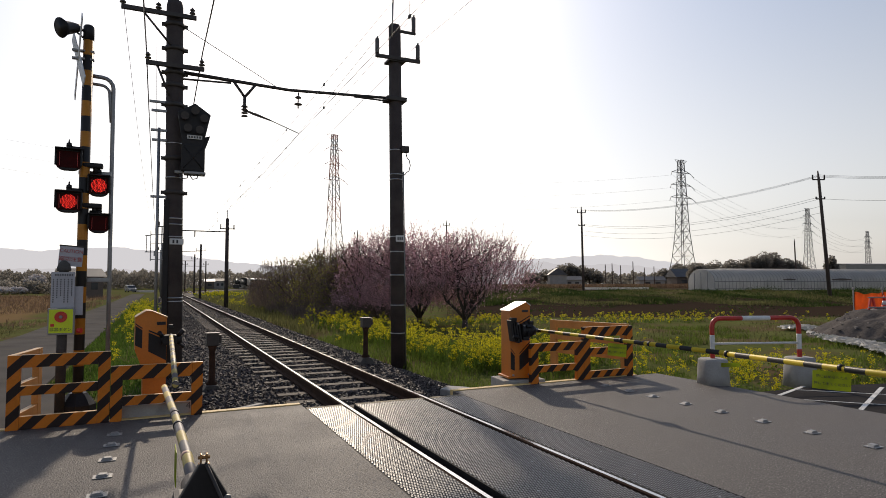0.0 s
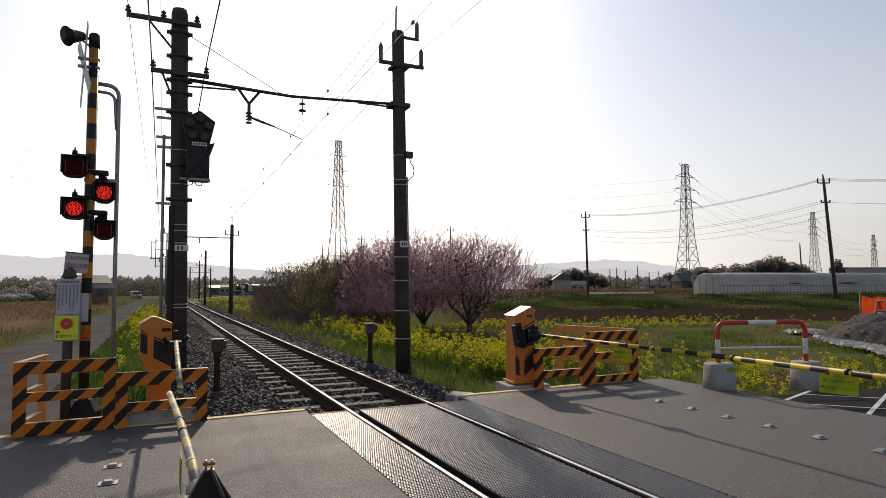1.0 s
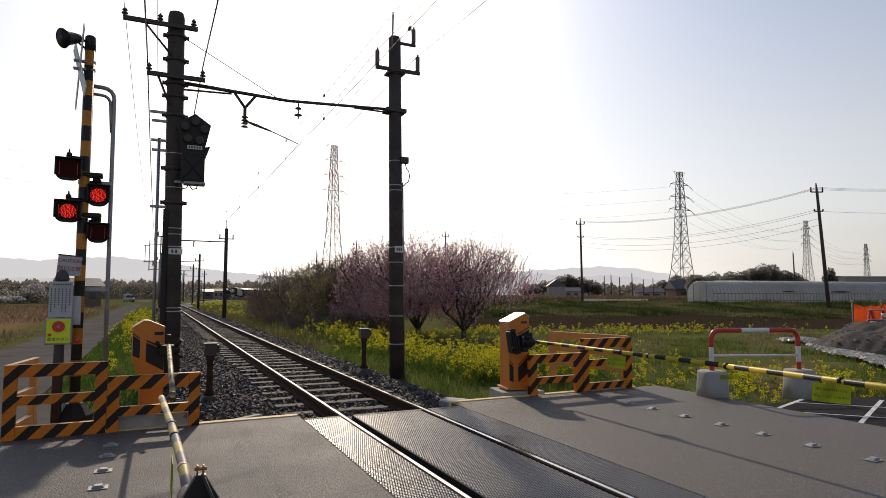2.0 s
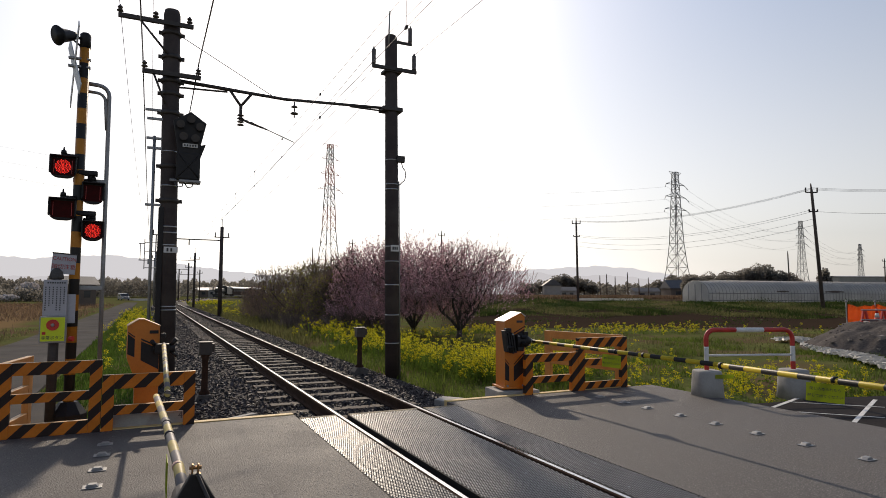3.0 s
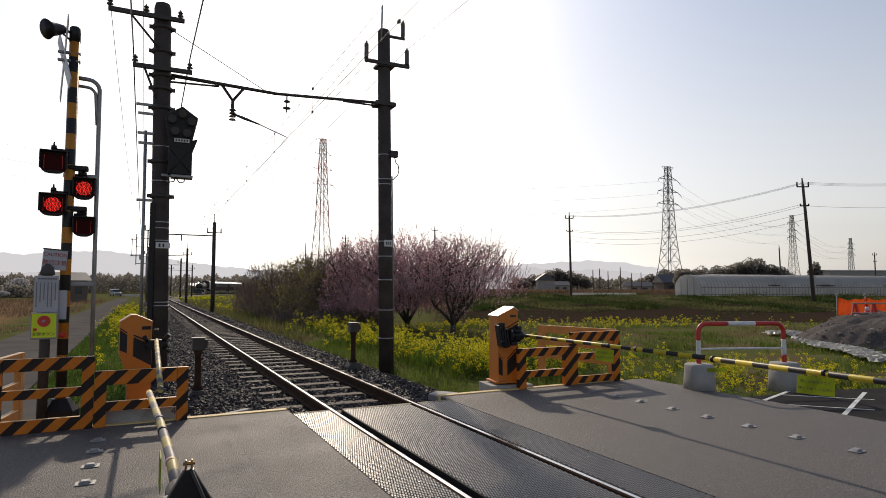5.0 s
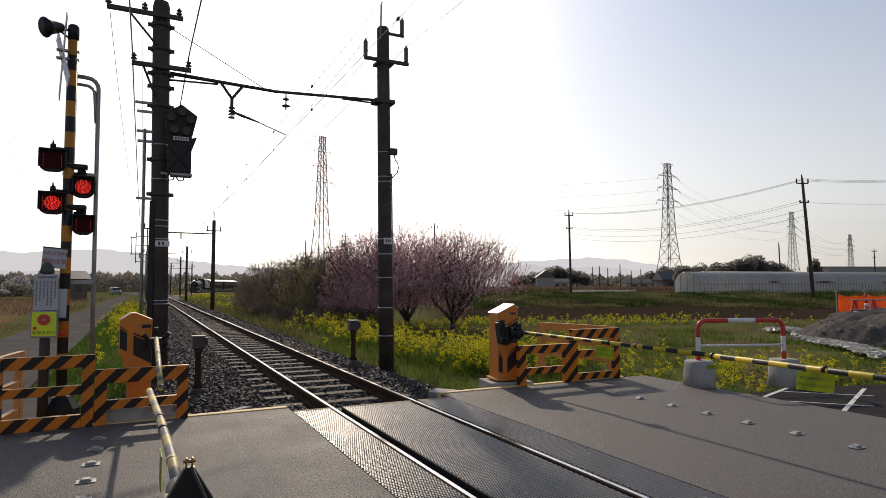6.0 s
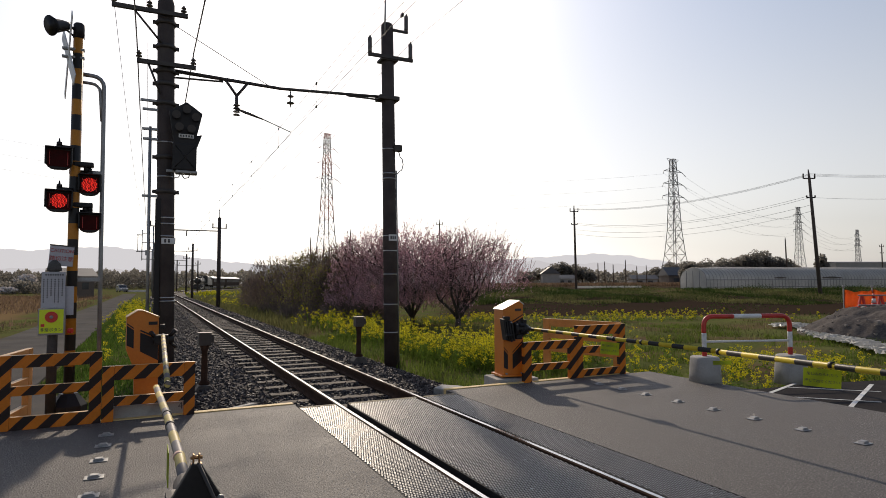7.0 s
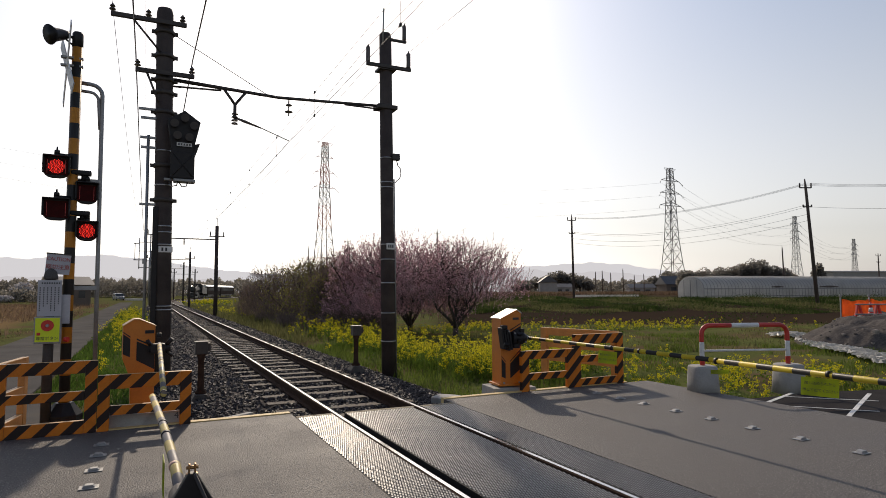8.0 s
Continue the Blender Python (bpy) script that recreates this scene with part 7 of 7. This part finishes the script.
def trough_lids():
    """Concrete pieces by the track's edge."""
    for x0, y0, x1, y1, w in ((-2.22, 8.28, -1.45, 8.82, 0.09), (-2.2, 8.12, -1.75, 8.42, 0.16)):
        a, b = Vector((x0, y0, -0.11)), Vector((x1, y1, -0.13))
        bm = B()
        ang = math.atan2(y1 - y0, x1 - x0)
        box(bm, (0, 0, 0), ((b - a).length, w, 0.07), bevel=0.01)
        ob = part("trough_lid", bm, M["concrete"])
        ob.matrix_world = Matrix.Translation((a + b) / 2) @ Matrix.Rotation(ang, 4, "Z")
        tagged(ob, "pale concrete trough lid lying in the ballast", "trough lid", "trough lids")
    bm = B()
    prism(bm, [(-0.28, -0.3), (0.28, -0.3), (0.28, 0.0), (-0.1, 0.06), (-0.28, 0.03)], "y", -0.3, 0.25, bevel=0.02)
    ob = part("kerb_stone", bm, M["concrete"])
    ob.matrix_world = pose(1.62, 8.75, -0.13, rz=20)
    tagged(ob, "weathered concrete kerb stone at the track edge", "kerb stone")
    # worn cream line carried over the rubber
    for a, b in ((-1.07, -0.61), (-0.44, 0.5), (0.61, 1.09)):
        bm = B()
        box(bm, ((a + b) / 2, 7.76, 0.002), (b - a, 0.07, 0.004))
        tagged(part("edge_line", bm, M["edge_worn"]), "worn cream edge line over the rubber panels", "road marking", "edge lines", kind="structure")


M["edge_worn"] = mat("edge_worn", (0.42, 0.34, 0.22), (0.09, 0.08, 0.07), 0.8, 0, 20, 60, 0.2, 0.2, both=0.5)
trough_lids()


# ---- the approaching train ----
M["loco_black"] = mat("loco_black", (0.028, 0.027, 0.027), (0.018, 0.017, 0.017), 0.4, 0.2, 2, 20, 0.05)
M["coach_brown"] = mat("coach_brown", (0.06, 0.042, 0.036), (0.04, 0.028, 0.024), 0.85, 0, 1, 15, 0.03, 0.05)
M["coach_window"] = mat("coach_window", (0.03, 0.03, 0.032), (0.02, 0.02, 0.022), 0.5, 0, 1, 10, 0, 0.2)
M["coach_roof"] = mat("coach_roof", (0.55, 0.55, 0.55), (0.45, 0.45, 0.45), 0.3, 0.4, 1, 15, 0.03)
M["headlight"] = glow("headlight", (1.0, 0.95, 0.85), 6.0)
TRAIN = []


def wheel_pair(parent, x, r):
    for sy in (-1, 1):
        bm = B()
        tube(bm, [(x, sy * 0.50, r), (x, sy * 0.63, r)], r, 18)
        part("wheel", bm, M["loco_black"], parent)


def locomotive():
    t = thing("steam_locomotive", pose(0, 0, 0), "black steam locomotive with a lit headlight coming round the bend", "locomotive", "train")
    bm = B()
    tube(bm, [(-4.6, 0, 2.35), (2.4, 0, 2.3), (4.6, 0, 2.3)], [0.82, 0.76, 0.76], 22)
    part("boiler", bm, M["loco_black"], t)
    bm = B()
    tube(bm, [(4.6, 0, 2.3), (4.68, 0, 2.3), (4.74, 0, 2.3)], [0.74, 0.66, 0.3], 22)
    part("smokebox_door", bm, M["loco_black"], t)
    bm = B()
    tube(bm, [(3.7, 0, 2.9), (3.7, 0, 3.75), (3.7, 0, 3.85)], [0.27, 0.24, 0.29], 16)
    part("chimney", bm, M["loco_black"], t)
    bm = B()
    tube(bm, [(0.9, 0, 2.9), (0.9, 0, 3.4), (0.9, 0, 3.62)], [0.5, 0.46, 0.15], 16)
    part("dome", bm, M["loco_black"], t)
    for sy in (-1, 1):
        bm = B()
        box(bm, (3.9, sy * 1.25, 2.75), (1.9, 0.03, 1.35), bevel=0.01)
        part("smoke_deflector", bm, M["loco_black"], t)
        bm = B()
        box(bm, (0.1, sy * 1.08, 1.55), (9.6, 0.5, 0.06), bevel=0.01)
        part("running_board", bm, M["loco_black"], t)
        bm = B()
        tube(bm, [(2.6, sy * 0.98, 0.85), (3.9, sy * 0.98, 0.85)], 0.33, 14)
        part("cylinder", bm, M["loco_black"], t)
        bm = B()
        box(bm, (0.4, sy * 0.72, 0.72), (4.2, 0.06, 0.12), bevel=0.01)
        part("coupling_rod", bm, M["galv"], t)
    bm = B()
    box(bm, (-5.7, 0, 2.45), (2.2, 2.6, 2.3), bevel=0.04)
    part("cab", bm, M["loco_black"], t)
    bm = B()
    prism(bm, [(-1.45, 3.55), (1.45, 3.55), (0.9, 3.85), (0, 3.95), (-0.9, 3.85)], "x", -7.0, -4.4)
    part("cab_roof", bm, M["loco_black"], t)
    bm = B()
    box(bm, (0, 0, 1.1), (9.6, 1.0, 0.6), bevel=0.03)
    part("frame", bm, M["loco_black"], t)
    bm = B()
    box(bm, (5.1, 0, 1.0), (0.2, 2.5, 0.45), bevel=0.02)
    prism(bm, [(-1.1, 0.15), (1.1, 0.15), (0.9, 0.75), (-0.9, 0.75)], "x", 5.05, 5.3)
    part("buffer_beam", bm, M["loco_black"], t)
    bm = B()
    tube(bm, [(4.55, 0, 3.22), (4.85, 0, 3.22)], 0.2, 16)
    part("headlight_case", bm, M["loco_black"], t)
    bm = B()
    tube(bm, [(4.85, 0, 3.22), (4.87, 0, 3.22)], 0.16, 16)
    part("headlight", bm, M["headlight"], t, "lit round headlight")
    for x, r in ((4.0, 0.42), (2.0, 0.76), (0.4, 0.76), (-1.2, 0.76), (-4.4, 0.42)):
        wheel_pair(t, x, r)
    return t


def tender():
    t = thing("tender", pose(0, 0, 0), "black coal tender behind the locomotive", "tender", "train")
    bm = B()
    box(bm, (0, 0, 1.95), (6.6, 2.6, 1.7), bevel=0.05)
    part("tank", bm, M["loco_black"], t)
    bm = B()
    prism(bm, [(-2.6, 2.8), (2.9, 2.8), (2.4, 3.25), (0, 3.4), (-2.0, 3.1)], "y", -1.0, 1.0, bevel=0.05)
    part("coal", bm, M["loco_black"], t)
    for x in (-2.4, -0.9, 0.9, 2.4):
        wheel_pair(t, x, 0.43)
    return t


def coach():
    t = thing("passenger_coach", pose(0, 0, 0), "dark brown passenger coach with a pale shining roof", "coach", "train")
    bm = B()
    box(bm, (0, 0, 2.05), (19.4, 2.75, 2.3), bevel=0.04)
    part("body", bm, M["coach_brown"], t)
    bm = B()
    prism(bm, [(-1.42, 3.15), (1.42, 3.15), (1.2, 3.45), (0.7, 3.66), (0, 3.74), (-0.7, 3.66), (-1.2, 3.45)], "x", -9.75, 9.75, bevel=0.02)
    part("roof", bm, M["coach_roof"], t, "pale metal roof")
    for sy in (-1, 1):
        for k in range(11):
            bm = B()
            box(bm, (-7.8 + 1.56 * k, sy * 1.375, 2.45), (0.95, 0.03, 0.8), bevel=0.01)
            part("window", bm, M["coach_window"], t)
    bm = B()
    box(bm, (0, 0, 0.75), (16, 2.2, 0.3), bevel=0.02)
    part("underframe", bm, M["loco_black"], t)
    for x in (-7.9, -6.0, 6.0, 7.9):
        wheel_pair(t, x, 0.43)
    return t


def make_train():
    first = coach()
    TRAIN.extend([(locomotive(), 5.3, 3.0), (tender(), 14.2, 2.0), (first, 28.2, 7.0), (copy_thing(first, pose(0, 0, 0)), 48.2, 7.0)])


def ride(front, back, half):
    """The pose of a vehicle whose middle is back metres behind the train's front."""
    c = front + back
    a, b = track_point(c - half, 0), track_point(c + half, 0)
    m = (a + b) / 2
    return pose(m.x, m.y, 0.0, rz=math.degrees(math.atan2(a.y - b.y, a.x - b.x)))


make_train()


def bend_buildings():
    house("shed", 371, 262, 3.6, 5, 3.3, 1.0, "small shed with a sunlit metal roof beyond the bend", "wall_dark", 0, wins=1, cover="galv_band")
    house("house", 389, 270, 4.5, 5, 3.6, 1.0, "small grey house beyond the bend", "wall_pale", 0, wins=2)


bend_buildings()


def motions():
    """The train comes round the bend. The lamp pairs flash in turn: each glowing board slides out in front of its dark lens and back behind it."""
    swaps = [0.15, 0.77, 1.38, 2.0, 2.62, 3.24, 3.86, 4.48, 5.10, 5.73, 6.35, 6.97, 7.59]
    for board, phase in LED_BOARDS:
        state = phase  # phase 1 is lit at the start
        out = {1: pose(0, -0.036, 0), 0: pose(0, -0.005, 0)}
        rows = [(0.0, out[state])]
        for s in swaps:
            rows.append((s - 0.034, out[state]))
            state = 1 - state
            rows.append((s, out[state]))
        rows.append((8.0, out[state]))
        walk(board, rows)
    # the train's front, in metres along the line from the crossing
    way = [(0.0, 225.0), (1.5, 217.0), (3.0, 205.0), (4.5, 192.0), (6.0, 182.0), (7.0, 177.0), (8.0, 173.0)]
    ts = [0.5 * k for k in range(17)]
    for vehicle_ob, back, half in TRAIN:
        walk(vehicle_ob, [(t, ride(float(np.interp(t, [w[0] for w in way], [w[1] for w in way])), back, half)) for t in ts])


motions()
